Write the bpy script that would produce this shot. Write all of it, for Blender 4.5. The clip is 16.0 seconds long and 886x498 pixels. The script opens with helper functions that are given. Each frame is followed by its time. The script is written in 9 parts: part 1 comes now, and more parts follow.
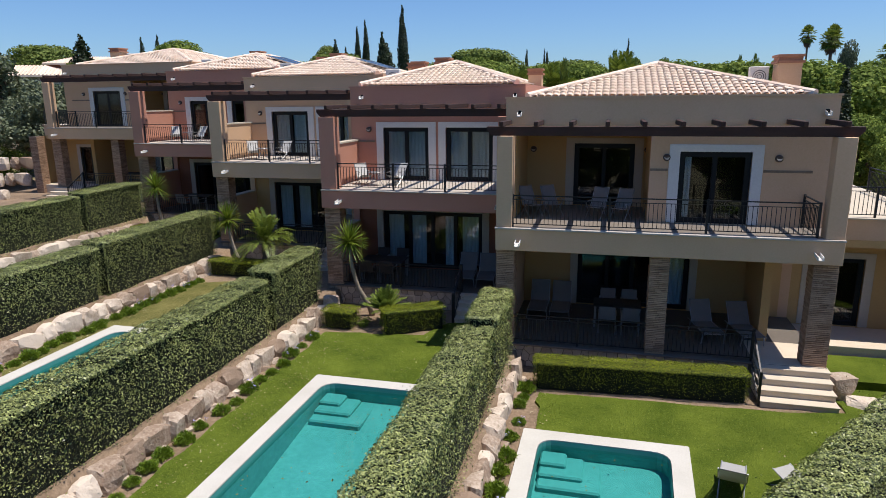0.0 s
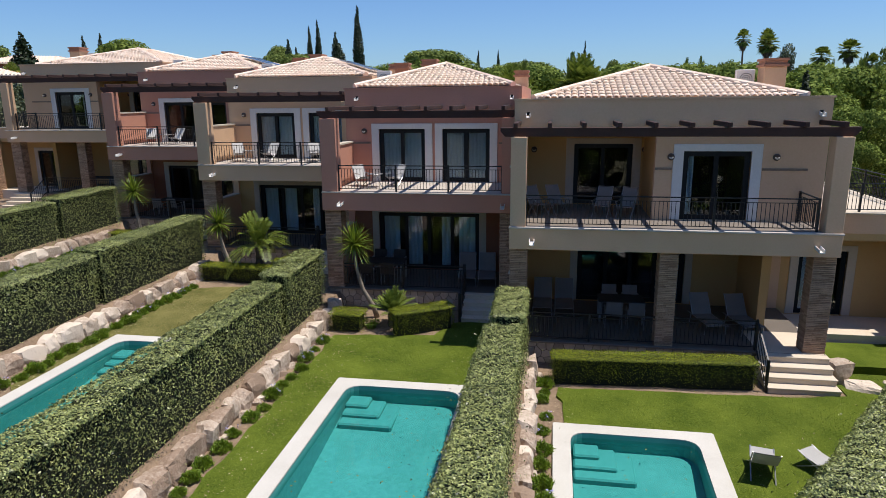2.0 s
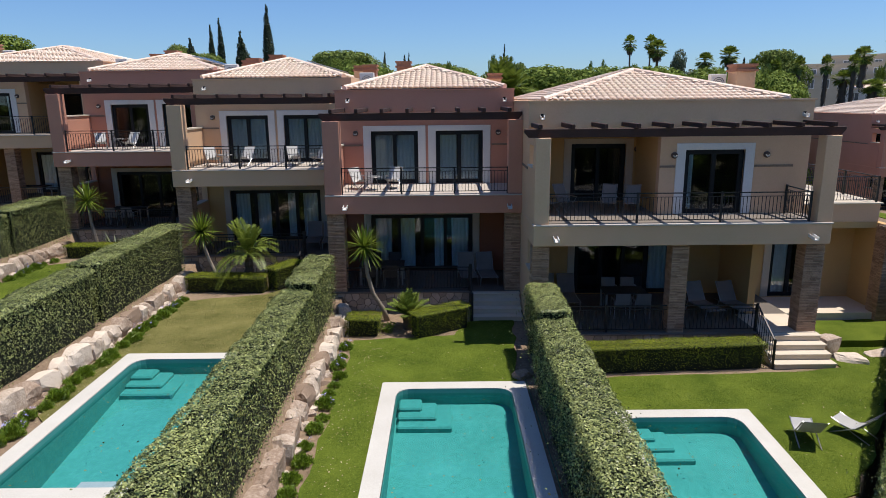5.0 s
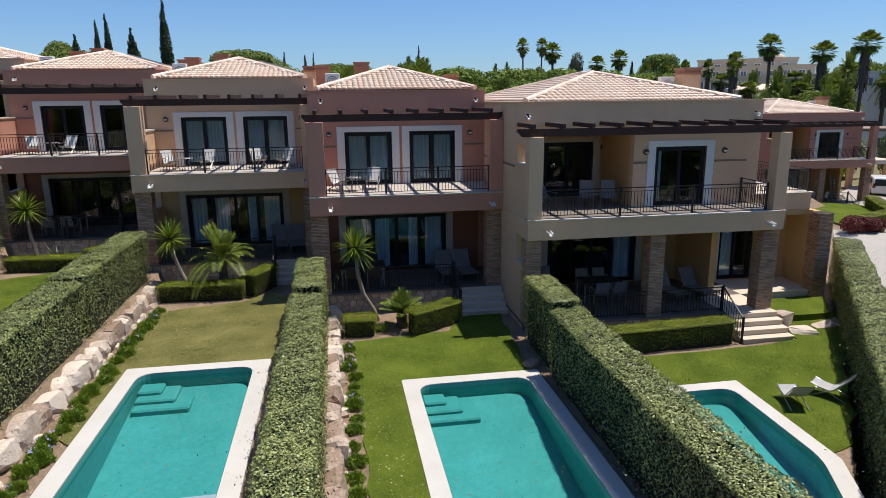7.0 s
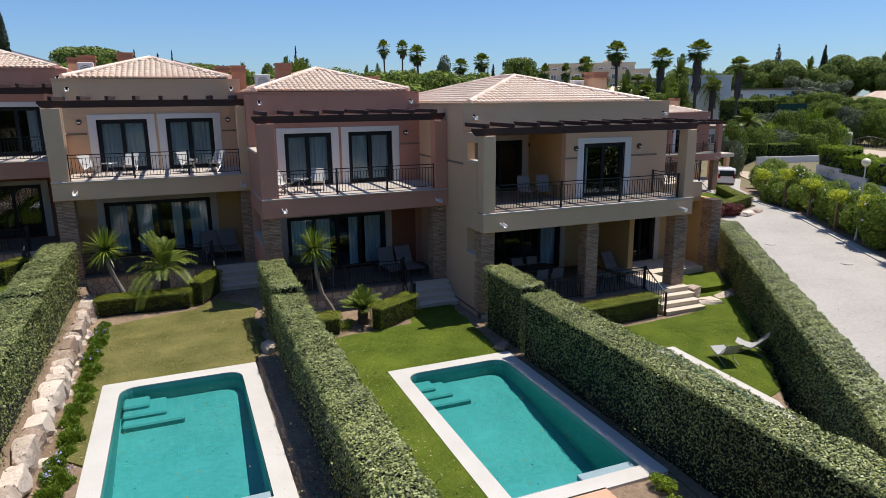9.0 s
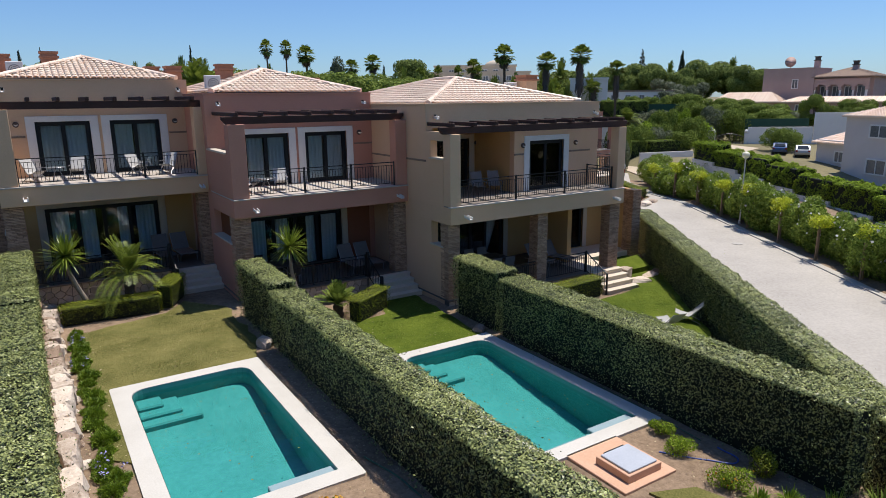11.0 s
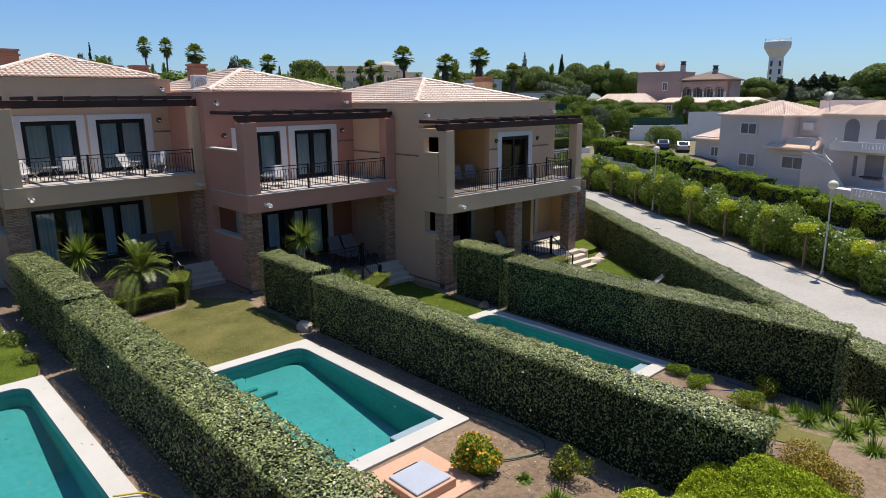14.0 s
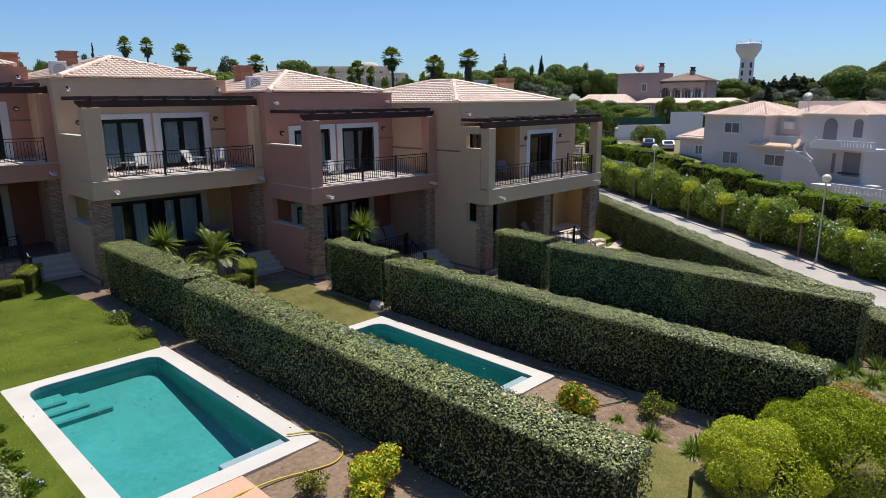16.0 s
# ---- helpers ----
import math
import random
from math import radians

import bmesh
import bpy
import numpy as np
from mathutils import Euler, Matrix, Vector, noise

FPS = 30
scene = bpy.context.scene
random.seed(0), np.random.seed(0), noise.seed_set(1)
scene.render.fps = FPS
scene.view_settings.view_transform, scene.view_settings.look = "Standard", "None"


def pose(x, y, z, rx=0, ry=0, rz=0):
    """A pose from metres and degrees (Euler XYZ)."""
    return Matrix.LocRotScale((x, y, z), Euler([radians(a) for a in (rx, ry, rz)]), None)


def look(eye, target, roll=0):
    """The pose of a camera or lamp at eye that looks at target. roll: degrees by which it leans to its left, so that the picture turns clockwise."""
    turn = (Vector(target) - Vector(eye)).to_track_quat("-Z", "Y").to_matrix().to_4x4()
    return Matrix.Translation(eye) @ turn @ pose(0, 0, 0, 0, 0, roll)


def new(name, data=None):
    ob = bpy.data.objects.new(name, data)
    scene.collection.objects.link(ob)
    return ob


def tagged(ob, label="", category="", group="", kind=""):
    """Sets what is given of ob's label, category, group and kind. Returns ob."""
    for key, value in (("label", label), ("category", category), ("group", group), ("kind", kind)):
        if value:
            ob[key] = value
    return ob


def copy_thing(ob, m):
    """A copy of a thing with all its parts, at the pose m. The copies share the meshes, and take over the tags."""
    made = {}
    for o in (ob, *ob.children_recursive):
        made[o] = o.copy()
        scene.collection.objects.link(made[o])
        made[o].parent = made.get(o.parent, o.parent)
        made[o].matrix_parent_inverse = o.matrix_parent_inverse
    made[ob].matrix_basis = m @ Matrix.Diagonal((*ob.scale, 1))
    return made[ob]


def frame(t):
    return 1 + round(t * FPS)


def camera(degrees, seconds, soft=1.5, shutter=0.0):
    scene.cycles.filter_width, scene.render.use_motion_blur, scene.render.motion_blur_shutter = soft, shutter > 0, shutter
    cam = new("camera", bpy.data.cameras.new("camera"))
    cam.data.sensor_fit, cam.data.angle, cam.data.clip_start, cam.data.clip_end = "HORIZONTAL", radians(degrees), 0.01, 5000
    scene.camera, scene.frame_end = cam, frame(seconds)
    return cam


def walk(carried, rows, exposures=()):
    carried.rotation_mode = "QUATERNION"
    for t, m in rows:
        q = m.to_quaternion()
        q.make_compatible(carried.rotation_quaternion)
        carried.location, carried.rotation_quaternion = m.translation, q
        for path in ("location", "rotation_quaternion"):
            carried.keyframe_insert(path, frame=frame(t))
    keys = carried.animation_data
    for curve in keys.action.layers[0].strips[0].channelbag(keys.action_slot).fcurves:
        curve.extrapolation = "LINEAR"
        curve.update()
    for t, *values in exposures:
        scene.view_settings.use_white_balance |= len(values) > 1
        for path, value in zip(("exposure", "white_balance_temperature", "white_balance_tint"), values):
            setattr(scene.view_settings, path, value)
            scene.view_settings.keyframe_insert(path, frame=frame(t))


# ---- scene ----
cam = camera(68.9, 16.0, soft=0.5)
METRES, EYE, TILT, LEAN, TURN = 24.7, 7.79, 0.0, 0.0, 14.5
ROWS = [
    (0.0, 0.0, 0.0, 0.0, -0.14, -13.11, 0.58),
    (0.5, -0.0177, -0.0016, 0.0004, -1.24, -13.1, 0.58),
    (1.0, -0.0366, -0.0035, 0.0013, -2.39, -13.1, 0.57),
    (1.5, -0.0589, -0.0041, 0.0015, -3.6, -13.1, 0.57),
    (2.0, -0.0822, -0.0035, 0.0019, -4.99, -13.09, 0.58),
    (2.5, -0.1078, -0.0015, 0.002, -6.53, -13.07, 0.58),
    (3.0, -0.1321, 0.0008, 0.0028, -8.01, -13.07, 0.59),
    (3.5, -0.158, 0.0042, 0.0033, -9.54, -13.07, 0.58),
    (6.0, -0.3057, 0.0269, 0.0054, -18.86, -13.09, 0.56),
    (6.5, -0.3398, 0.0343, 0.0056, -21.51, -13.1, 0.56),
    (7.0, -0.3731, 0.0426, 0.0059, -24.06, -13.09, 0.56),
    (7.5, -0.4084, 0.0519, 0.0063, -26.94, -13.1, 0.56),
    (8.0, -0.4421, 0.0607, 0.0064, -30.15, -13.08, 0.56),
    (8.5, -0.4767, 0.069, 0.0071, -33.54, -13.11, 0.54),
    (9.0, -0.5091, 0.0769, 0.0077, -36.75, -13.12, 0.53),
    (9.5, -0.5426, 0.0854, 0.0081, -39.82, -13.12, 0.51),
    (12.0, -0.6999, 0.1445, 0.0089, -51.34, -13.14, 0.57),
    (12.5, -0.7303, 0.1589, 0.0091, -53.3, -13.15, 0.54),
    (13.0, -0.7583, 0.1727, 0.009, -55.19, -13.17, 0.52),
    (13.5, -0.7875, 0.188, 0.0085, -56.66, -13.16, 0.5),
    (14.0, -0.8165, 0.2035, 0.0081, -57.79, -13.14, 0.5),
    (14.5, -0.8488, 0.2194, 0.0082, -58.87, -13.13, 0.48),
    (15.0, -0.8818, 0.2332, 0.0084, -59.8, -13.12, 0.48),
    (15.5, -0.9186, 0.2463, 0.0083, -60.14, -13.12, 0.45),
    (16.0, -0.9548, 0.2582, 0.0085, -60.12, -13.13, 0.44),
]
walk(cam, [(t, pose(0, 0, EYE, TILT, LEAN, TURN) @ pose(METRES * x, METRES * y, METRES * z, 90 + pitch, roll, yaw)) for t, x, y, z, yaw, pitch, roll in ROWS],
     exposures=[(0.0, 0.08, 6600.0, 11.0), (16.0, 0.08, 6600.0, 11.0)])

# ---- world, sun, exposure ----
SUN = Vector((0.325, 0.035, 1.0)).normalized()
world = bpy.data.worlds.new("world")
scene.world = world
world.use_nodes = True
_wn = world.node_tree
_sky = _wn.nodes.new("ShaderNodeTexSky")
_sky.sky_type = "NISHITA"
_sky.sun_disc = False
_sky.sun_elevation = math.asin(SUN.z)
_sky.sun_rotation = math.atan2(SUN.x, SUN.y)
_sky.air_density, _sky.dust_density, _sky.ozone_density = 1.0, 0.4, 3.0
_clear = _wn.nodes.new("ShaderNodeMix")
_clear.data_type, _clear.blend_type = "RGBA", "MULTIPLY"
_clear.inputs[0].default_value = 1.0
_clear.inputs[7].default_value = (0.78, 1.06, 1.45, 1.0)
_wn.links.new(_sky.outputs[0], _clear.inputs[6])
_wn.links.new(_clear.outputs[2], _wn.nodes["Background"].inputs[0])
_wn.nodes["Background"].inputs[1].default_value = 0.085
_sun = new("sun", bpy.data.lights.new("sun", "SUN"))
_sun.data.energy, _sun.data.angle, _sun.data.color = 5.0, radians(0.55), (1.0, 0.95, 0.875)
_sun.matrix_world = look(Vector((0, 0, 60)) + SUN * 20, Vector((0, 0, 60)))

# ---- materials ----
MATS = {}


def shader(name):
    m = bpy.data.materials.new(name)
    m.use_nodes = True
    nt = m.node_tree
    return m, nt, nt.nodes["Principled BSDF"]


def node(nt, kind, **values):
    n = nt.nodes.new(kind)
    for k, v in values.items():
        n.inputs[k.replace("_", " ")].default_value = v
    return n


def rgb(c):
    return (c[0], c[1], c[2], 1.0)


def surface(name, dark, light, rough=0.8, big=0.6, fine=14.0, bump=0.15, bump_scale=None, metal=0.0, spec=0.5, stretch=(1, 1, 1), island=0.0, per_object=0.0):
    """A plain material with two scales of variation, in metres."""
    m, nt, p = shader(name)
    co = nt.nodes.new("ShaderNodeTexCoord")
    mp = node(nt, "ShaderNodeMapping")
    mp.inputs["Scale"].default_value = stretch
    nt.links.new(co.outputs["Object"], mp.inputs[0])
    n1 = node(nt, "ShaderNodeTexNoise", Scale=big, Detail=5.0, Roughness=0.6)
    n2 = node(nt, "ShaderNodeTexNoise", Scale=fine, Detail=4.0, Roughness=0.65)
    for n in (n1, n2):
        nt.links.new(mp.outputs[0], n.inputs["Vector"])
    mix = nt.nodes.new("ShaderNodeMath")
    mix.operation = "MULTIPLY_ADD"
    mix.inputs[1].default_value = 0.5
    half = nt.nodes.new("ShaderNodeMath")
    half.operation = "MULTIPLY"
    half.inputs[1].default_value = 0.5
    nt.links.new(n1.outputs[0], half.inputs[0])
    nt.links.new(n2.outputs[0], mix.inputs[0])
    nt.links.new(half.outputs[0], mix.inputs[2])
    fac = mix.outputs[0]
    if island or per_object:
        if island:
            g = nt.nodes.new("ShaderNodeNewGeometry")
            r = g.outputs["Random Per Island"]
        else:
            r = nt.nodes.new("ShaderNodeObjectInfo").outputs["Random"]
        ma = nt.nodes.new("ShaderNodeMath")
        ma.operation = "MULTIPLY_ADD"
        ma.inputs[1].default_value = island or per_object
        nt.links.new(r, ma.inputs[0])
        nt.links.new(fac, ma.inputs[2])
        sub = nt.nodes.new("ShaderNodeMath")
        sub.operation = "SUBTRACT"
        sub.inputs[1].default_value = (island or per_object) / 2
        nt.links.new(ma.outputs[0], sub.inputs[0])
        fac = sub.outputs[0]
    ramp = nt.nodes.new("ShaderNodeValToRGB")
    ramp.color_ramp.elements[0].position, ramp.color_ramp.elements[1].position = 0.3, 0.7
    ramp.color_ramp.elements[0].color, ramp.color_ramp.elements[1].color = rgb(dark), rgb(light)
    nt.links.new(fac, ramp.inputs[0])
    nt.links.new(ramp.outputs[0], p.inputs["Base Color"])
    p.inputs["Roughness"].default_value = rough
    p.inputs["Metallic"].default_value = metal
    p.inputs["Specular IOR Level"].default_value = spec
    if bump:
        b = node(nt, "ShaderNodeBump", Strength=bump, Distance=0.02)
        n3 = n2
        if bump_scale:
            n3 = node(nt, "ShaderNodeTexNoise", Scale=bump_scale, Detail=3.0)
            nt.links.new(mp.outputs[0], n3.inputs["Vector"])
        nt.links.new(n3.outputs[0], b.inputs["Height"])
        nt.links.new(b.outputs[0], p.inputs["Normal"])
    MATS[name] = m
    return m


def foliage(name, dark, light, rough=0.5, through_light=0.25, spec=0.4, span=(0.2, 0.8)):
    """Leaves: each one its own shade; some light passes through."""
    m, nt, p = shader(name)
    g = nt.nodes.new("ShaderNodeNewGeometry")
    co = nt.nodes.new("ShaderNodeTexCoord")
    n = node(nt, "ShaderNodeTexNoise", Scale=0.9, Detail=3.0)
    nt.links.new(co.outputs["Object"], n.inputs["Vector"])
    a = nt.nodes.new("ShaderNodeMath")
    a.operation = "MULTIPLY_ADD"
    a.inputs[1].default_value = 0.45
    nt.links.new(n.outputs[0], a.inputs[0])
    h = nt.nodes.new("ShaderNodeMath")
    h.operation = "MULTIPLY"
    h.inputs[1].default_value = 0.6
    nt.links.new(g.outputs["Random Per Island"], h.inputs[0])
    nt.links.new(h.outputs[0], a.inputs[2])
    ramp = nt.nodes.new("ShaderNodeValToRGB")
    ramp.color_ramp.elements[0].position, ramp.color_ramp.elements[1].position = span
    ramp.color_ramp.elements[0].color, ramp.color_ramp.elements[1].color = rgb(dark), rgb(light)
    nt.links.new(a.outputs[0], ramp.inputs[0])
    nt.links.new(ramp.outputs[0], p.inputs["Base Color"])
    p.inputs["Roughness"].default_value = rough
    p.inputs["Specular IOR Level"].default_value = spec
    t = nt.nodes.new("ShaderNodeBsdfTranslucent")
    nt.links.new(ramp.outputs[0], t.inputs[0])
    mx = nt.nodes.new("ShaderNodeMixShader")
    mx.inputs[0].default_value = through_light
    nt.links.new(p.outputs[0], mx.inputs[1])
    nt.links.new(t.outputs[0], mx.inputs[2])
    nt.links.new(mx.outputs[0], nt.nodes["Material Output"].inputs[0])
    MATS[name] = m
    return m


def clear(name, tint, ior, rough=0.0, ripple=0.0, ripple_scale=4.0, body=None, body_amount=0.0):
    """Glass or water: what lies behind it shows through, and it mirrors by Fresnel."""
    m = bpy.data.materials.new(name)
    m.use_nodes = True
    nt = m.node_tree
    nt.nodes.remove(nt.nodes["Principled BSDF"])
    tr = nt.nodes.new("ShaderNodeBsdfTransparent")
    tr.inputs[0].default_value = rgb(tint)
    gl = nt.nodes.new("ShaderNodeBsdfGlossy")
    gl.inputs["Roughness"].default_value = rough
    fr = node(nt, "ShaderNodeFresnel", IOR=ior)
    mx = nt.nodes.new("ShaderNodeMixShader")
    nt.links.new(fr.outputs[0], mx.inputs[0])
    base = tr.outputs[0]
    if body:
        df = nt.nodes.new("ShaderNodeBsdfDiffuse")
        df.inputs[0].default_value = rgb(body)
        m2 = nt.nodes.new("ShaderNodeMixShader")
        m2.inputs[0].default_value = body_amount
        nt.links.new(tr.outputs[0], m2.inputs[1])
        nt.links.new(df.outputs[0], m2.inputs[2])
        base = m2.outputs[0]
    nt.links.new(base, mx.inputs[1])
    nt.links.new(gl.outputs[0], mx.inputs[2])
    if ripple:
        co = nt.nodes.new("ShaderNodeTexCoord")
        n = node(nt, "ShaderNodeTexNoise", Scale=ripple_scale, Detail=3.0)
        nt.links.new(co.outputs["Object"], n.inputs["Vector"])
        b = node(nt, "ShaderNodeBump", Strength=ripple, Distance=0.03)
        nt.links.new(n.outputs[0], b.inputs["Height"])
        nt.links.new(b.outputs[0], gl.inputs["Normal"])
        nt.links.new(b.outputs[0], fr.inputs["Normal"])
    nt.links.new(mx.outputs[0], nt.nodes["Material Output"].inputs[0])
    MATS[name] = m
    return m


STUCCO_BEIGE = surface("stucco_beige", (0.61, 0.395, 0.235), (0.70, 0.465, 0.295), 0.9, 0.45, 22, 0.25, 90)
STUCCO_PINK = surface("stucco_pink", (0.47, 0.215, 0.145), (0.555, 0.27, 0.19), 0.9, 0.45, 22, 0.25, 90)
STUCCO_YELLOW = surface("stucco_yellow", (0.52, 0.325, 0.13), (0.60, 0.39, 0.17), 0.9, 0.5, 22, 0.2, 90)
WHITE_TRIM = surface("white_trim", (0.62, 0.60, 0.56), (0.74, 0.72, 0.68), 0.8, 0.7, 20, 0.1)
COPING = surface("pool_coping", (0.46, 0.435, 0.385), (0.61, 0.585, 0.535), 0.75, 0.8, 30, 0.15)
DARK_WOOD = surface("dark_wood", (0.030, 0.012, 0.008), (0.065, 0.028, 0.020), 0.8, 1.2, 30, 0.25, stretch=(1, 1, 4))
DARK_FRAME = surface("dark_frame", (0.004, 0.006, 0.008), (0.008, 0.010, 0.013), 0.45, 2, 40, 0.0, spec=0.25)
BLACK_IRON = surface("black_iron", (0.006, 0.0065, 0.007), (0.014, 0.015, 0.016), 0.5, 2, 60, 0.05)
# near-black: the darkness inside rooms and holes is put into this colour
INNER_SHADE = surface("inner_shade", (0.003, 0.003, 0.003), (0.007, 0.0065, 0.0065), 0.9, 1, 8, 0.0)
CURTAIN = surface("curtain", (0.74, 0.74, 0.74), (0.84, 0.84, 0.83), 0.9, 1, 20, 0.0)
TILE_CLAY = surface("roof_clay", (0.74, 0.545, 0.41), (0.88, 0.715, 0.57), 0.5, 0.7, 9, 0.2, 40, per_object=0.4)
TILE_CLAY_JOINED = surface("roof_clay_joined", (0.74, 0.545, 0.41), (0.88, 0.715, 0.57), 0.5, 0.7, 9, 0.2, 40, island=0.4)
CHIMNEY_CLAY = surface("chimney_clay", (0.34, 0.15, 0.085), (0.46, 0.23, 0.14), 0.85, 1.2, 14, 0.3)
CLADDING = surface("ledge_stone", (0.28, 0.165, 0.10), (0.50, 0.325, 0.215), 0.9, 3, 24, 0.4, 50, island=0.35)
CLADDING_MORTAR = surface("ledge_mortar", (0.035, 0.025, 0.02), (0.06, 0.045, 0.035), 0.95, 3, 24, 0.3)
BASE_STONE = surface("base_stone", (0.30, 0.25, 0.20), (0.52, 0.44, 0.35), 0.9, 2, 18, 0.4, per_object=0.45)
BASE_MORTAR = surface("base_mortar", (0.10, 0.085, 0.07), (0.16, 0.135, 0.11), 0.95, 3, 24, 0.3)
STEP_STONE = surface("step_stone", (0.54, 0.45, 0.345), (0.67, 0.575, 0.455), 0.75, 1.2, 25, 0.2)
# pale tiles coloured dark: the deep shade under the balcony is in the colour
SHADED_TERRACE_TILE = surface("shaded_terrace_tile", (0.105, 0.088, 0.074), (0.155, 0.132, 0.112), 0.6, 1.0, 12, 0.1)
BALCONY_TILE = surface("balcony_brown_tile", (0.16, 0.135, 0.115), (0.235, 0.20, 0.17), 0.6, 1.0, 12, 0.1)
FLOOR_TILE = surface("balcony_tile", (0.42, 0.37, 0.32), (0.54, 0.48, 0.42), 0.6, 1.0, 12, 0.1)
ROCK = surface("retaining_rock", (0.27, 0.19, 0.135), (0.66, 0.56, 0.46), 0.9, 2.2, 14, 0.9, 24, per_object=0.55)
SOIL = surface("garden_soil", (0.10, 0.064, 0.038), (0.35, 0.25, 0.165), 0.97, 0.5, 9, 0.8, 25)
LAWN = surface("lawn_turf", (0.028, 0.056, 0.004), (0.15, 0.19, 0.024), 0.95, 0.9, 30, 0.8, 70, spec=0.1)
LAWN_DRY = surface("lawn_turf_dry", (0.055, 0.066, 0.012), (0.235, 0.21, 0.075), 0.95, 0.9, 28, 0.8, 70, spec=0.1)
for _name, _bare in (("lawn_turf", (0.20, 0.16, 0.06)), ("lawn_turf_dry", (0.30, 0.22, 0.13))):
    # worn places where the earth shows between the grass
    for _n in MATS[_name].node_tree.nodes:
        if _n.type == "VALTORGB":
            _e = _n.color_ramp.elements.new(0.95 if _name == "lawn_turf" else 0.80)
            _e.color = rgb(_bare)
            _n.color_ramp.elements[1].position = 0.68 if _name == "lawn_turf" else 0.64
CONCRETE = surface("road_concrete", (0.31, 0.285, 0.25), (0.475, 0.44, 0.39), 0.9, 0.3, 7, 0.2, 60)
POOL_PLASTER = surface("pool_plaster", (0.045, 0.255, 0.25), (0.10, 0.385, 0.385), 0.8, 0.7, 8, 0.2, 20)
WATER = clear("pool_water", (0.66, 0.90, 0.88), 1.33, 0.02, 0.12, 3.0)
GLASS = clear("window_glass", (0.82, 0.88, 0.90), 1.6)
# near-black: the shade between the leaves is put into the core's colour
HEDGE_SHADE_CORE = surface("hedge_shade_core", (0.004, 0.008, 0.002), (0.009, 0.015, 0.004), 0.95, 2, 12, 0.8, 20)
HEDGE_LEAF = foliage("hedge_leaf", (0.014, 0.031, 0.005), (0.48, 0.52, 0.18), 0.4, 0.03, 0.42, span=(0.24, 0.92))
BOX_LEAF = foliage("box_leaf", (0.012, 0.030, 0.002), (0.33, 0.375, 0.02), 0.5, 0.04, 0.25, span=(0.25, 0.85))
GROUND = surface("far_ground", (0.12, 0.105, 0.05), (0.24, 0.205, 0.11), 0.97, 0.12, 2.5, 0.4)
VILLA_GREY = surface("villa_grey", (0.60, 0.54, 0.51), (0.69, 0.63, 0.60), 0.9, 0.4, 16, 0.1)
VILLA_WHITE = surface("villa_white", (0.70, 0.68, 0.65), (0.80, 0.78, 0.75), 0.9, 0.4, 16, 0.1)


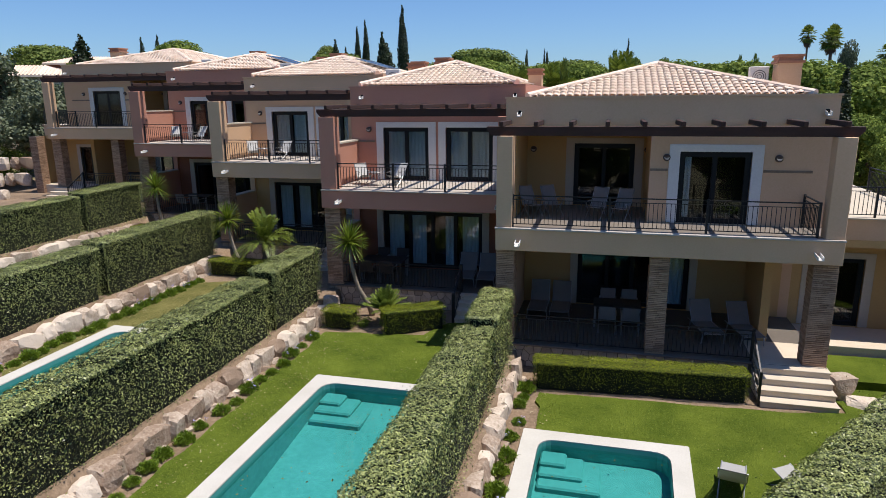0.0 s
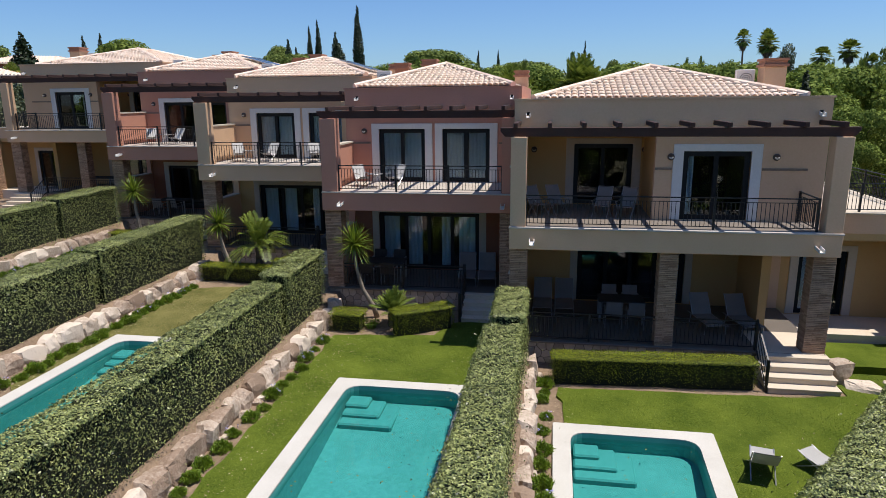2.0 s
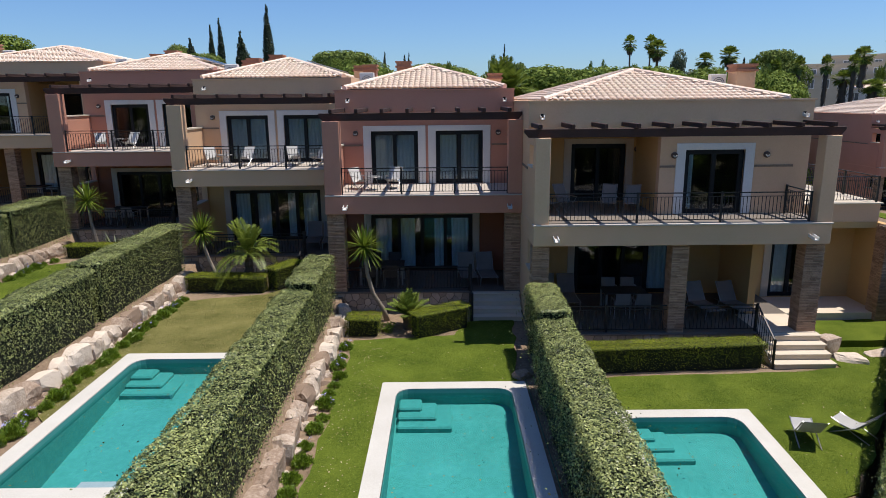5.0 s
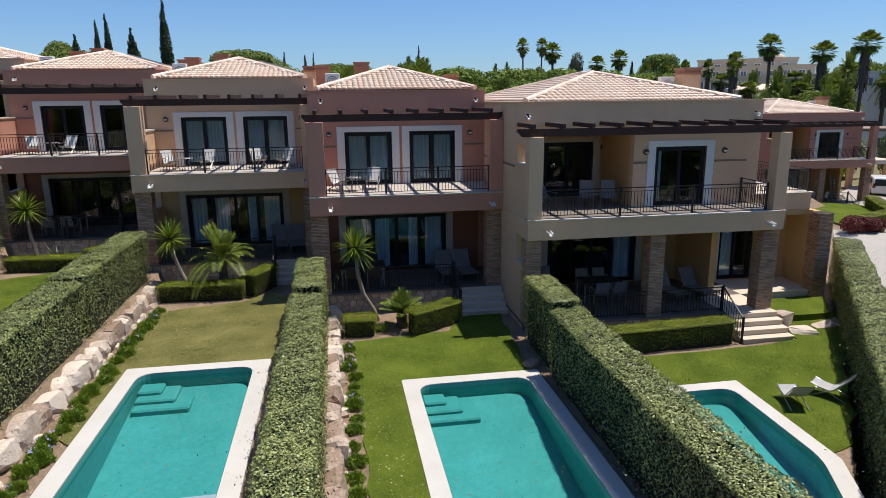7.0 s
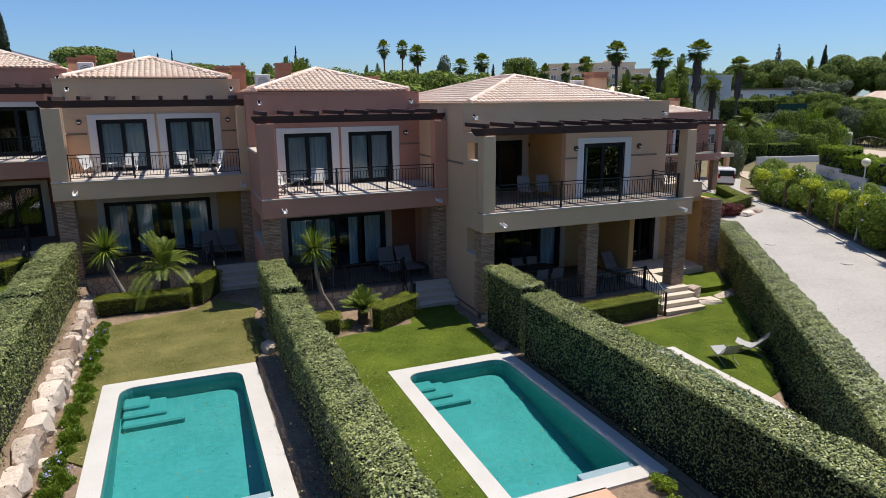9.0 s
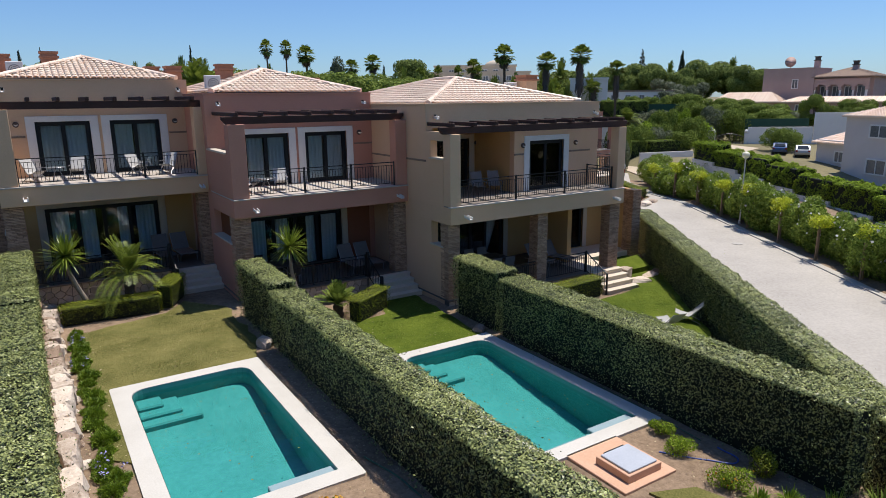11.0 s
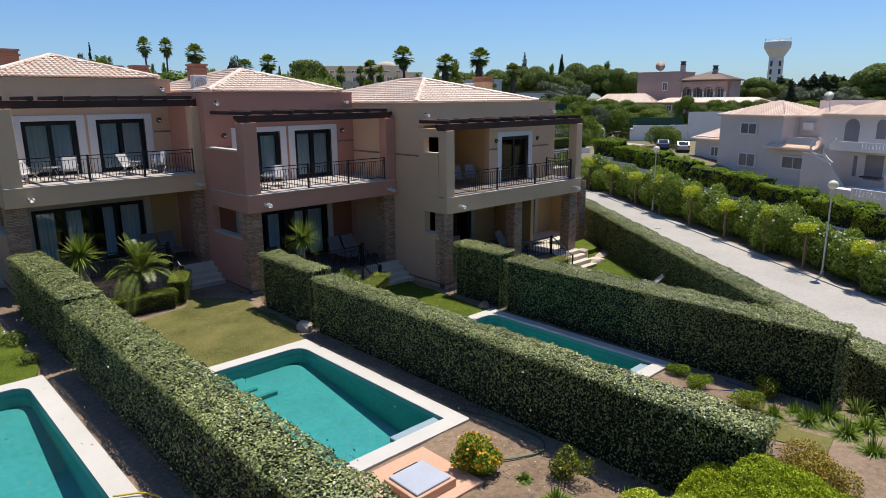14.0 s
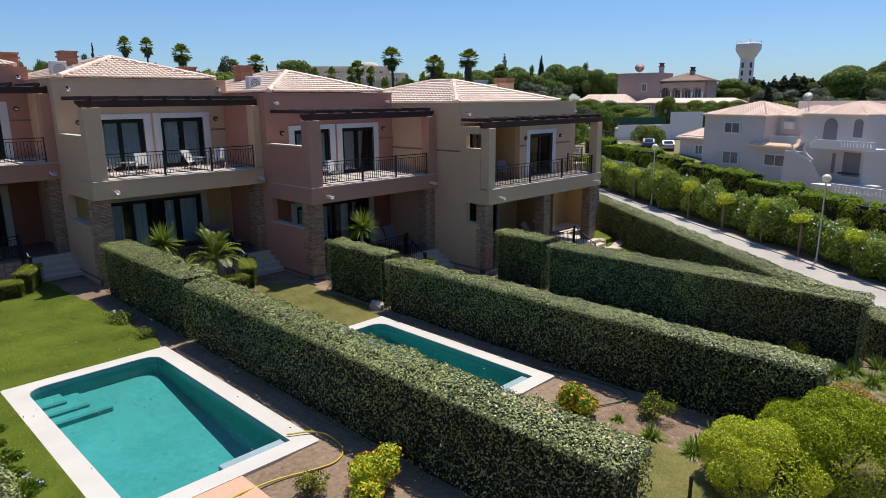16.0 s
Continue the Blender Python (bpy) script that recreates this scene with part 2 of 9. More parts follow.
# ---- geometry helpers ----
class G:
    """Collects faces for one mesh."""

    def __init__(self, mirror=None):
        self.v, self.f, self.n, self.mirror = [], [], 0, mirror

    def add(self, v, f):
        v = [tuple(p) for p in v]
        if self.mirror is not None:
            v = [(self.mirror - x, y, z) for x, y, z in v]
            f = [tuple(reversed(q)) for q in f]
        self.v += v
        self.f += [tuple(i + self.n for i in q) for q in f]
        self.n += len(v)
        return self

    def box(self, x0, x1, y0, y1, z0, z1):
        return self.add([(x0, y0, z0), (x1, y0, z0), (x1, y1, z0), (x0, y1, z0), (x0, y0, z1), (x1, y0, z1), (x1, y1, z1), (x0, y1, z1)],
                        [(0, 3, 2, 1), (4, 5, 6, 7), (0, 1, 5, 4), (1, 2, 6, 5), (2, 3, 7, 6), (3, 0, 4, 7)])

    def bar(self, a, b, w, h):
        """A square bar from a to b, w wide and h high."""
        a, b = Vector(a), Vector(b)
        d = (b - a).normalized()
        s = d.cross(Vector((0, 0, 1)))
        s = s.normalized() if s.length > 1e-4 else Vector((1, 0, 0))
        u = s.cross(d).normalized()
        p = []
        for e in (a, b):
            for i, j in ((-1, -1), (1, -1), (1, 1), (-1, 1)):
                p.append(e + s * (i * w / 2) + u * (j * h / 2))
        return self.add(p, [(3, 2, 1, 0), (4, 5, 6, 7), (0, 1, 5, 4), (1, 2, 6, 5), (2, 3, 7, 6), (3, 0, 4, 7)])

    def prism(self, ring, z0, z1):
        """An upright prism over a ring of (x, y), counter-clockwise."""
        n = len(ring)
        v = [(x, y, z0) for x, y in ring] + [(x, y, z1) for x, y in ring]
        return self.add(v, [tuple(reversed(range(n))), tuple(range(n, 2 * n))] + [(i, (i + 1) % n, n + (i + 1) % n, n + i) for i in range(n)])

    def tube(self, path, radii, n=8, close=True):
        path = [Vector(p) for p in path]
        radii = radii if isinstance(radii, (list, tuple)) else [radii] * len(path)
        v, f = [], []
        for i, p in enumerate(path):
            d = (path[min(i + 1, len(path) - 1)] - path[max(i - 1, 0)]).normalized()
            ref = Vector((1, 0, 0)) if abs(d.x) < 0.8 else Vector((0, 1, 0))
            s = d.cross(ref).normalized()
            u = d.cross(s).normalized()
            for k in range(n):
                a = 2 * math.pi * k / n
                v.append(p + (s * math.cos(a) + u * math.sin(a)) * radii[i])
        for i in range(len(path) - 1):
            for k in range(n):
                f.append((i * n + k, i * n + (k + 1) % n, (i + 1) * n + (k + 1) % n, (i + 1) * n + k))
        if close:
            f.append(tuple(reversed(range(n))))
            f.append(tuple((len(path) - 1) * n + k for k in range(n)))
        return self.add(v, f)

    def lathe(self, profile, cx=0, cy=0, n=16):
        """A turned body: profile of (radius, z) from the bottom up."""
        v, f = [], []
        for r, z in profile:
            for k in range(n):
                a = 2 * math.pi * k / n
                v.append((cx + r * math.cos(a), cy + r * math.sin(a), z))
        for i in range(len(profile) - 1):
            for k in range(n):
                f.append((i * n + k, i * n + (k + 1) % n, (i + 1) * n + (k + 1) % n, (i + 1) * n + k))
        f.append(tuple(reversed(range(n))))
        f.append(tuple((len(profile) - 1) * n + k for k in range(n)))
        return self.add(v, f)

    def mesh(self, name, material, bevel=0.0, smooth=False, segments=1):
        me = bpy.data.meshes.new(name)
        me.from_pydata(self.v, [], self.f)
        me.materials.append(material)
        if bevel:
            bm = bmesh.new()
            bm.from_mesh(me)
            bmesh.ops.recalc_face_normals(bm, faces=bm.faces)
            edges = [e for e in bm.edges if len(e.link_faces) == 2 and e.calc_face_angle(0) > 0.5]
            bmesh.ops.bevel(bm, geom=edges, offset=bevel, segments=segments, affect="EDGES", profile=0.6)
            bm.to_mesh(me)
            bm.free()
        if smooth:
            me.polygons.foreach_set("use_smooth", [True] * len(me.polygons))
        me.update()
        return me


def part(name, geo, material, parent=None, label="", bevel=0.0, smooth=False):
    """One mesh object, under a thing or a part where parent is given."""
    data = geo if isinstance(geo, bpy.types.Mesh) else geo.mesh(name, material, bevel, smooth)
    ob = new(name, data)
    if parent is not None:
        ob.parent = parent
    return tagged(ob, label)


def thing(name, m, label, category, group="", kind=""):
    ob = new(name)
    ob.empty_display_size = 0.2
    ob.matrix_world = m
    return tagged(ob, label, category, group, kind)


def np_mesh(name, V, F, material, smooth=False):
    """A mesh out of arrays: V (n, 3), F (m, 3 or 4)."""
    me = bpy.data.meshes.new(name)
    n, m, k = len(V), len(F), F.shape[1]
    me.vertices.add(n)
    me.vertices.foreach_set("co", np.ascontiguousarray(V, dtype=np.float32).ravel())
    me.loops.add(m * k)
    me.loops.foreach_set("vertex_index", np.ascontiguousarray(F, dtype=np.int32).ravel())
    me.polygons.add(m)
    me.polygons.foreach_set("loop_start", np.arange(0, m * k, k, dtype=np.int32))
    me.polygons.foreach_set("loop_total", np.full(m, k, dtype=np.int32))
    if smooth:
        me.polygons.foreach_set("use_smooth", np.ones(m, dtype=bool))
    me.materials.append(material)
    me.update(calc_edges=True)
    return me


def leaf_mesh(name, P, N, size, material, rng, aspect=0.5, tilt=0.7, droop=0.0):
    """One small folded leaf at each point P, leaning about its normal N."""
    n = len(P)
    N = N + rng.normal(0, tilt, (n, 3))
    N /= np.linalg.norm(N, axis=1, keepdims=True) + 1e-9
    A = rng.normal(0, 1, (n, 3))
    A[:, 2] -= droop
    A -= N * np.sum(A * N, axis=1, keepdims=True)
    A /= np.linalg.norm(A, axis=1, keepdims=True) + 1e-9
    B = np.cross(N, A)
    s = (size * rng.uniform(0.65, 1.35, (n, 1)))
    w = s * aspect
    V = np.empty((n, 4, 3))
    V[:, 0] = P - A * s * 0.5
    V[:, 1] = P + B * w * 0.5 + N * w * 0.18
    V[:, 2] = P + A * s * 0.5
    V[:, 3] = P - B * w * 0.5 + N * w * 0.18
    F = np.arange(n * 4).reshape(n, 4)
    return np_mesh(name, V.reshape(-1, 3), F, material)


def wave(x, y, z, k=1.0, seed=0.0):
    """A cheap smooth noise in about -1..1 on arrays."""
    return (np.sin(1.7 * k * x + 0.9 * k * y + 1.3 + seed) * np.sin(1.1 * k * z - 0.7 * k * x + seed * 2.1) + np.sin(2.3 * k * y - 1.9 * k * z + 0.4 + seed) * 0.7
            + np.sin(3.7 * k * x + 2.9 * k * y + 3.3 * k * z + seed * 0.7) * 0.5) / 1.8


# ---- ground ----
LEVEL = {1: -0.25, 2: 0.27, 3: 0.84, 4: 1.35, 5: 1.95}
EDGES = (-2.5, -9.62, -16.15, -23.1)
POOLS = [
    ([(-1.75, 14.58), (-1.75, 7.3), (0.5, 7.3), (1.92, 10.3), (2.1, 14.58)], -0.16),
    ([(-7.63, 15.36), (-7.63, 8.15), (-3.72, 8.15), (-3.72, 15.36)], 0.33),
    ([(-14.98, 16.2), (-14.98, 9.2), (-11.18, 9.2), (-11.18, 16.2)], 0.90),
    ([(-21.74, 17.5), (-21.74, 10.2), (-17.85, 10.2), (-17.85, 17.5)], 1.40),
]


def climb(along):
    """The lane rises to a low crest and falls gently behind it."""
    return -1.75 + 0.06 * np.minimum(along, 23.0) - 0.03 * np.clip(along - 23.0, 0, 22)


def road_level(x, y):
    return climb((np.asarray(x, float) - 18.0) * 0.45 + (np.asarray(y, float) - 10.6) * 0.89)


def hedge_line(y):
    """x of the hedge beside the road."""
    return 12.5 - (23.2 - y) * 0.79


def smooth(a, b, x):
    u = np.clip((x - a) / (b - a), 0, 1)
    return u * u * (3 - 2 * u)


def ground_level(x, y):
    x, y = np.asarray(x, float), np.asarray(y, float)
    cross = (x - 18.0) * 0.89 - (y - 10.6) * 0.45
    along = np.clip((x - 18.0) * 0.45 + (y - 10.6) * 0.89, -40, 80)
    rise = smooth(28.0, 50.0, along)
    low = climb(along) - 0.09 * np.clip(cross - 6.0, 0, 26) * (1 - rise) + (1.2 * rise + 0.03 * np.clip(along - 50.0, 0, 30)) * smooth(6.0, 11.0, cross)
    up = np.clip(-0.075 * (x - 2), 0, 6)
    low = low + up * smooth(8.0, -4.0, cross)
    far = smooth(75, 190, np.hypot(x - 10, y - 10))
    low = low * (1 - far) + far * (3.2 + 1.2 * np.sin(x * 0.013 + 1) * np.cos(y * 0.017))
    step = np.full(x.shape, LEVEL[1])
    for i, e in enumerate(EDGES):
        step = np.where(x < e, LEVEL[i + 2], step)
    garden = (x < hedge_line(y)) & (x > -40) & (y > -3) & (y < 46)
    return np.where(garden, step, low)


def inside(ring, x, y):
    """Whether points lie in a ring of (x, y)."""
    c = np.zeros(np.shape(x), bool)
    for (x0, y0), (x1, y1) in zip(ring, ring[1:] + ring[:1]):
        if y0 != y1:
            c ^= ((y0 > y) != (y1 > y)) & (x < (x1 - x0) * (y - y0) / (y1 - y0) + x0)
    return c


def inset(ring, d):
    """A ring moved inwards by d; the ring runs counter-clockwise."""
    out = []
    n = len(ring)
    for i in range(n):
        p0, p1, p2 = (Vector(ring[(i + k) % n]) for k in (-1, 0, 1))
        a, b = (p1 - p0).normalized(), (p2 - p1).normalized()
        na, nb = Vector((-a.y, a.x)), Vector((-b.y, b.x))
        m = (na + nb) / (1 + na.dot(nb))
        out.append(tuple(p1 + m * d))
    return out


def rounded(ring, r, n=5, square=None):
    """A ring with its corners rounded, but for those with y below square."""
    out = []
    k = len(ring)
    full = r
    for i in range(k):
        r = 0.02 if square is not None and ring[i][1] < square else full
        p0, p1, p2 = (Vector(ring[(i + j) % k]) for j in (-1, 0, 1))
        a, b = p1 + (p0 - p1).normalized() * r, p1 + (p2 - p1).normalized() * r
        for j in range(n + 1):
            t = j / n
            q = a * (1 - t) ** 2 + p1 * 2 * t * (1 - t) + b * t * t
            out.append((q.x, q.y))
    return out


def lines(*spans):
    out = []
    for a, b, step in spans:
        out += list(np.arange(a, b - 1e-6, step))
    return np.array(out + [spans[-1][1]])


def build_ground():
    xs = lines((-2500, -300, 275), (-300, -60, 12), (-60, -28, 1.0), (-28, 14.0, 0.14), (14.0, 60, 1.0), (60, 300, 12), (300, 2500, 275))
    ys = lines((-900, -120, 195), (-120, -4, 6), (-4, 0, 1.0), (0, 24.08, 0.14), (24.08, 60, 1.0), (60, 300, 12), (300, 2900, 325))
    X, Y = np.meshgrid(xs, ys)
    Z = ground_level(X, Y)
    for ring, level in POOLS:
        Z = np.where(inside(inset(ring, 0.17), X, Y), level - 2.1, Z)
    Z += 0.03 * wave(X, Y, 0 * X, 1.3)
    nx, ny = len(xs), len(ys)
    i = np.arange(nx * ny).reshape(ny, nx)
    F = np.stack([i[:-1, :-1], i[:-1, 1:], i[1:, 1:], i[1:, :-1]], -1).reshape(-1, 4)
    me = np_mesh("ground", np.stack([X, Y, Z], -1).reshape(-1, 3), F, SOIL)
    me.materials.append(GROUND)
    cx, cy = (X[:-1, :-1] + X[1:, 1:]) / 2, (Y[:-1, :-1] + Y[1:, 1:]) / 2
    far = (cx > 40) | (cx < -45) | (cy > 50) | (cy < -6)
    me.polygons.foreach_set("material_index", far.ravel().astype(np.int32))
    tagged(new("ground", me), "sandy brown earth in stepped garden terraces", "ground", kind="structure")


build_ground()


def sheet(name, ring, level, material, label, category, thick=0.03, depth=0.05):
    g = G()
    z = (lambda x, y: level) if not callable(level) else level
    n = len(ring)
    v = [(x, y, z(x, y) + thick) for x, y in ring] + [(x, y, z(x, y) - depth) for x, y in ring]
    g.add(v, [tuple(range(n))] + [(i + n, (i + 1) % n + n, (i + 1) % n, i) for i in range(n)])
    ob = part(name, g, material)
    return tagged(ob, label, category, kind="structure")


def ragged(ring, step=0.45, amp=0.09, seed=1):
    """A ring with an uneven edge, as turf has."""
    rng = np.random.default_rng(seed)
    out = []
    for (x0, y0), (x1, y1) in zip(ring, ring[1:] + ring[:1]):
        d = math.hypot(x1 - x0, y1 - y0)
        k = max(1, int(d / step))
        for j in range(k):
            t = j / k
            a = 0 if j == 0 else amp
            out.append((x0 + (x1 - x0) * t + rng.uniform(-a, a), y0 + (y1 - y0) * t + rng.uniform(-a, a)))
    return out


LAWNS = [
    ([(-1.6, 16.75), (-1.45, 14.45), (1.95, 14.45), (1.85, 10.6), (2.75, 10.9), (5.5, 14.3), (8.65, 18.1), (9.6, 19.5), (6.2, 19.6), (6.2, 17.3), (4.0, 17.0)], LEVEL[1], LAWN, "short green lawn beside the small pool"),
    ([(-8.85, 18.6), (-8.75, 8.6), (-7.45, 8.3), (-7.45, 15.15), (-3.9, 15.15), (-3.75, 17.9), (-3.5, 20.6), (-5.1, 20.3), (-5.6, 19.0), (-7.2, 18.75)], LEVEL[2], LAWN, "short green lawn with a few fallen leaves"),
    ([(-15.5, 21.2), (-15.3, 12.5), (-14.8, 12.0), (-14.8, 16.0), (-11.3, 16.0), (-10.7, 18.0), (-10.7, 21.5), (-11.8, 23.0), (-12.6, 21.9)], LEVEL[3], LAWN_DRY, "dry olive-green lawn in front of the terrace"),
    ([(-22.3, 24.6), (-22.6, 9.5), (-21.5, 9.5), (-21.5, 17.3), (-18.1, 17.3), (-17.7, 18.6), (-17.9, 23.0), (-18.2, 27.4), (-19.6, 26.0)], LEVEL[4], LAWN, "lush green lawn round the pool"),
    ([(-31.0, 29.6), (-31.0, 14.0), (-24.6, 14.0), (-24.6, 29.6)], LEVEL[5], LAWN, "green lawn behind the hedge"),
]
for k, (ring, level, material, label) in enumerate(LAWNS):
    ring = ring if sum(a[0] * b[1] - b[0] * a[1] for a, b in zip(ring, ring[1:] + ring[:1])) > 0 else ring[::-1]
    sheet("lawn", ragged(ring, seed=k), level + 0.015, material, label, "lawn")


sheet("lawn", ragged([(6.05, 18.75), (8.8, 19.0), (10.2, 20.95), (6.05, 20.95)], seed=7), 0.0, LAWN, "small raised lawn beside the end villa's steps", "lawn", 0.03, 0.5)


# ---- pools ----
def build_pool(ring, level, label, steps=True):
    root = thing("swimming_pool", pose(0, 0, 0), label, "swimming pool", "garden pools")
    inner = rounded(inset(ring, 0.42), 0.45, 5, min(y for x, y in ring) + 1.0 if len(ring) == 4 else None)
    outer = rounded(ring, 0.04, 1)
    # coping ring: outer and inner outline joined into one slab with a hole
    bm = bmesh.new()
    n, m = len(outer), len(inner)
    rings = {}
    for key, pts, z in (("ot", outer, level), ("it", inner, level), ("ob", outer, level - 0.14), ("ib", inner, level - 0.10)):
        rings[key] = [bm.verts.new((x, y, z)) for x, y in pts]

    def loop(key):
        r = rings[key]
        return [bm.edges.get((r[i], r[(i + 1) % len(r)])) or bm.edges.new((r[i], r[(i + 1) % len(r)])) for i in range(len(r))]
    for a, b in (("ot", "ob"), ("ib", "it")):
        for i in range(len(rings[a])):
            j = (i + 1) % len(rings[a])
            bm.faces.new((rings[a][j], rings[a][i], rings[b][i], rings[b][j]))
    bmesh.ops.triangle_fill(bm, use_beauty=True, edges=loop("ot") + loop("it"))
    bmesh.ops.recalc_face_normals(bm, faces=bm.faces)
    me = bpy.data.meshes.new("coping")
    bm.to_mesh(me)
    bm.free()
    me.materials.append(COPING)
    part("coping", me, COPING, root, "white painted coping")
    # basin
    deep = level - 1.75
    ymax = max(y for x, y in inner)
    wall = inner
    k = len(wall)
    g = G()
    v = [(x, y, level - 0.09) for x, y in wall] + [(x, y, level - 0.46 - 0.115 * (ymax - y)) for x, y in wall]
    g.add(v, [(i, (i + 1) % k, (i + 1) % k + k, i + k) for i in range(k)] + [tuple(range(k, 2 * k))])
    part("basin", g, POOL_PLASTER, root, "turquoise plaster basin")
    # waterline tile band
    band = inset(wall, 0.012)
    g = G()
    v = [(x, y, level - 0.02) for x, y in band] + [(x, y, level - 0.2) for x, y in band]
    g.add(v, [(i, (i + 1) % k, (i + 1) % k + k, i + k) for i in range(k)])
    part("waterline_band", g, POOL_BAND, root, "dark green waterline tiles")
    # corner steps
    x0 = min(x for x, y in wall) + 0.02
    y1 = max(y for x, y in wall) - 0.02
    for j, (w, d, h) in enumerate(((1.45, 1.25, 0.36), (1.05, 0.92, 0.26), (0.66, 0.6, 0.16))):
        part("pool_step", G().box(x0 + 0.05, x0 + w, y1 - d, y1 - 0.05, deep, level - h - 0.1), POOL_PLASTER, root, bevel=0.04)
    # shallow grey ledge at the near end
    ym, xa, xb = min(y for x, y in wall), min(x for x, y in wall), max(x for x, y in wall)
    if steps:
        xm = xb - 0.45 * (xb - xa)
        part("near_ledge", G().box(xa + 0.02, xm, ym + 0.01, ym + 0.26, level - 1.6, level - 0.16), POOL_LEDGE, root, "pale grey ledge at the water's surface", bevel=0.02)
        part("cover_lid", G().box(xm + 0.01, xb - 0.02, ym + 0.01, ym + 0.34, level - 0.5, level - 0.085), POOL_LEDGE, root, "grey-blue cover strip at the pool's end", bevel=0.015)
    # water
    g = G().add([(x, y, level - 0.13) for x, y in inset(wall, 0.004)], [tuple(range(k))])
    part("water", g, WATER, root, "clear turquoise water")
    return root


POOL_LEDGE = surface("pool_ledge", (0.20, 0.30, 0.33), (0.29, 0.39, 0.42), 0.6, 2, 20, 0.1)
POOL_BAND = surface("waterline_tiles", (0.05, 0.22, 0.22), (0.075, 0.29, 0.28), 0.3, 2, 40, 0.05)
POOL_LABELS = ("small pool with one slanting side and white coping", "rectangular turquoise pool with white coping beside the lawn",
               "rectangular turquoise pool with white coping on dry lawn", "rectangular turquoise pool partly in hedge shade")
for (ring, level), label in zip(POOLS, POOL_LABELS):
    build_pool(ring, level, label, len(ring) == 4)


# ---- clipped hedges ----
def hedge_box(L, W, H, seed, leaf=0.052, density=880, core=HEDGE_SHADE_CORE, leaves=HEDGE_LEAF, rough=0.055, round_r=0.17, k=1.0):
    """A clipped hedge from 0 to L along x, W wide, H high: core coloured as inner shade, and one mesh of leaves."""
    rng = np.random.default_rng(seed)
    faces = [("top", L * W), ("front", L * H), ("back", L * H), ("end0", W * H), ("end1", W * H)]
    P, N = [], []
    for name, area in faces:
        n = int(area * density * (2.5 if name == "top" else 1.15))
        a, b = rng.uniform(0, 1, n), rng.uniform(0, 1, n)
        z = np.zeros(n)
        if name == "top":
            p, q = np.stack([a * L, (b - 0.5) * W, z + H], 1), (0, 0, 1)
        elif name == "front":
            # leaves thin out downwards, so the near-black core darkens the foot as shade
            p, q = np.stack([a * L, z - W / 2, b ** 0.5 * H], 1), (0, -1, 0)
        elif name == "back":
            p, q = np.stack([a * L, z + W / 2, b ** 0.5 * H], 1), (0, 1, 0)
        elif name == "end0":
            p, q = np.stack([z, (a - 0.5) * W, b * H], 1), (-1, 0, 0)
        else:
            p, q = np.stack([z + L, (a - 0.5) * W, b * H], 1), (1, 0, 0)
        P.append(p)
        N.append(np.tile(np.array(q, float), (n, 1)))
    P, N = np.concatenate(P), np.concatenate(N)
    # round the long edges and make the faces uneven
    c = np.stack([np.clip(P[:, 0], round_r, L - round_r), np.clip(P[:, 1], -W / 2 + round_r, W / 2 - round_r), np.clip(P[:, 2], -1, H - round_r)], 1)
    d = P - c
    l = np.linalg.norm(d, axis=1, keepdims=True)
    out = np.where(l > 1e-6, d / np.maximum(l, 1e-6), N)
    P = c + out * np.minimum(l, round_r)
    N = out
    w = wave(P[:, 0], P[:, 1], P[:, 2], 1.6 * k, seed) * rough + wave(P[:, 0], P[:, 1], P[:, 2], 5.5 * k, seed + 3) * rough * 0.6
    # side leaves sink in; the shade-coloured core shows between them
    P = P + N * (w[:, None] + rng.normal(0, 0.02, (len(P), 1)) - rng.exponential(0.22, (len(P), 1)) * (N[:, 2:] < 0.5))
    P[:, 2] = np.maximum(P[:, 2], 0.02)
    lm = leaf_mesh("leaves", P, N, leaf, leaves, rng, 0.55, np.where(N[:, 2:] > 0.5, 0.3, 0.55))
    s = 0.16 if W > 0.9 else 0.12
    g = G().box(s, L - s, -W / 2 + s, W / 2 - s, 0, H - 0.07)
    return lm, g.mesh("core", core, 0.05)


def clipped_hedge(a, b, width, base, top, label, seed, rise=0.0, **kw):
    """A hedge from (x, y) a to b."""
    d = Vector((b[0] - a[0], b[1] - a[1]))
    root = thing("hedge", pose(a[0], a[1], base, 0, -math.degrees(math.atan2(rise, d.length)), math.degrees(math.atan2(d.y, d.x))), label, "hedge", "clipped garden hedges")
    lm, cm = hedge_box(d.length, width, top - base, seed, **kw)
    part("core", cm, HEDGE_SHADE_CORE, root)
    tagged(part("leaves", lm, HEDGE_LEAF, root), kind="stuff")
    return root


TALL = "tall clipped dark-green hedge with a flat silvery top"
BLOCK = "square-clipped hedge end beside the house"
clipped_hedge((-3.08, 3.9), (-3.08, 15.05), 1.02, LEVEL[2] - 0.6, 2.28, TALL, 11)
clipped_hedge((-2.98, 15.2), (-2.98, 17.85), 0.95, LEVEL[2] - 0.6, 2.42, BLOCK, 12)
clipped_hedge((-10.13, 3.2), (-10.13, 16.75), 0.98, LEVEL[3] - 0.6, 2.62, TALL, 13)
clipped_hedge((-10.1, 16.9), (-10.1, 20.25), 0.95, LEVEL[3] - 0.6, 2.78, BLOCK, 14)
clipped_hedge((-16.75, 4.0), (-16.75, 17.4), 1.05, LEVEL[4] - 0.6, 3.1, TALL, 15)
clipped_hedge((-16.75, 17.55), (-16.75, 24.0), 1.05, LEVEL[4] - 0.6, 3.22, BLOCK, 16)
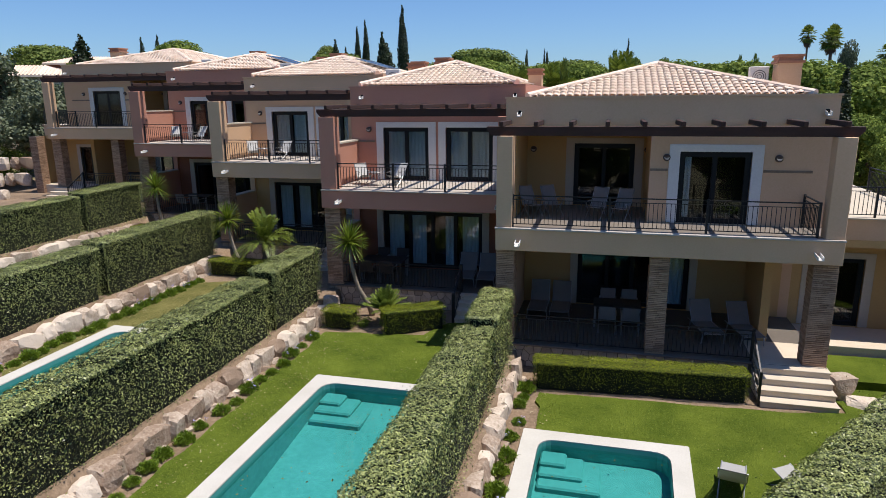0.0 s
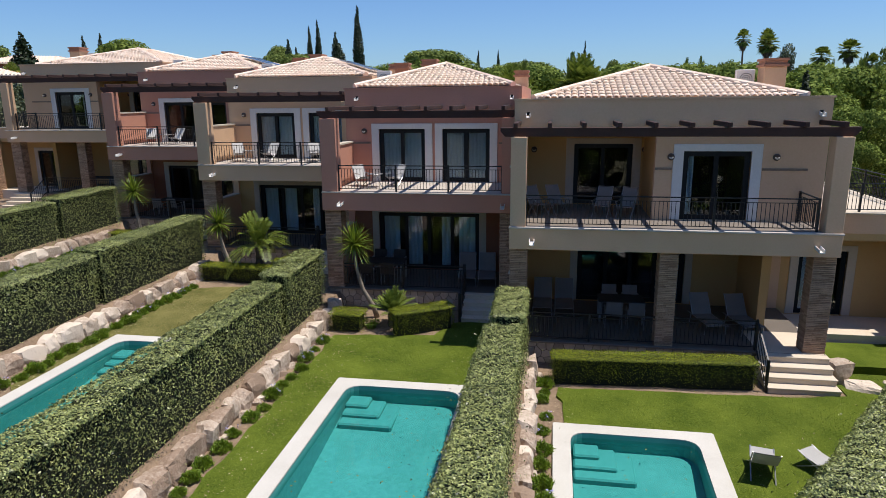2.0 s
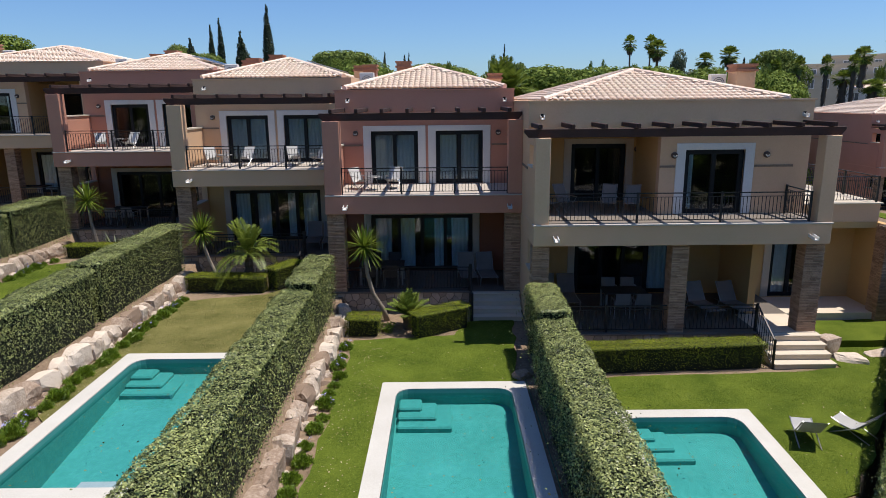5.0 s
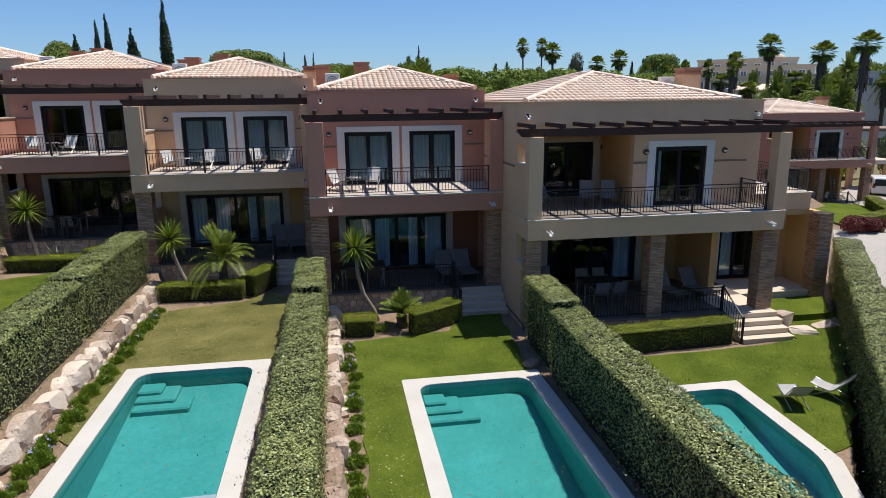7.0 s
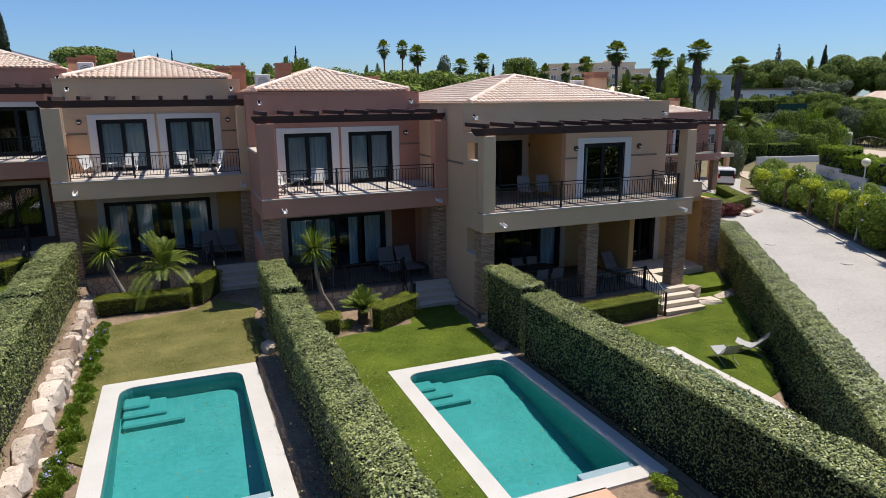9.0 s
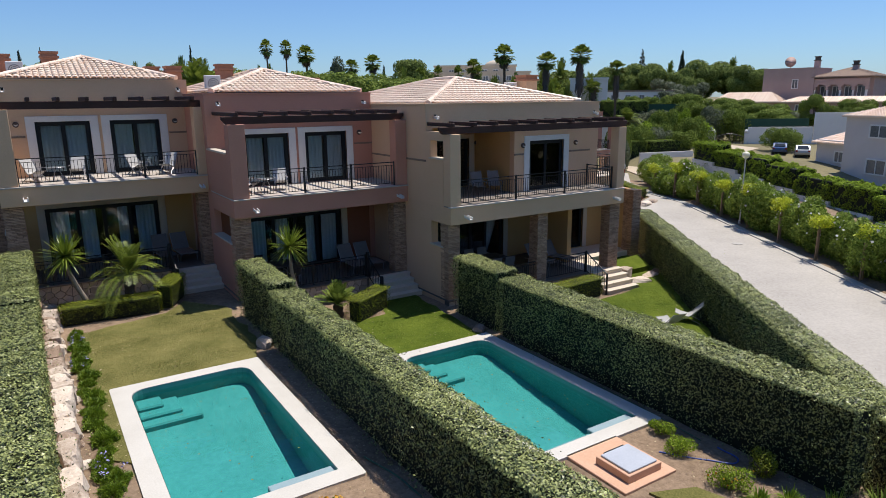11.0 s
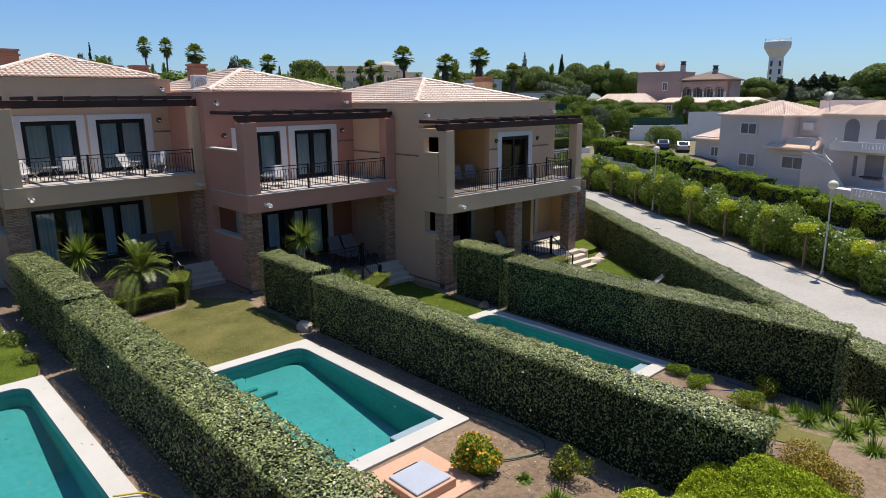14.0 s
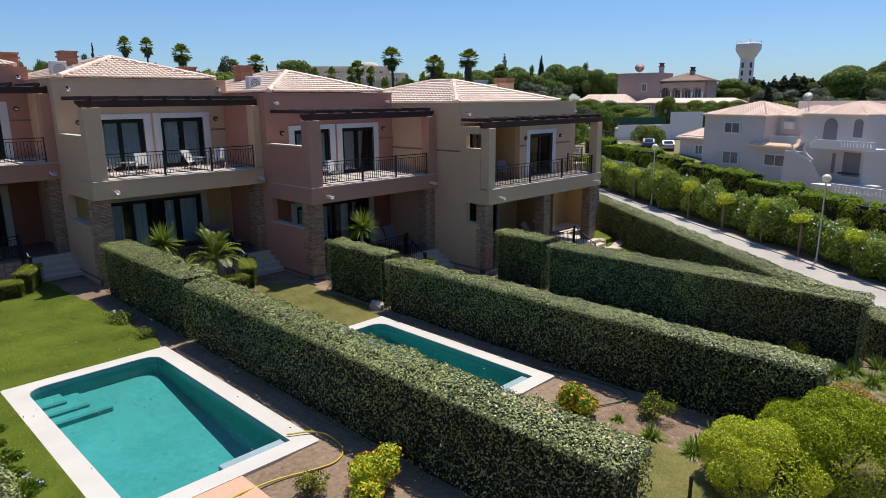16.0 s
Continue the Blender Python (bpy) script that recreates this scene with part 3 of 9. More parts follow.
clipped_hedge((-23.65, 8.0), (-23.65, 24.1), 1.05, LEVEL[5] - 0.6, 3.66, TALL, 17)
clipped_hedge((-23.65, 24.25), (-23.65, 28.2), 1.05, LEVEL[5] - 0.6, 3.78, BLOCK, 18)
clipped_hedge((-3.9, 0.5), (12.83, 23.1), 1.06, -2.6, 1.38, "long clipped hedge between the garden and the road", 19, 0.45)


# ---- houses ----
def panel(g, axis, a0, a1, t0, t1, z0, z1, openings=()):
    """A wall along x or y from a0 to a1, t0 to t1 thick, with openings (a, a, z, z), as one closed body."""
    A = sorted({a0, a1, *(v for o in openings for v in o[:2] if a0 <= v <= a1)})
    Z = sorted({z0, z1, *(v for o in openings for v in o[2:] if z0 <= v <= z1)})
    full = {}
    for i in range(len(A) - 1):
        for k in range(len(Z) - 1):
            ca, cz = (A[i] + A[i + 1]) / 2, (Z[k] + Z[k + 1]) / 2
            full[i, k] = not any(o[0] < ca < o[1] and o[2] < cz < o[3] for o in openings)
    ids, v, f = {}, [], []

    def at(i, k, side):
        key = (i, k, side)
        if key not in ids:
            ids[key] = len(v)
            t = (t0, t1)[side]
            v.append((A[i], t, Z[k]) if axis == "x" else (t, A[i], Z[k]))
        return ids[key]
    for (i, k), there in full.items():
        if not there:
            continue
        f.append((at(i, k, 0), at(i + 1, k, 0), at(i + 1, k + 1, 0), at(i, k + 1, 0)))
        f.append((at(i, k + 1, 1), at(i + 1, k + 1, 1), at(i + 1, k, 1), at(i, k, 1)))
        for di, dk, p, q in ((-1, 0, (i, k), (i, k + 1)), (1, 0, (i + 1, k), (i + 1, k + 1)), (0, -1, (i, k), (i + 1, k)), (0, 1, (i, k + 1), (i + 1, k + 1))):
            if not full.get((i + di, k + dk), False):
                f.append((at(*p, 0), at(*q, 0), at(*q, 1), at(*p, 1)))
    return g.add(v, f)


def wall_x(g, x0, x1, y0, y1, z0, z1, openings=()):
    return panel(g, "x", x0, x1, y0, y1, z0, z1, openings)


def wall_y(g, x0, x1, y0, y1, z0, z1, openings=()):
    return panel(g, "y", y0, y1, x0, x1, z0, z1, openings)


def curtain_mesh(mirror, x0, x1, y, z0, z1, seed):
    rng = np.random.default_rng(seed)
    n = max(8, int((x1 - x0) / 0.035))
    g = G(mirror)
    ph = rng.uniform(0, 6)
    pts = []
    for i in range(n + 1):
        x = x0 + (x1 - x0) * i / n
        pts.append((x, y + 0.035 * math.sin(x * 42 + ph) + 0.02 * math.sin(x * 17 + ph * 2)))
    v = [(x, yy, z0) for x, yy in pts] + [(x, yy, z1) for x, yy in pts]
    g.add(v, [(i, i + 1, n + 2 + i, n + 1 + i) for i in range(n)])
    return g


def window_unit(house, mirror, x0, x1, y, z0, z1, leaves, surround=0.3, trim=None, curtains=(), seed=0, name="window", depth=0.12):
    """A framed glass door in a wall whose face is at y: surround, frame, panes, curtains, shade-coloured room box
    behind.
    """
    trim = trim or WHITE_TRIM
    fr = 0.16
    step = (x1 - x0 - 2 * fr) / leaves
    holes = [(x0 + fr + step * i + 0.07 * (i > 0), x0 + fr + step * (i + 1) - 0.07 * (i < leaves - 1), z0 + 0.15, z1 - fr) for i in range(leaves)]
    g = wall_x(G(mirror), x0, x1, y + depth - 0.04, y + depth + 0.06, z0, z1, holes)
    win = part(name, g, DARK_FRAME, house, "dark aluminium sliding door frame", bevel=0.008)
    for xa, xb, za, zb in holes:
        part("pane", G(mirror).box(xa, xb, y + depth, y + depth + 0.012, z0 + 0.15, z1 - fr), GLASS, win, "dark reflecting glass")
    for j, (a, b) in enumerate(curtains):
        part("curtain", curtain_mesh(mirror, x0 + a, x0 + b, y + depth + 0.13, z0 + 0.03, z1 - 0.05, seed + j), CURTAIN, win, "sheer white curtain", smooth=True)
    if surround:
        s = surround
        g = wall_x(G(mirror), x0 - s, x1 + s, y - 0.035, y + depth - 0.04, z0, z1 + s * 0.7, [(x0, x1, z0, z1)])
        part("surround", g, trim, win, "pale plaster surround", bevel=0.01)
    # room box: its lack of light comes from the near-black colour
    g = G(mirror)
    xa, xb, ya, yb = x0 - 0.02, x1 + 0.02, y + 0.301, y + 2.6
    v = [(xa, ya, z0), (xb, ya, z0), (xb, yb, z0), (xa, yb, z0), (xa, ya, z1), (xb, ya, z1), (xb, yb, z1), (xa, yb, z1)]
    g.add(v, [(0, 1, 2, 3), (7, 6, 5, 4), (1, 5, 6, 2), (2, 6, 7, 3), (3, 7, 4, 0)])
    part("room", g, INNER_SHADE, win, "room box behind the glass, its dimness put into the colour")
    return win


def clad_pillar(house, mirror, x0, x1, y0, y1, z0, z1, seed):
    """A square pier faced with thin ledge stones."""
    rng = np.random.default_rng(seed)
    core = part("pillar", G(mirror).box(x0 + 0.02, x1 - 0.02, y0 + 0.02, y1 - 0.02, z0, z1), CLADDING_MORTAR, house, "pier faced with narrow brown stones")
    g = G(mirror)
    z = z0
    while z < z1 - 0.02:
        h = min(rng.uniform(0.045, 0.062), z1 - z)
        for side in range(4):
            a0, a1 = (x0, x1) if side in (0, 2) else (y0, y1)
            a = a0
            while a < a1 - 0.03:
                w = min(rng.uniform(0.16, 0.34), a1 - a)
                if a1 - a - w < 0.08:
                    w = a1 - a
                o = rng.uniform(-0.004, 0.014)
                if side == 0:
                    g.box(a + 0.003, a + w - 0.003, y0 - o, y0 + 0.03, z + 0.006, z + h - 0.006)
                elif side == 2:
                    g.box(a + 0.003, a + w - 0.003, y1 - 0.03, y1 + o, z + 0.006, z + h - 0.006)
                elif side == 1:
                    g.box(x1 - 0.03, x1 + o, a + 0.003, a + w - 0.003, z + 0.006, z + h - 0.006)
                else:
                    g.box(x0 - o, x0 + 0.03, a + 0.003, a + w - 0.003, z + 0.006, z + h - 0.006)
                a += w
        z += h
    tagged(part("stone_cladding", g, CLADDING, core), kind="stuff")


def railing(house, mirror, a, b, z, h=0.92, posts=(0.0, 1.0), spacing=0.115, name="railing"):
    """An iron railing from (x, y) a to b standing at z: rails, posts, thin bars."""
    a, b = Vector(a), Vector(b)
    d = b - a
    L = d.length
    d.normalize()
    g = G(mirror)

    def at(s, zz):
        p = a + d * s
        return (p.x, p.y, zz)
    g.bar(at(0, z + h), at(L, z + h), 0.045, 0.03)
    g.bar(at(0, z + h - 0.12), at(L, z + h - 0.12), 0.022, 0.018)
    g.bar(at(0, z + 0.09), at(L, z + 0.09), 0.03, 0.022)
    n = max(2, int(L / spacing))
    rail = part(name, g, BLACK_IRON, house, "black iron railing")
    g = G(mirror)
    for i in range(1, n):
        p = at(L * i / n, 0)
        g.bar((p[0], p[1], z + 0.09), (p[0], p[1], z + h - 0.12), 0.016, 0.016)
    tagged(part("infill", g, BLACK_IRON, rail), kind="stuff")
    for s in posts:
        p = at(L * s, 0)
        part("post", G(mirror).box(p[0] - 0.03, p[0] + 0.03, p[1] - 0.03, p[1] + 0.03, z, z + h + 0.03), BLACK_IRON, rail)
    return rail


def pergola(house, mirror, x0, x1, ybeam, ywall, z, count):
    # the beam's ends are cut back in a slope underneath
    ends = [(x0, z + 0.26), (x0, z + 0.16), (x0 + 0.14, z), (x1 - 0.14, z), (x1, z + 0.16), (x1, z + 0.26)]
    n = len(ends)
    g = G(mirror).add([(x, y, zz) for y in (ybeam - 0.09, ybeam + 0.09) for x, zz in ends], [tuple(range(n)), tuple(reversed(range(n, 2 * n)))] + [(i + n, (i + 1) % n + n, (i + 1) % n, i) for i in range(n)])
    part("pergola_beam", g, DARK_WOOD, house, "dark stained timber beam", bevel=0.012)
    for i in range(count):
        x = x0 + 0.45 + (x1 - x0 - 0.9) * i / (count - 1)
        part("rafter", G(mirror).box(x - 0.06, x + 0.06, ybeam - 0.28, ywall + 0.02, z + 0.262, z + 0.40), DARK_WOOD, house, bevel=0.012)


def barrel_mesh(L, r, n=5):
    """One barrel tile lying along y: a tapered half pipe with thickness."""
    v, f = [], []
    for y, rr, dz in ((0, r, 0.03), (L, r * 0.82, 0.0)):
        for t in (0.0, 0.02):
            for k in range(n + 1):
                a = math.pi * k / n
                v.append((-(rr - t) * math.cos(a), y, (rr - t) * math.sin(a) * 0.45 + dz))
    m = n + 1
    for k in range(n):
        f.append((k, k + 1, 2 * m + k + 1, 2 * m + k))
        f.append((m + k + 1, k + 1, k, m + k))
    return v, f


def hip_roof(house, mirror, x0, x1, y0, y1, z0, ridge_y0, ridge_y1, z1, single=0):
    """A hip roof of clay barrel tiles; the first `single` tiles of the front slope are pieces of their own."""
    xm = (x0 + x1) / 2
    g = G(mirror)
    v = [(x0, y0, z0), (x1, y0, z0), (x1, y1, z0), (x0, y1, z0), (xm, ridge_y0, z1), (xm, ridge_y1, z1)]
    g.add(v, [(0, 1, 4), (1, 2, 5, 4), (2, 3, 5), (3, 0, 4, 5), (3, 2, 1, 0)])
    roof = part("roof", g, TILE_CLAY_JOINED, house, "hip roof of pale salmon clay barrel tiles")
    tl, tr = 0.36, 0.10
    bv, bf = barrel_mesh(tl + 0.05, tr)
    shared = None
    joined = G()
    slopes = [((x0, y0, z0), (x1, y0, z0), (xm, ridge_y0, z1), (xm, ridge_y0, z1)), ((x1, y0, z0), (x1, y1, z0), (xm, ridge_y1, z1), (xm, ridge_y0, z1)),
              ((x0, y1, z0), (x0, y0, z0), (xm, ridge_y0, z1), (xm, ridge_y1, z1))]
    left = single
    for si, (a, b, c, d) in enumerate(slopes):
        a, b, c, d = (Vector(p) for p in (a, b, c, d))
        u = (b - a).normalized()
        n = u.cross(d - a).normalized()
        up = n.cross(u).normalized()
        if n.z < 0:
            continue
        W = (b - a).length
        H = (d - a).dot(up)
        la, lb = (d - a).dot(u), (c - a).dot(u)
        rows = int(H / tl)
        for j in range(rows):
            s0 = la * (j * tl) / H
            s1 = W - (W - lb) * (j * tl) / H
            k0 = math.ceil((s0 + 0.06) / (2 * tr + 0.015))
            k1 = math.floor((s1 - 0.06) / (2 * tr + 0.015))
            for k in range(k0, k1 + 1):
                p = a + u * (k * (2 * tr + 0.015)) + up * (j * tl) + n * 0.015
                rot = Matrix((u, up, n)).transposed().to_4x4()
                m = Matrix.Translation(p) @ rot
                if mirror is not None:
                    m = Matrix.Translation((mirror, 0, 0)) @ Matrix.Scale(-1, 4, (1, 0, 0)) @ m
                if si == 0 and left > 0 and mirror is None:
                    left -= 1
                    if shared is None:
                        shared = G().add(bv, bf).mesh("roof_tile", TILE_CLAY, smooth=True)
                    ob = part("roof_tile", shared, TILE_CLAY, roof)
                    ob.matrix_basis = m
                else:
                    joined.add([m @ Vector(q) for q in bv], bf)
    tagged(part("roof_tiles", joined, TILE_CLAY_JOINED, roof, smooth=True), kind="stuff")
    # ridge and hip caps
    g = G()
    caps = [((x0, y0, z0), (xm, ridge_y0, z1)), ((x1, y0, z0), (xm, ridge_y0, z1)), ((x1, y1, z0), (xm, ridge_y1, z1)), ((x0, y1, z0), (xm, ridge_y1, z1)), ((xm, ridge_y0, z1), (xm, ridge_y1, z1))]
    for a, b in caps:
        a, b = Vector(a), Vector(b)
        L = (b - a).length
        k = max(1, int(L / 0.38))
        for i in range(k):
            p, q = a.lerp(b, i / k) + Vector((0, 0, 0.03)), a.lerp(b, (i + 1.08) / k) + Vector((0, 0, 0.045))
            gg = G(mirror)
            gg.tube([p, q], [0.125, 0.105], 8)
            g.add(gg.v, gg.f)
    part("ridge_tiles", g, TILE_CLAY_JOINED, roof, "row of rounded ridge tiles", smooth=False)
    return roof


def chimney(house, mirror, x0, x1, y0, y1, z0, z1, material):
    c = part("chimney", G(mirror).box(x0, x1, y0, y1, z0, z1 - 0.28), material, house, "stuccoed chimney with a brick cap", bevel=0.01)
    part("chimney_cap", G(mirror).box(x0 - 0.06, x1 + 0.06, y0 - 0.06, y1 + 0.06, z1 - 0.28, z1 - 0.2).box(x0, x1, y0, y1, z1 - 0.2, z1 - 0.08).box(x0 - 0.05, x1 + 0.05, y0 - 0.05, y1 + 0.05, z1 - 0.08, z1), CHIMNEY_CLAY, c, "terracotta brick cap")


def air_unit(house, mirror, x, y, z):
    """A white outdoor air-conditioning unit with a fan grille."""
    u = part("air_conditioner", G(mirror).box(x - 0.3, x + 0.3, y - 0.16, y + 0.16, z, z + 0.7), WHITE_TRIM, house, "white outdoor air conditioner", bevel=0.02)
    g = G(mirror)
    for r in (0.22, 0.15, 0.08):
        n = 14
        v = [(x - 0.302 * 0 + rr * math.cos(2 * math.pi * k / n), y - 0.172, z + 0.36 + rr * math.sin(2 * math.pi * k / n)) for rr in (r, r - 0.02) for k in range(n)]
        g.add(v, [(k, (k + 1) % n, n + (k + 1) % n, n + k) for k in range(n)])
    part("fan_grille", g, BLACK_IRON, u)


def spout(house, mirror, x, y, z, reach=0.36, w=0.075):
    """A white open drain trough that pokes out of the wall and dips a little."""
    g = G(mirror)
    ring = [(-w, 0.10), (-w, 0.0), (w, 0.0), (w, 0.10), (w - 0.018, 0.10), (w - 0.018, 0.018), (-w + 0.018, 0.018), (-w + 0.018, 0.10)]
    v = [(x + a, yy, z + b + dz) for yy, dz in ((y + 0.02, 0.0), (y - reach, -0.05)) for a, b in ring]
    n = len(ring)
    f = [(i, (i + 1) % n, n + (i + 1) % n, n + i) for i in range(n)]
    f += [(0, 7, 6, 1), (1, 6, 5, 2), (2, 5, 4, 3)] + [(8, 9, 14, 15), (9, 10, 13, 14), (10, 11, 12, 13)]
    part("drain_spout", g.add(v, f), WHITE_TRIM, house, "white open drain spout")
    if reach < 0.3:
        # no hole is cut: its shade is a near-black patch on the wall
        part("spout_shade_patch", G(mirror).box(x - w + 0.018, x + w - 0.018, y - 0.012, y - 0.002, z + 0.03, z + 0.13), INNER_SHADE, house)


LAMP_BRONZE = surface("lamp_bronze", (0.05, 0.032, 0.025), (0.09, 0.058, 0.045), 0.5, 2, 30, 0.05)
LAMP_LENS = surface("frosted_lens", (0.40, 0.36, 0.32), (0.52, 0.47, 0.42), 0.4, 2, 30, 0.0)


def wall_lamp(house, mirror, x, y, z):
    """A round bulkhead lamp: dark ring and pale glass."""
    g = G(mirror)
    n = 14
    v, f = [], []
    for r, yy in ((0.105, y), (0.105, y - 0.06), (0.08, y - 0.08)):
        for k in range(n):
            a = 2 * math.pi * k / n
            v.append((x + r * math.cos(a), yy, z + r * math.sin(a)))
    for i in range(2):
        for k in range(n):
            f.append((i * n + k, i * n + (k + 1) % n, (i + 1) * n + (k + 1) % n, (i + 1) * n + k))
    f.append(tuple(2 * n + k for k in range(n)))
    g.add(v, f)
    lamp = part("wall_lamp", g, LAMP_BRONZE, house, "round dark bulkhead lamp")
    g = G(mirror)
    n = 12
    v = [(x + 0.072 * math.cos(math.pi * k / n), y - 0.085 - 0.03 * (k not in (0, n)), z + 0.01 - 0.072 * math.sin(math.pi * k / n)) for k in range(n + 1)] + [(x, y - 0.115, z - 0.01)]
    g.add(v, [(k, k + 1, n + 1) for k in range(n)])
    part("lens", g, LAMP_LENS, lamp, "frosted lower half of the lamp")


def stairs(house, mirror, x0, x1, y1, drop, count=4, tread=0.32):
    """Steps down towards -y from the terrace floor at z = 0."""
    r = drop / count
    for i in range(count):
        z = -r * (i + 1) + r
        part("step", G(mirror).box(x0, x1, y1 - tread * (i + 1), y1 + 0.05, z - r, z - 0.045).box(x0 - 0.02, x1 + 0.02, y1 - tread * (i + 1) - 0.03, y1 + 0.05, z - 0.045, z - 0.004 * (i == 0)), STEP_STONE, house, "pale limestone step", bevel=0.008)


def stair_rail(house, mirror, x, y1, y0, drop):
    """A sloping iron handrail beside the steps."""
    rail = part("handrail", G(mirror).bar((x, y1, 0.9), (x, y0, 0.9 - drop), 0.045, 0.03).bar((x, y1, 0.1), (x, y0, 0.1 - drop), 0.03, 0.02), BLACK_IRON, house, "black iron stair handrail")
    g = G(mirror)
    n = 9
    for i in range(1, n):
        t = i / n
        y, z = y1 + (y0 - y1) * t, -drop * t
        g.box(x - 0.008, x + 0.008, y - 0.008, y + 0.008, z + 0.1, z + 0.9)
    tagged(part("infill", g, BLACK_IRON, rail), kind="stuff")
    for y, z in ((y1, 0.0), (y0, -drop)):
        part("post", G(mirror).box(x - 0.03, x + 0.03, y - 0.03, y + 0.03, z - 0.02, z + 0.95), BLACK_IRON, rail)


def clip_ring(ring, p, q):
    """The part of a ring nearer to p than to q."""
    out = []
    mid, d = ((p[0] + q[0]) / 2, (p[1] + q[1]) / 2), (q[0] - p[0], q[1] - p[1])

    def side(a):
        return (a[0] - mid[0]) * d[0] + (a[1] - mid[1]) * d[1]
    for a, b in zip(ring, ring[1:] + ring[:1]):
        sa, sb = side(a), side(b)
        if sa <= 0:
            out.append(a)
        if sa * sb < 0:
            t = sa / (sa - sb)
            out.append((a[0] + (b[0] - a[0]) * t, a[1] + (b[1] - a[1]) * t))
    return out


def base_stones(house, mirror, x0, x1, y, z0, z1, seed):
    """Irregular flat stones with sunk joints on the face of the terrace."""
    rng = random.Random(seed)
    base = part("stone_facing", G(mirror).box(x0, x1, y - 0.03, y - 0.002, z0, z1), BASE_MORTAR, house, "irregular brown stone facing")
    pts = []
    nx, nz = max(2, int((x1 - x0) / 0.27)), 3
    for i in range(nx):
        for k in range(nz):
            pts.append((x0 + (x1 - x0) * (i + 0.5 + rng.uniform(-0.38, 0.38)) / nx, z0 + (z1 - z0) * (k + 0.5 + rng.uniform(-0.38, 0.38)) / nz))
    for p in pts:
        ring = [(x0, z0), (x1, z0), (x1, z1), (x0, z1)]
        for q in pts:
            if q is not p and abs(q[0] - p[0]) < 1.2:
                ring = clip_ring(ring, p, q)
        if len(ring) < 3:
            continue
        cx, cz = sum(a for a, b in ring) / len(ring), sum(b for a, b in ring) / len(ring)
        n = len(ring)
        out = rng.uniform(0.012, 0.03)
        lo = [(cx + (a - cx) * 0.93, y - 0.029, cz + (b - cz) * 0.93) for a, b in ring]
        hi = [(cx + (a - cx) * 0.86, y - 0.03 - out, cz + (b - cz) * 0.86) for a, b in ring]
        g = G(mirror).add(lo + hi, [tuple(range(n, 2 * n))] + [(i, (i + 1) % n, n + (i + 1) % n, n + i) for i in range(n)])
        part("stone", g, BASE_STONE, base)


def wing(h, M, wall, seed):
    """The low side wing with a roof terrace and a stone-faced end pier."""
    part("wing_floor", G(M).box(9.18, 12.9, 2.65, 4.6, -0.9, -0.22), STEP_STONE, h, "pale stone floor of the side terrace", bevel=0.01)
    part("wing_wall", wall_x(G(M), 9.14, 13.1, 4.6, 4.9, -1.6, 2.95, [(9.75, 11.3, -0.2, 2.1)]), STUCCO_YELLOW, h, "ochre wall of the side wing")
    window_unit(h, M, 9.75, 11.3, 4.6, -0.2, 2.1, 2, 0.28, PALE_STUCCO, ((0.1, 0.9),), seed + 30, "wing_door")
    part("wing_wall", G(M).box(12.85, 13.1, 3.05, 4.6, -1.6, 2.92), STUCCO_YELLOW, h, "ochre wall of the side wing")
    part("wing_wall", G(M).box(12.85, 13.1, 4.9, 12.6, -1.6, 2.95), wall, h)
    clad_pillar(h, M, 12.6, 13.2, 2.45, 3.05, -0.8, 2.92, seed + 31)
    part("wing_lintel", G(M).box(9.14, 12.85, 3.42, 3.7, 2.72, 2.95), STUCCO_YELLOW, h, "ochre lintel band")
    part("wing_slab", G(M).box(9.14, 12.87, 3.4, 12.6, 2.952, 3.6), wall, h, bevel=0.01)
    part("wing_cap", G(M).box(9.14, 12.93, 3.34, 12.6, 3.602, 3.65), PALE_STUCCO, h, bevel=0.008)
    railing(h, M, (9.2, 3.5), (12.75, 3.5), 3.65, posts=(0.5, 1.0))
    railing(h, M, (12.75, 3.5), (12.75, 9.5), 3.65, posts=(0.33, 0.66, 1.0))


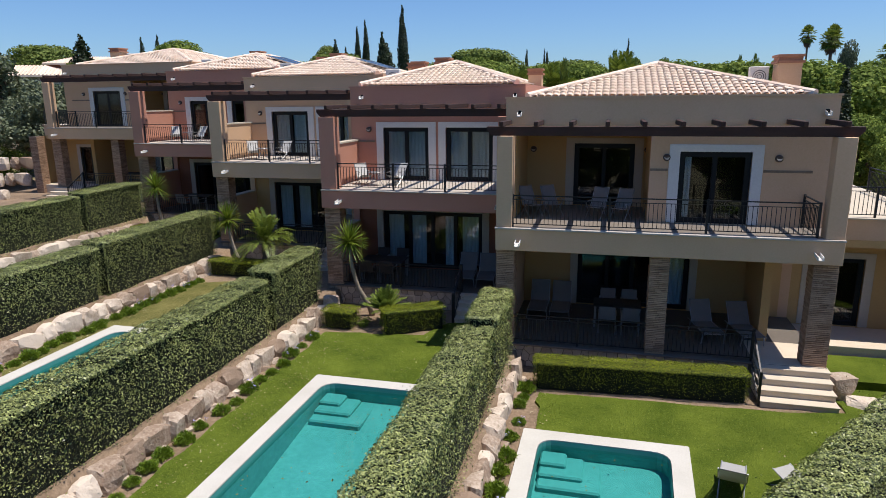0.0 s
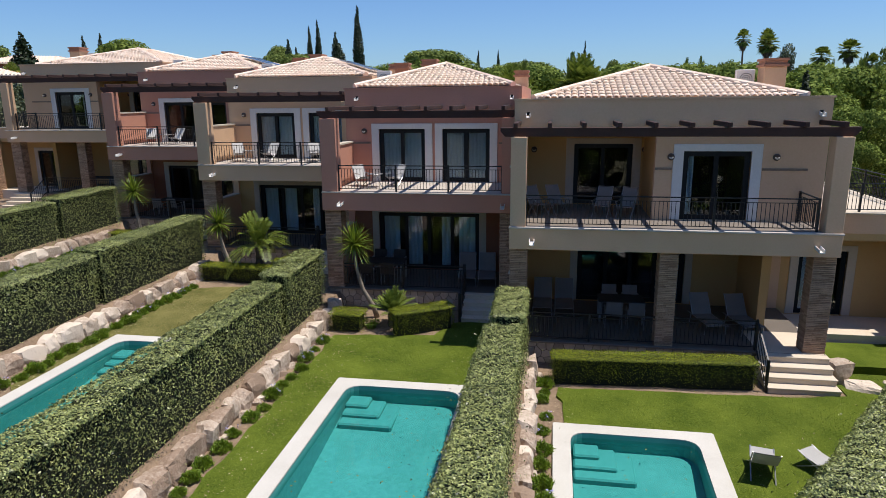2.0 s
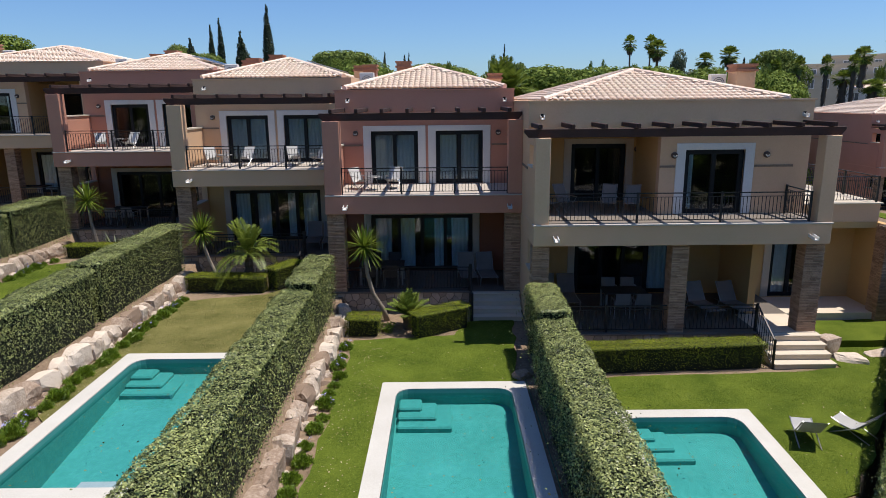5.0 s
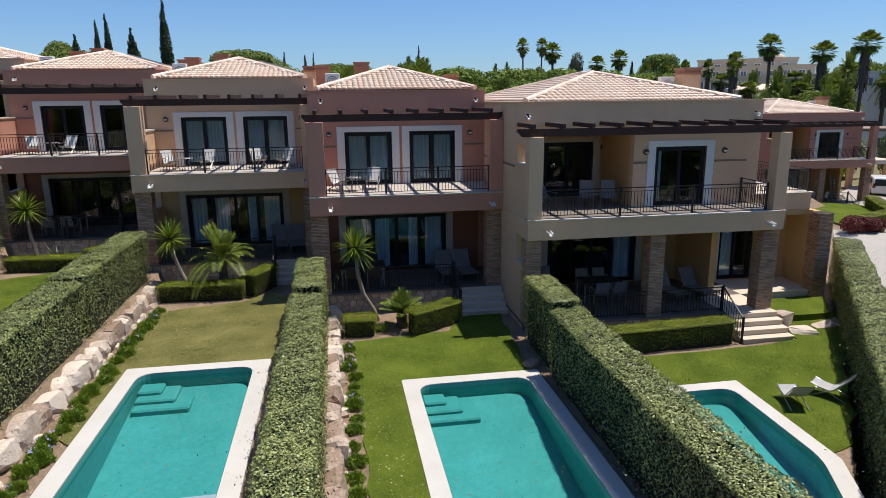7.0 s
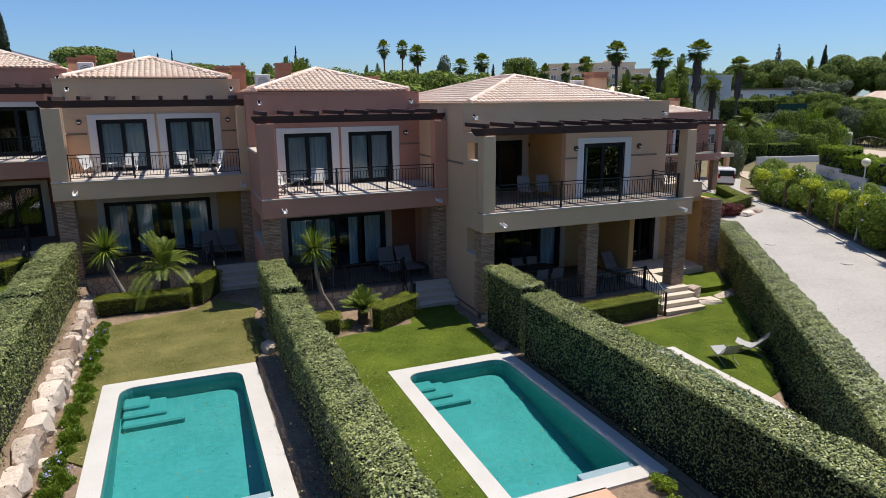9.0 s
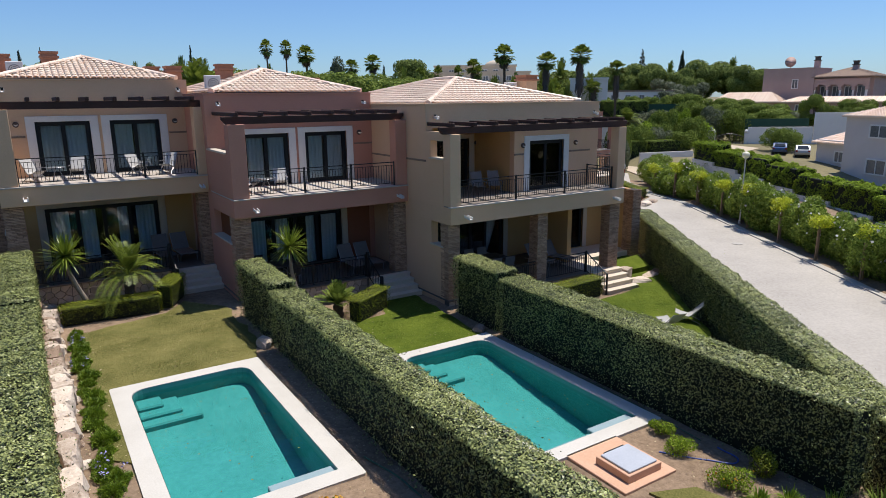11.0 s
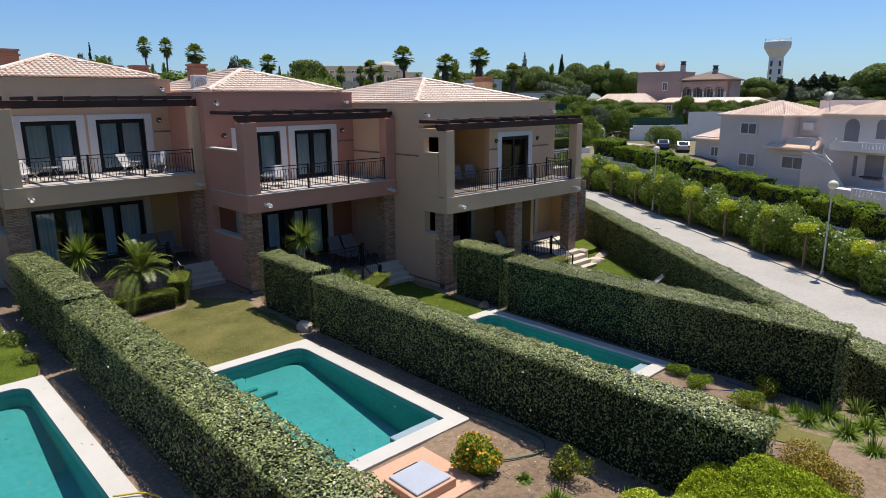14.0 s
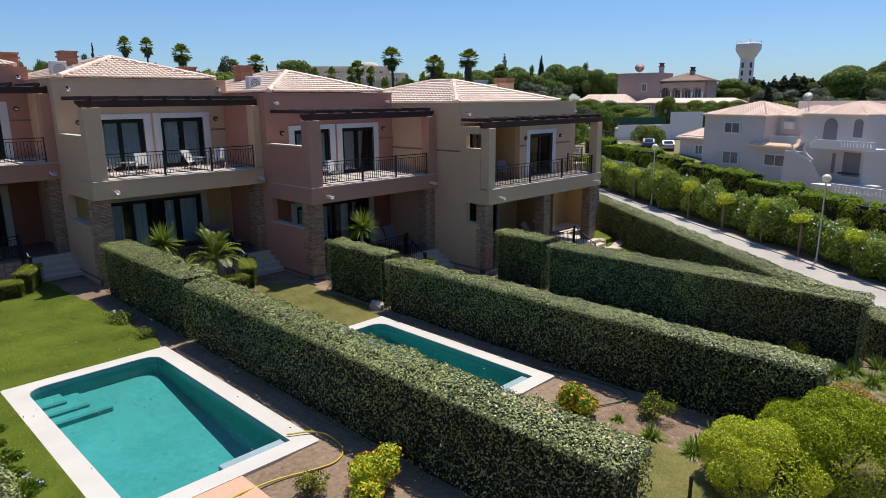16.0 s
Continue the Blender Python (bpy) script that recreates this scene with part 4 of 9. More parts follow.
def house_a(m, mirror, wall, label, single, seed=1, side_wing=True):
    """The end villa: a recessed bay, a projecting bay, three piers below."""
    W = 9.14
    M = W if mirror else None
    h = thing("villa", m, label, "house", "terraced villas")
    # outer shell
    part("side_wall", wall_y(G(M), 0, 0.3, 0.5, 12.6, -1.6, 7.26, [(0.5, 1.38, 2.0, 2.93), (0.5, 1.38, 5.3, 5.98), (0.5, 1.7, 6.3, 7.26)]), wall, h)
    part("side_wall", wall_y(G(M), W - 0.3, W, 1.7, 12.6, -1.6, 7.26, [(1.7, 4.5, -1.6, 3.6)]), wall, h)
    part("rear_wall", G(M).box(0, W, 12.6, 12.8, -1.6, 7.26), wall, h)
    for z in (2.0, 5.3):
        part("side_cap", G(M).box(-0.06, 0.34, 0.52, 1.42, z + 0.002, z + 0.05), PALE_STUCCO, h)
    part("front_wall", wall_x(G(M), 0.3, W - 0.3, 1.7, 2.0, 3.6, 7.26, [(5.12, 7.06, 3.62, 5.72), (0.3, 4.3, 3.6, 6.4)]), wall, h)
    part("inner_wall", wall_x(G(M), 0.3, 4.6, 4.5, 4.8, 3.6, 6.4, [(1.95, 3.95, 3.62, 5.75)]), STUCCO_YELLOW, h, "ochre back of the recess")
    part("inner_wall", G(M).box(4.3, 4.6, 2.0, 4.5, 3.6, 6.4), STUCCO_YELLOW, h, "ochre side of the recess")
    part("inner_wall", G(M).box(0.302, 0.33, 1.75, 4.5, 3.6, 6.4), STUCCO_YELLOW, h, "ochre side of the recess")
    part("soffit", G(M).box(0.3, 4.6, 2.0, 4.8, 6.4, 6.6), wall, h)
    for x0, x1, y0, y1 in ((4.3, 4.8, 1.672, 1.7), (7.38, W - 0.5, 1.672, 1.7), (-0.03, 0.0, 1.7, 12.6)):
        part("ledge", G(M).box(x0, x1, y0, y1, 5.15, 5.22), LEDGE, h, "thin dark string course")
    for c in ((-0.04, W + 0.04, 1.66, 2.04), (-0.04, 0.34, 2.04, 12.8), (W - 0.34, W + 0.04, 2.04, 12.8)):
        part("parapet_cap", G(M).box(*c, 7.262, 7.32), wall, h)
    # balcony
    part("balcony_slab", G(M).box(-0.012, W + 0.012, 0, 0.4, 2.93, 3.56).box(-0.012, 0.4, 0.4, 4.5, 2.93, 3.56).box(W - 0.4, W + 0.012, 0.4, 4.5, 2.93, 3.56).box(0.4, W - 0.4, 0.4, 4.8, 3.25, 3.56), wall, h, bevel=0.01)
    part("balcony_floor", G(M).box(0.02, W - 0.02, 0.16, 1.7, 3.562, 3.606).box(0.3, 4.3, 1.7, 4.5, 3.562, 3.606), BALCONY_TILE, h, "brown balcony tiles", bevel=0.004)
    part("balcony_edge", G(M).box(-0.03, W + 0.02, -0.05, 0.158, 3.562, 3.612), FLOOR_TILE, h, "pale stone balcony edge", bevel=0.006)
    for x0, x1 in ((0.0, 0.46), (W - 0.46, W)):
        part("post", G(M).box(x0, x1, 0.03, 0.49, 3.61, 6.24), wall, h, bevel=0.012)
    pergola(h, M, -0.32, W + 0.18, 0.26, 1.7, 6.24, 10)
    window_unit(h, M, 5.12, 7.06, 1.7, 3.62, 5.72, 2, 0.3, None, ((0.0, 0.35),), seed, "balcony_door")
    window_unit(h, M, 1.95, 3.95, 4.5, 3.62, 5.75, 2, 0.28, PALE_STUCCO, (), seed, "balcony_door")
    railing(h, M, (0.46, 0.2), (W - 0.62, 0.2), 3.61, posts=(0.0, 0.34, 0.66, 1.0))
    railing(h, M, (W - 0.62, 0.2), (W - 0.62, 1.68), 3.61, posts=(1.0,))
    for x in (4.75, 7.75):
        wall_lamp(h, M, x, 1.7, 5.55)
    for x in (0.3, 4.1):
        wall_lamp(h, M, x + 0.25, 4.5, 5.55)
    for x, xp in ((0.66, 0.42), (W - 0.62, W - 0.3)):
        spout(h, M, x, 0.0, 3.17)
        spout(h, M, xp, 1.7, 6.78, 0.22, 0.065)
    # ground floor
    part("terrace", G(M).box(0.012, W - 0.012, 0.25, 4.8, -1.59, -0.06), BASE_MORTAR, h)
    part("terrace_floor", G(M).box(-0.03, W + 0.02, 0.12, 4.5, -0.058, 0.0), SHADED_TERRACE_TILE, h, "terrace tiles with the balcony's shade put into their colour", bevel=0.006)
    for x0, x1 in ((0.0, 0.52), (4.38, 4.9), (W - 0.6, W)):
        clad_pillar(h, M, x0, x1, 0.2, 0.72, 0, 2.93, seed + int(x0))
    g = wall_x(G(M), 0.3, W - 0.3, 4.5, 4.8, 0, 3.25, [(2.2, 5.95, 0.02, 2.4)])
    part("back_wall", g, STUCCO_YELLOW, h, "ochre terrace wall")
    part("partition", G(M).box(7.75, 8.0, 2.0, 4.5, 0, 3.25), STUCCO_YELLOW, h, "ochre terrace wall")
    window_unit(h, M, 2.2, 5.95, 4.5, 0.02, 2.4, 4, 0.26, PALE_STUCCO, ((2.9, 3.7),), seed + 7, "terrace_door")
    railing(h, M, (0.52, 0.3), (4.38, 0.3), 0.0, h=0.88, posts=(0.5,))
    railing(h, M, (4.9, 0.3), (7.25, 0.3), 0.0, h=0.88, posts=(1.0,))
    # thin pale sheet: the sunlit patch of the floor is painted by its colour
    part("sunlit_landing", G(M).box(7.32, W - 0.02, 0.13, 1.95, 0.002, 0.008), STEP_STONE, h, "pale sheet at the stair head, sunlight put into its colour")
    stairs(h, M, 7.3, W + 0.02, 0.2, 0.75)
    stair_rail(h, M, 7.26, 0.26, -1.0, 0.75)
    base_stones(h, M, 0.02, 7.2, 0.25, -0.75, -0.07, seed)
    if side_wing:
        wing(h, M, wall, seed)
    hip_roof(h, M, 0.55, 8.68, 2.42, 12.3, 7.3, 6.48, 8.25, 8.37, single)
    chimney(h, M, 8.42, 9.14, 5.95, 6.75, 7.0, 8.6, STUCCO_BEIGE)
    air_unit(h, M, 7.95, 6.6, 7.55)
    return h


def house_b(m, wall, neighbour, label, single, seed=1, low=STUCCO_YELLOW, drapes=True):
    """A middle villa: two windows above, one wide glass door below."""
    W = 6.96
    M = None
    h = thing("villa", m, label, "house", "terraced villas")
    part("side_wall", wall_y(G(M), 0, 0.25, 0.5, 12.6, -1.6, 7.21, [(0.6, 3.0, 1.9, 2.93), (0.5, 3.1, 5.15, 7.21)]), wall, h)
    part("side_wall", G(M).box(W - 0.25, W, 3.1, 12.6, -1.6, 7.21), wall, h)
    part("rear_wall", G(M).box(0, W, 12.6, 12.8, -1.6, 7.21), wall, h)
    part("side_cap", G(M).box(-0.06, 0.29, 0.6, 3.0, 1.902, 1.95), PALE_STUCCO, h)
    part("side_cap", G(M).box(-0.06, 0.29, 0.5, 3.1, 5.152, 5.21), PALE_STUCCO, h)
    part("front_wall", wall_x(G(M), 0.25, W - 0.25, 3.1, 3.4, 3.56, 7.21, [(1.35, 3.2, 3.62, 5.68), (3.9, 5.75, 3.62, 5.68)]), wall, h)
    for x0, x1 in ((0.25, 1.0), (6.1, W)):
        part("ledge", G(M).box(x0, x1, 3.072, 3.1, 5.1, 5.17), LEDGE, h, "thin dark string course")
    for c in ((-0.03, W, 3.06, 3.44), (-0.03, 0.3, 3.44, 12.8), (W - 0.3, W, 3.44, 12.8)):
        part("parapet_cap", G(M).box(*c, 7.212, 7.27), wall, h)
    part("balcony_slab", G(M).box(-0.012, W, 0, 0.4, 2.93, 3.56).box(-0.012, 0.3, 0.4, 3.1, 2.93, 3.56).box(0.3, W, 0.4, 3.4, 3.25, 3.56), wall, h, bevel=0.01)
    part("balcony_floor", G(M).box(-0.01, W, -0.05, 3.1, 3.562, 3.605), FLOOR_TILE, h, "pale tiled balcony floor", bevel=0.006)
    part("post", G(M).box(0, 0.58, 0.03, 0.52, 3.61, 6.18), wall, h, bevel=0.012)
    part("post", G(M).box(W - 0.5, W - 0.004, 0.03, 0.52, 3.61, 6.18), wall, h, bevel=0.012)
    pergola(h, M, -0.13, W - 0.02, 0.27, 3.1, 6.18, 8)
    window_unit(h, M, 1.35, 3.2, 3.1, 3.62, 5.68, 2, 0.3, None, ((0.1, 0.85), (0.98, 1.78)) if drapes else (), seed, "balcony_door")
    window_unit(h, M, 3.9, 5.75, 3.1, 3.62, 5.68, 2, 0.3, None, ((0.1, 0.82), (1.0, 1.78)) if drapes else ((1.3, 1.8),), seed + 5, "balcony_door")
    railing(h, M, (0.58, 0.2), (W - 0.5, 0.2), 3.61, posts=(0.0, 0.36, 0.68, 1.0))
    for x in (0.75, 6.35):
        wall_lamp(h, M, x, 3.1, 5.6)
    for x, xp in ((0.72, 0.5), (W - 0.45, W - 0.38)):
        spout(h, M, x, 0.0, 3.17)
        spout(h, M, xp, 3.1, 6.82, 0.22, 0.065)
    part("terrace", G(M).box(0.012, W - 0.012, 0.25, 3.4, -1.59, -0.06), BASE_MORTAR, h)
    part("terrace_floor", G(M).box(-0.02, W, 0.12, 3.1, -0.058, 0.0), SHADED_TERRACE_TILE, h, "terrace tiles with the balcony's shade put into their colour", bevel=0.006)
    clad_pillar(h, M, 0.0, 0.6, 0.2, 0.75, 0, 2.93, seed)
    clad_pillar(h, M, W - 0.56, W - 0.01, 0.2, 0.75, 0, 2.93, seed + 1)
    part("back_wall", wall_x(G(M), 0.25, W - 0.25, 3.1, 3.4, 0, 3.25, [(1.25, 5.35, 0.02, 2.35)]), low, h)
    window_unit(h, M, 1.25, 5.35, 3.1, 0.02, 2.35, 4, 0.28, PALE_STUCCO, ((0.15, 0.8), (1.15, 1.75), (2.55, 3.0), (3.25, 3.95)) if drapes else (), seed + 9, "terrace_door")
    railing(h, M, (0.6, 0.3), (5.1, 0.3), 0.0, h=0.88, posts=(0.5, 1.0))
    stairs(h, M, 5.2, W - 0.05, 0.2, 0.75)
    stair_rail(h, M, 5.14, 0.26, -1.0, 0.75)
    base_stones(h, M, 0.02, 5.1, 0.25, -0.75, -0.07, seed)
    for y, z0, z1 in ((0.2, 0.0, 1.02), (-0.98, -0.85, 0.28)):
        part("newel_post", G(M).box(5.09, 5.2, y - 0.055, y + 0.055, z0, z1), BLACK_IRON, h, bevel=0.008)
    part("vent_window", wall_x(G(M), 2.2, 3.4, 0.2, 0.26, -0.55, -0.25, [(2.25, 3.35, -0.5, -0.3)]), STEP_STONE, h, "low cellar window frame")
    hip_roof(h, M, 0.35, W - 0.35, 3.3, 11.5, 7.3, 6.75, 8.4, 8.25, single)
    chimney(h, M, 0.22, 0.88, 10.8, 11.5, 7.0, 8.6, CHIMNEY_CLAY)
    chimney(h, M, 2.05, 2.7, 8.55, 9.25, 7.3, 8.62, CHIMNEY_CLAY)
    chimney(h, M, 6.35, 6.95, 8.75, 9.45, 7.0, 8.05, STUCCO_BEIGE)
    air_unit(h, M, 1.0, 5.6, 7.3)
    return h


PALE_STUCCO = surface("pale_stucco", (0.48, 0.42, 0.33), (0.58, 0.51, 0.41), 0.9, 0.6, 20, 0.15)
LEDGE = surface("string_course", (0.13, 0.095, 0.068), (0.32, 0.235, 0.17), 0.9, 3, 30, 0.4)
BRICK_RED = surface("stucco_terracotta", (0.24, 0.085, 0.045), (0.32, 0.12, 0.065), 0.9, 0.6, 20, 0.2)
house_a(pose(-3.14, 18.35, 0.5), False, STUCCO_BEIGE, "beige end villa with a dark pergola and recessed balcony", 250, 1)
house_b(pose(-10.1, 21.5, 1.02), STUCCO_PINK, STUCCO_BEIGE, "dusty pink villa with twin balcony doors and yucca in front", 40, 21, BRICK_RED)
house_b(pose(-16.88, 25.0, 1.6), STUCCO_BEIGE, STUCCO_PINK, "beige villa with twin balcony doors and a date palm in front", 0, 41)
house_b(pose(-23.7, 28.5, 2.12), STUCCO_PINK, STUCCO_BEIGE, "pink villa higher up the terrace row", 0, 61, BRICK_RED, False)
house_a(pose(-32.84, 32.3, 2.72), True, STUCCO_BEIGE, "beige villa at the upper end of the row", 0, 81)


# ---- road ----
ROAD_NEAR = [(-3, 0.5), (9, -6), (17.0, 9.6), (24.6, 24.3), (28.2, 31.3), (24.4, 33.3), (23.5, 32.8), (21.6, 34.0), (13.5, 23.8)]
ROAD_FAR = [(28.2, 31.3), (31.2, 37.0), (37.2, 45.2), (44.5, 52.0), (42.0, 55.5), (36.5, 51.0), (32.8, 45.0), (28.8, 35.6), (24.4, 33.3)]
for ring, label in ((ROAD_NEAR, "pale concrete lane"), (ROAD_FAR, "pale concrete lane going down behind the villas")):
    sheet("road", ring, lambda x, y: float(road_level(x, y)) + 0.05, CONCRETE, label, "road")


# ---- plants ----
YUCCA_LEAF = foliage("yucca_leaf", (0.07, 0.12, 0.012), (0.24, 0.30, 0.035), 0.4, 0.25)
PALM_LEAF = foliage("palm_leaf", (0.06, 0.10, 0.012), (0.25, 0.305, 0.05), 0.45, 0.25)
TUFT_LEAF = foliage("tuft_leaf", (0.055, 0.115, 0.008), (0.25, 0.35, 0.035), 0.45, 0.25)
LIME_LEAF = foliage("lime_leaf", (0.27, 0.34, 0.012), (0.66, 0.70, 0.05), 0.5, 0.3)
RUST_LEAF = foliage("rust_leaf", (0.14, 0.10, 0.015), (0.36, 0.27, 0.05), 0.6, 0.25)
GOLD_LEAF = foliage("gold_leaf", (0.13, 0.15, 0.012), (0.50, 0.33, 0.05), 0.6, 0.25)
PINE_LEAF = foliage("pine_leaf", (0.08, 0.118, 0.026), (0.235, 0.29, 0.078), 0.8, 0.2, 0.1)
CYPRESS_LEAF = foliage("cypress_leaf", (0.012, 0.024, 0.008), (0.04, 0.062, 0.018), 0.6, 0.1)
BROAD_LEAF = foliage("broad_leaf", (0.06, 0.104, 0.015), (0.25, 0.315, 0.066), 0.7, 0.25, 0.1)
CONIFER_LEAF = foliage("conifer_leaf", (0.13, 0.20, 0.008), (0.46, 0.53, 0.03), 0.6, 0.25, 0.15)
FRESH_LEAF = foliage("fresh_leaf", (0.095, 0.165, 0.012), (0.32, 0.43, 0.045), 0.7, 0.25, 0.1)
OLIVE_LEAF = foliage("olive_leaf", (0.07, 0.09, 0.045), (0.16, 0.19, 0.10), 0.55, 0.15)
OLEANDER_LEAF = foliage("oleander_leaf", (0.075, 0.135, 0.014), (0.36, 0.455, 0.085), 0.6, 0.3, 0.15)
PETAL_WHITE = foliage("white_petal", (0.55, 0.53, 0.50), (0.8, 0.78, 0.74), 0.6, 0.2)
PETAL_YELLOW = foliage("yellow_petal", (0.55, 0.24, 0.01), (0.75, 0.42, 0.02), 0.6, 0.2)
PETAL_BLUE = foliage("blue_petal", (0.25, 0.24, 0.5), (0.42, 0.40, 0.68), 0.6, 0.2)
RED_LEAF = foliage("red_leaf", (0.07, 0.012, 0.012), (0.2, 0.035, 0.03), 0.5, 0.2)
BARK_PALE = surface("pale_bark", (0.20, 0.16, 0.12), (0.36, 0.30, 0.24), 0.95, 3, 25, 0.6, stretch=(1, 1, 3))
BARK_DARK = surface("dark_bark", (0.07, 0.05, 0.035), (0.15, 0.11, 0.08), 0.95, 3, 25, 0.8, stretch=(1, 1, 3))
DRY_FROND = surface("dry_frond", (0.07, 0.055, 0.045), (0.17, 0.135, 0.105), 0.95, 3, 25, 0.6, stretch=(4, 4, 1))
STAKE = surface("timber_stake", (0.20, 0.13, 0.075), (0.33, 0.22, 0.13), 0.9, 3, 30, 0.4, stretch=(4, 4, 1))


def blade_arrays(rng, n, length, width, lift, droop, base=0.05, segs=4, z=0.0, fold=0.0):
    """n arching pointed blades from one centre; lift: degrees from level (low, high)."""
    az = rng.uniform(0, 2 * math.pi, n)
    el = np.radians(rng.uniform(lift[0], lift[1], n))
    L = length * rng.uniform(0.7, 1.15, n)
    D = np.stack([np.cos(az) * np.cos(el), np.sin(az) * np.cos(el), np.sin(el)], 1)
    S = np.stack([-np.sin(az), np.cos(az), np.zeros(n)], 1)
    B = np.stack([np.cos(az), np.sin(az), np.zeros(n)], 1) * base * rng.uniform(0.2, 1, (n, 1))
    B[:, 2] += z
    rows = []
    for k in range(segs + 1):
        s = k / segs
        p = B + D * (L * s)[:, None]
        p[:, 2] -= droop * L * s * s * np.cos(el)
        w = width * (1 - s ** 2.2) * 0.5 + 0.002
        rows.append(p - S * w)
        rows.append(p + S * w)
    V = np.stack(rows, 1)
    m = 2 * (segs + 1)
    F = []
    for k in range(segs):
        F.append(np.array([2 * k, 2 * k + 1, 2 * k + 3, 2 * k + 2]))
    F = (np.arange(n)[:, None, None] * m + np.array(F)[None]).reshape(-1, 4)
    return V.reshape(-1, 3), F


def frond_arrays(rng, n, length, lift, droop, leaflets=22, leaf_len=0.34, leaf_w=0.035, z=0.0, vee=0.5):
    """n feather fronds: a rib with leaflets along both sides."""
    Vs, Fs, o = [], [], 0
    for i in range(n):
        az = 2 * math.pi * (i * 0.618) + rng.uniform(-0.2, 0.2)
        el = math.radians(rng.uniform(*lift))
        L = length * rng.uniform(0.8, 1.1)
        d = np.array([math.cos(az) * math.cos(el), math.sin(az) * math.cos(el), math.sin(el)])
        side = np.array([-math.sin(az), math.cos(az), 0.0])

        def at(s):
            p = d * L * s
            p[2] += z - droop * L * s * s * max(0.25, math.cos(el))
            return p
        for k in range(8):
            a, b = at(k / 8), at((k + 1) / 8)
            w = 0.022 * (1 - k / 9)
            Vs.append(np.array([a - side * w, a + side * w, b + side * w * 0.9, b - side * w * 0.9]))
            Fs.append(np.arange(4) + o)
            o += 4
        for k in range(leaflets):
            s = 0.16 + 0.84 * (k + 0.5) / leaflets
            p = at(s)
            t = at(min(1, s + 0.02)) - at(s - 0.02)
            t /= np.linalg.norm(t)
            up = np.cross(t, side)
            up = up if up[2] > 0 else -up
            ll = leaf_len * (0.55 + 0.9 * math.sin(math.pi * min(1, s * 0.92 + 0.05)) ** 0.7) * rng.uniform(0.85, 1.1)
            for sg in (-1, 1):
                q = t * 0.62 + side * sg * 0.75 + up * vee * 0.55
                q /= np.linalg.norm(q)
                e = p + q * ll
                e[2] -= 0.12 * ll
                m = p + q * ll * 0.5
                Vs.append(np.array([p, m + t * leaf_w * 0.6, e, m - t * leaf_w * 0.6]))
                Fs.append(np.arange(4) + o)
                o += 4
    return np.concatenate(Vs), np.stack(Fs)


def crown_points(rng, blobs, n, shell=0.75):
    """Points with normals on the outer part of a union of ellipsoids (cx, cy, cz, rx, ry, rz)."""
    w = np.array([b[3] * b[4] + b[4] * b[5] + b[3] * b[5] for b in blobs])
    pick = rng.choice(len(blobs), n, p=w / w.sum())
    b = np.array(blobs)[pick]
    d = rng.normal(0, 1, (n, 3))
    d /= np.linalg.norm(d, axis=1, keepdims=True)
    r = rng.uniform(shell, 1.04, (n, 1)) ** 0.7
    P = b[:, :3] + d * r * b[:, 3:]
    N = d / b[:, 3:]
    N /= np.linalg.norm(N, axis=1, keepdims=True)
    return P, N


def clump(rng, radius, height, count, base=0.0, flat=0.7):
    """Ellipsoids piled into an uneven bush."""
    out = []
    for i in range(count):
        a = rng.uniform(0, 6.28)
        r = radius * rng.uniform(0.1, 0.72)
        s = radius * rng.uniform(0.26, 0.55)
        out.append((r * math.cos(a), r * math.sin(a), base + height * rng.uniform(0.3, 0.78), s, s, s * flat * height / radius))
    return out


def shrub(m, radius, height, leaf, n, size, label, category="shrub", seed=1, petals=None, petal_n=0, petal_size=0.07, group="", name="shrub", aspect=0.5, shell=0.55):
    rng = np.random.default_rng(seed)
    root = thing(name, m, label, category, group)
    feathery = shell >= 0.7
    if feathery:
        # one broad mound with many low swellings on it
        blobs = [(0, 0, height * 0.4, radius * 0.92, radius * 0.92, height * 0.52)]
        for i in range(34):
            a, e = rng.uniform(0, 6.28), rng.uniform(0.1, 1.45)
            s = radius * rng.uniform(0.16, 0.3)
            blobs.append((radius * 0.8 * math.cos(a) * math.cos(e), radius * 0.8 * math.sin(a) * math.cos(e), height * (0.4 + 0.44 * math.sin(e)), s, s, s * 0.9))
    else:
        blobs = clump(rng, radius, height, 7)
        blobs.append((0, 0, height * 0.42, radius * 0.62, radius * 0.62, height * 0.48))
    g = G()
    for i in range(5):
        a = i * 1.26 + rng.uniform(0, 0.5)
        g.tube([(0, 0, 0), (radius * 0.25 * math.cos(a), radius * 0.25 * math.sin(a), height * 0.35), (radius * 0.5 * math.cos(a), radius * 0.5 * math.sin(a), height * 0.65)], [0.03, 0.02, 0.008], 5)
    tagged(part("stem", g, BARK_DARK, root), kind="stuff")
    P, N = crown_points(rng, blobs, n, shell)
    P[:, 2] = np.maximum(P[:, 2], 0.03)
    if feathery:
        N = N * np.array([1.0, 1.0, 0.8])
    tagged(part("leaves", leaf_mesh("leaves", P, N, size, leaf, rng, aspect, 0.75, -1.6 if feathery else 0.0), leaf, root), kind="stuff")
    if petals:
        P, N = crown_points(rng, blobs, petal_n, 0.97)
        keep = N[:, 2] > -0.2
        tagged(part("blossom", leaf_mesh("flowers", P[keep] + N[keep] * 0.03, N[keep], petal_size, petals, rng, 0.9, 0.5), petals, root), kind="stuff")
    return root


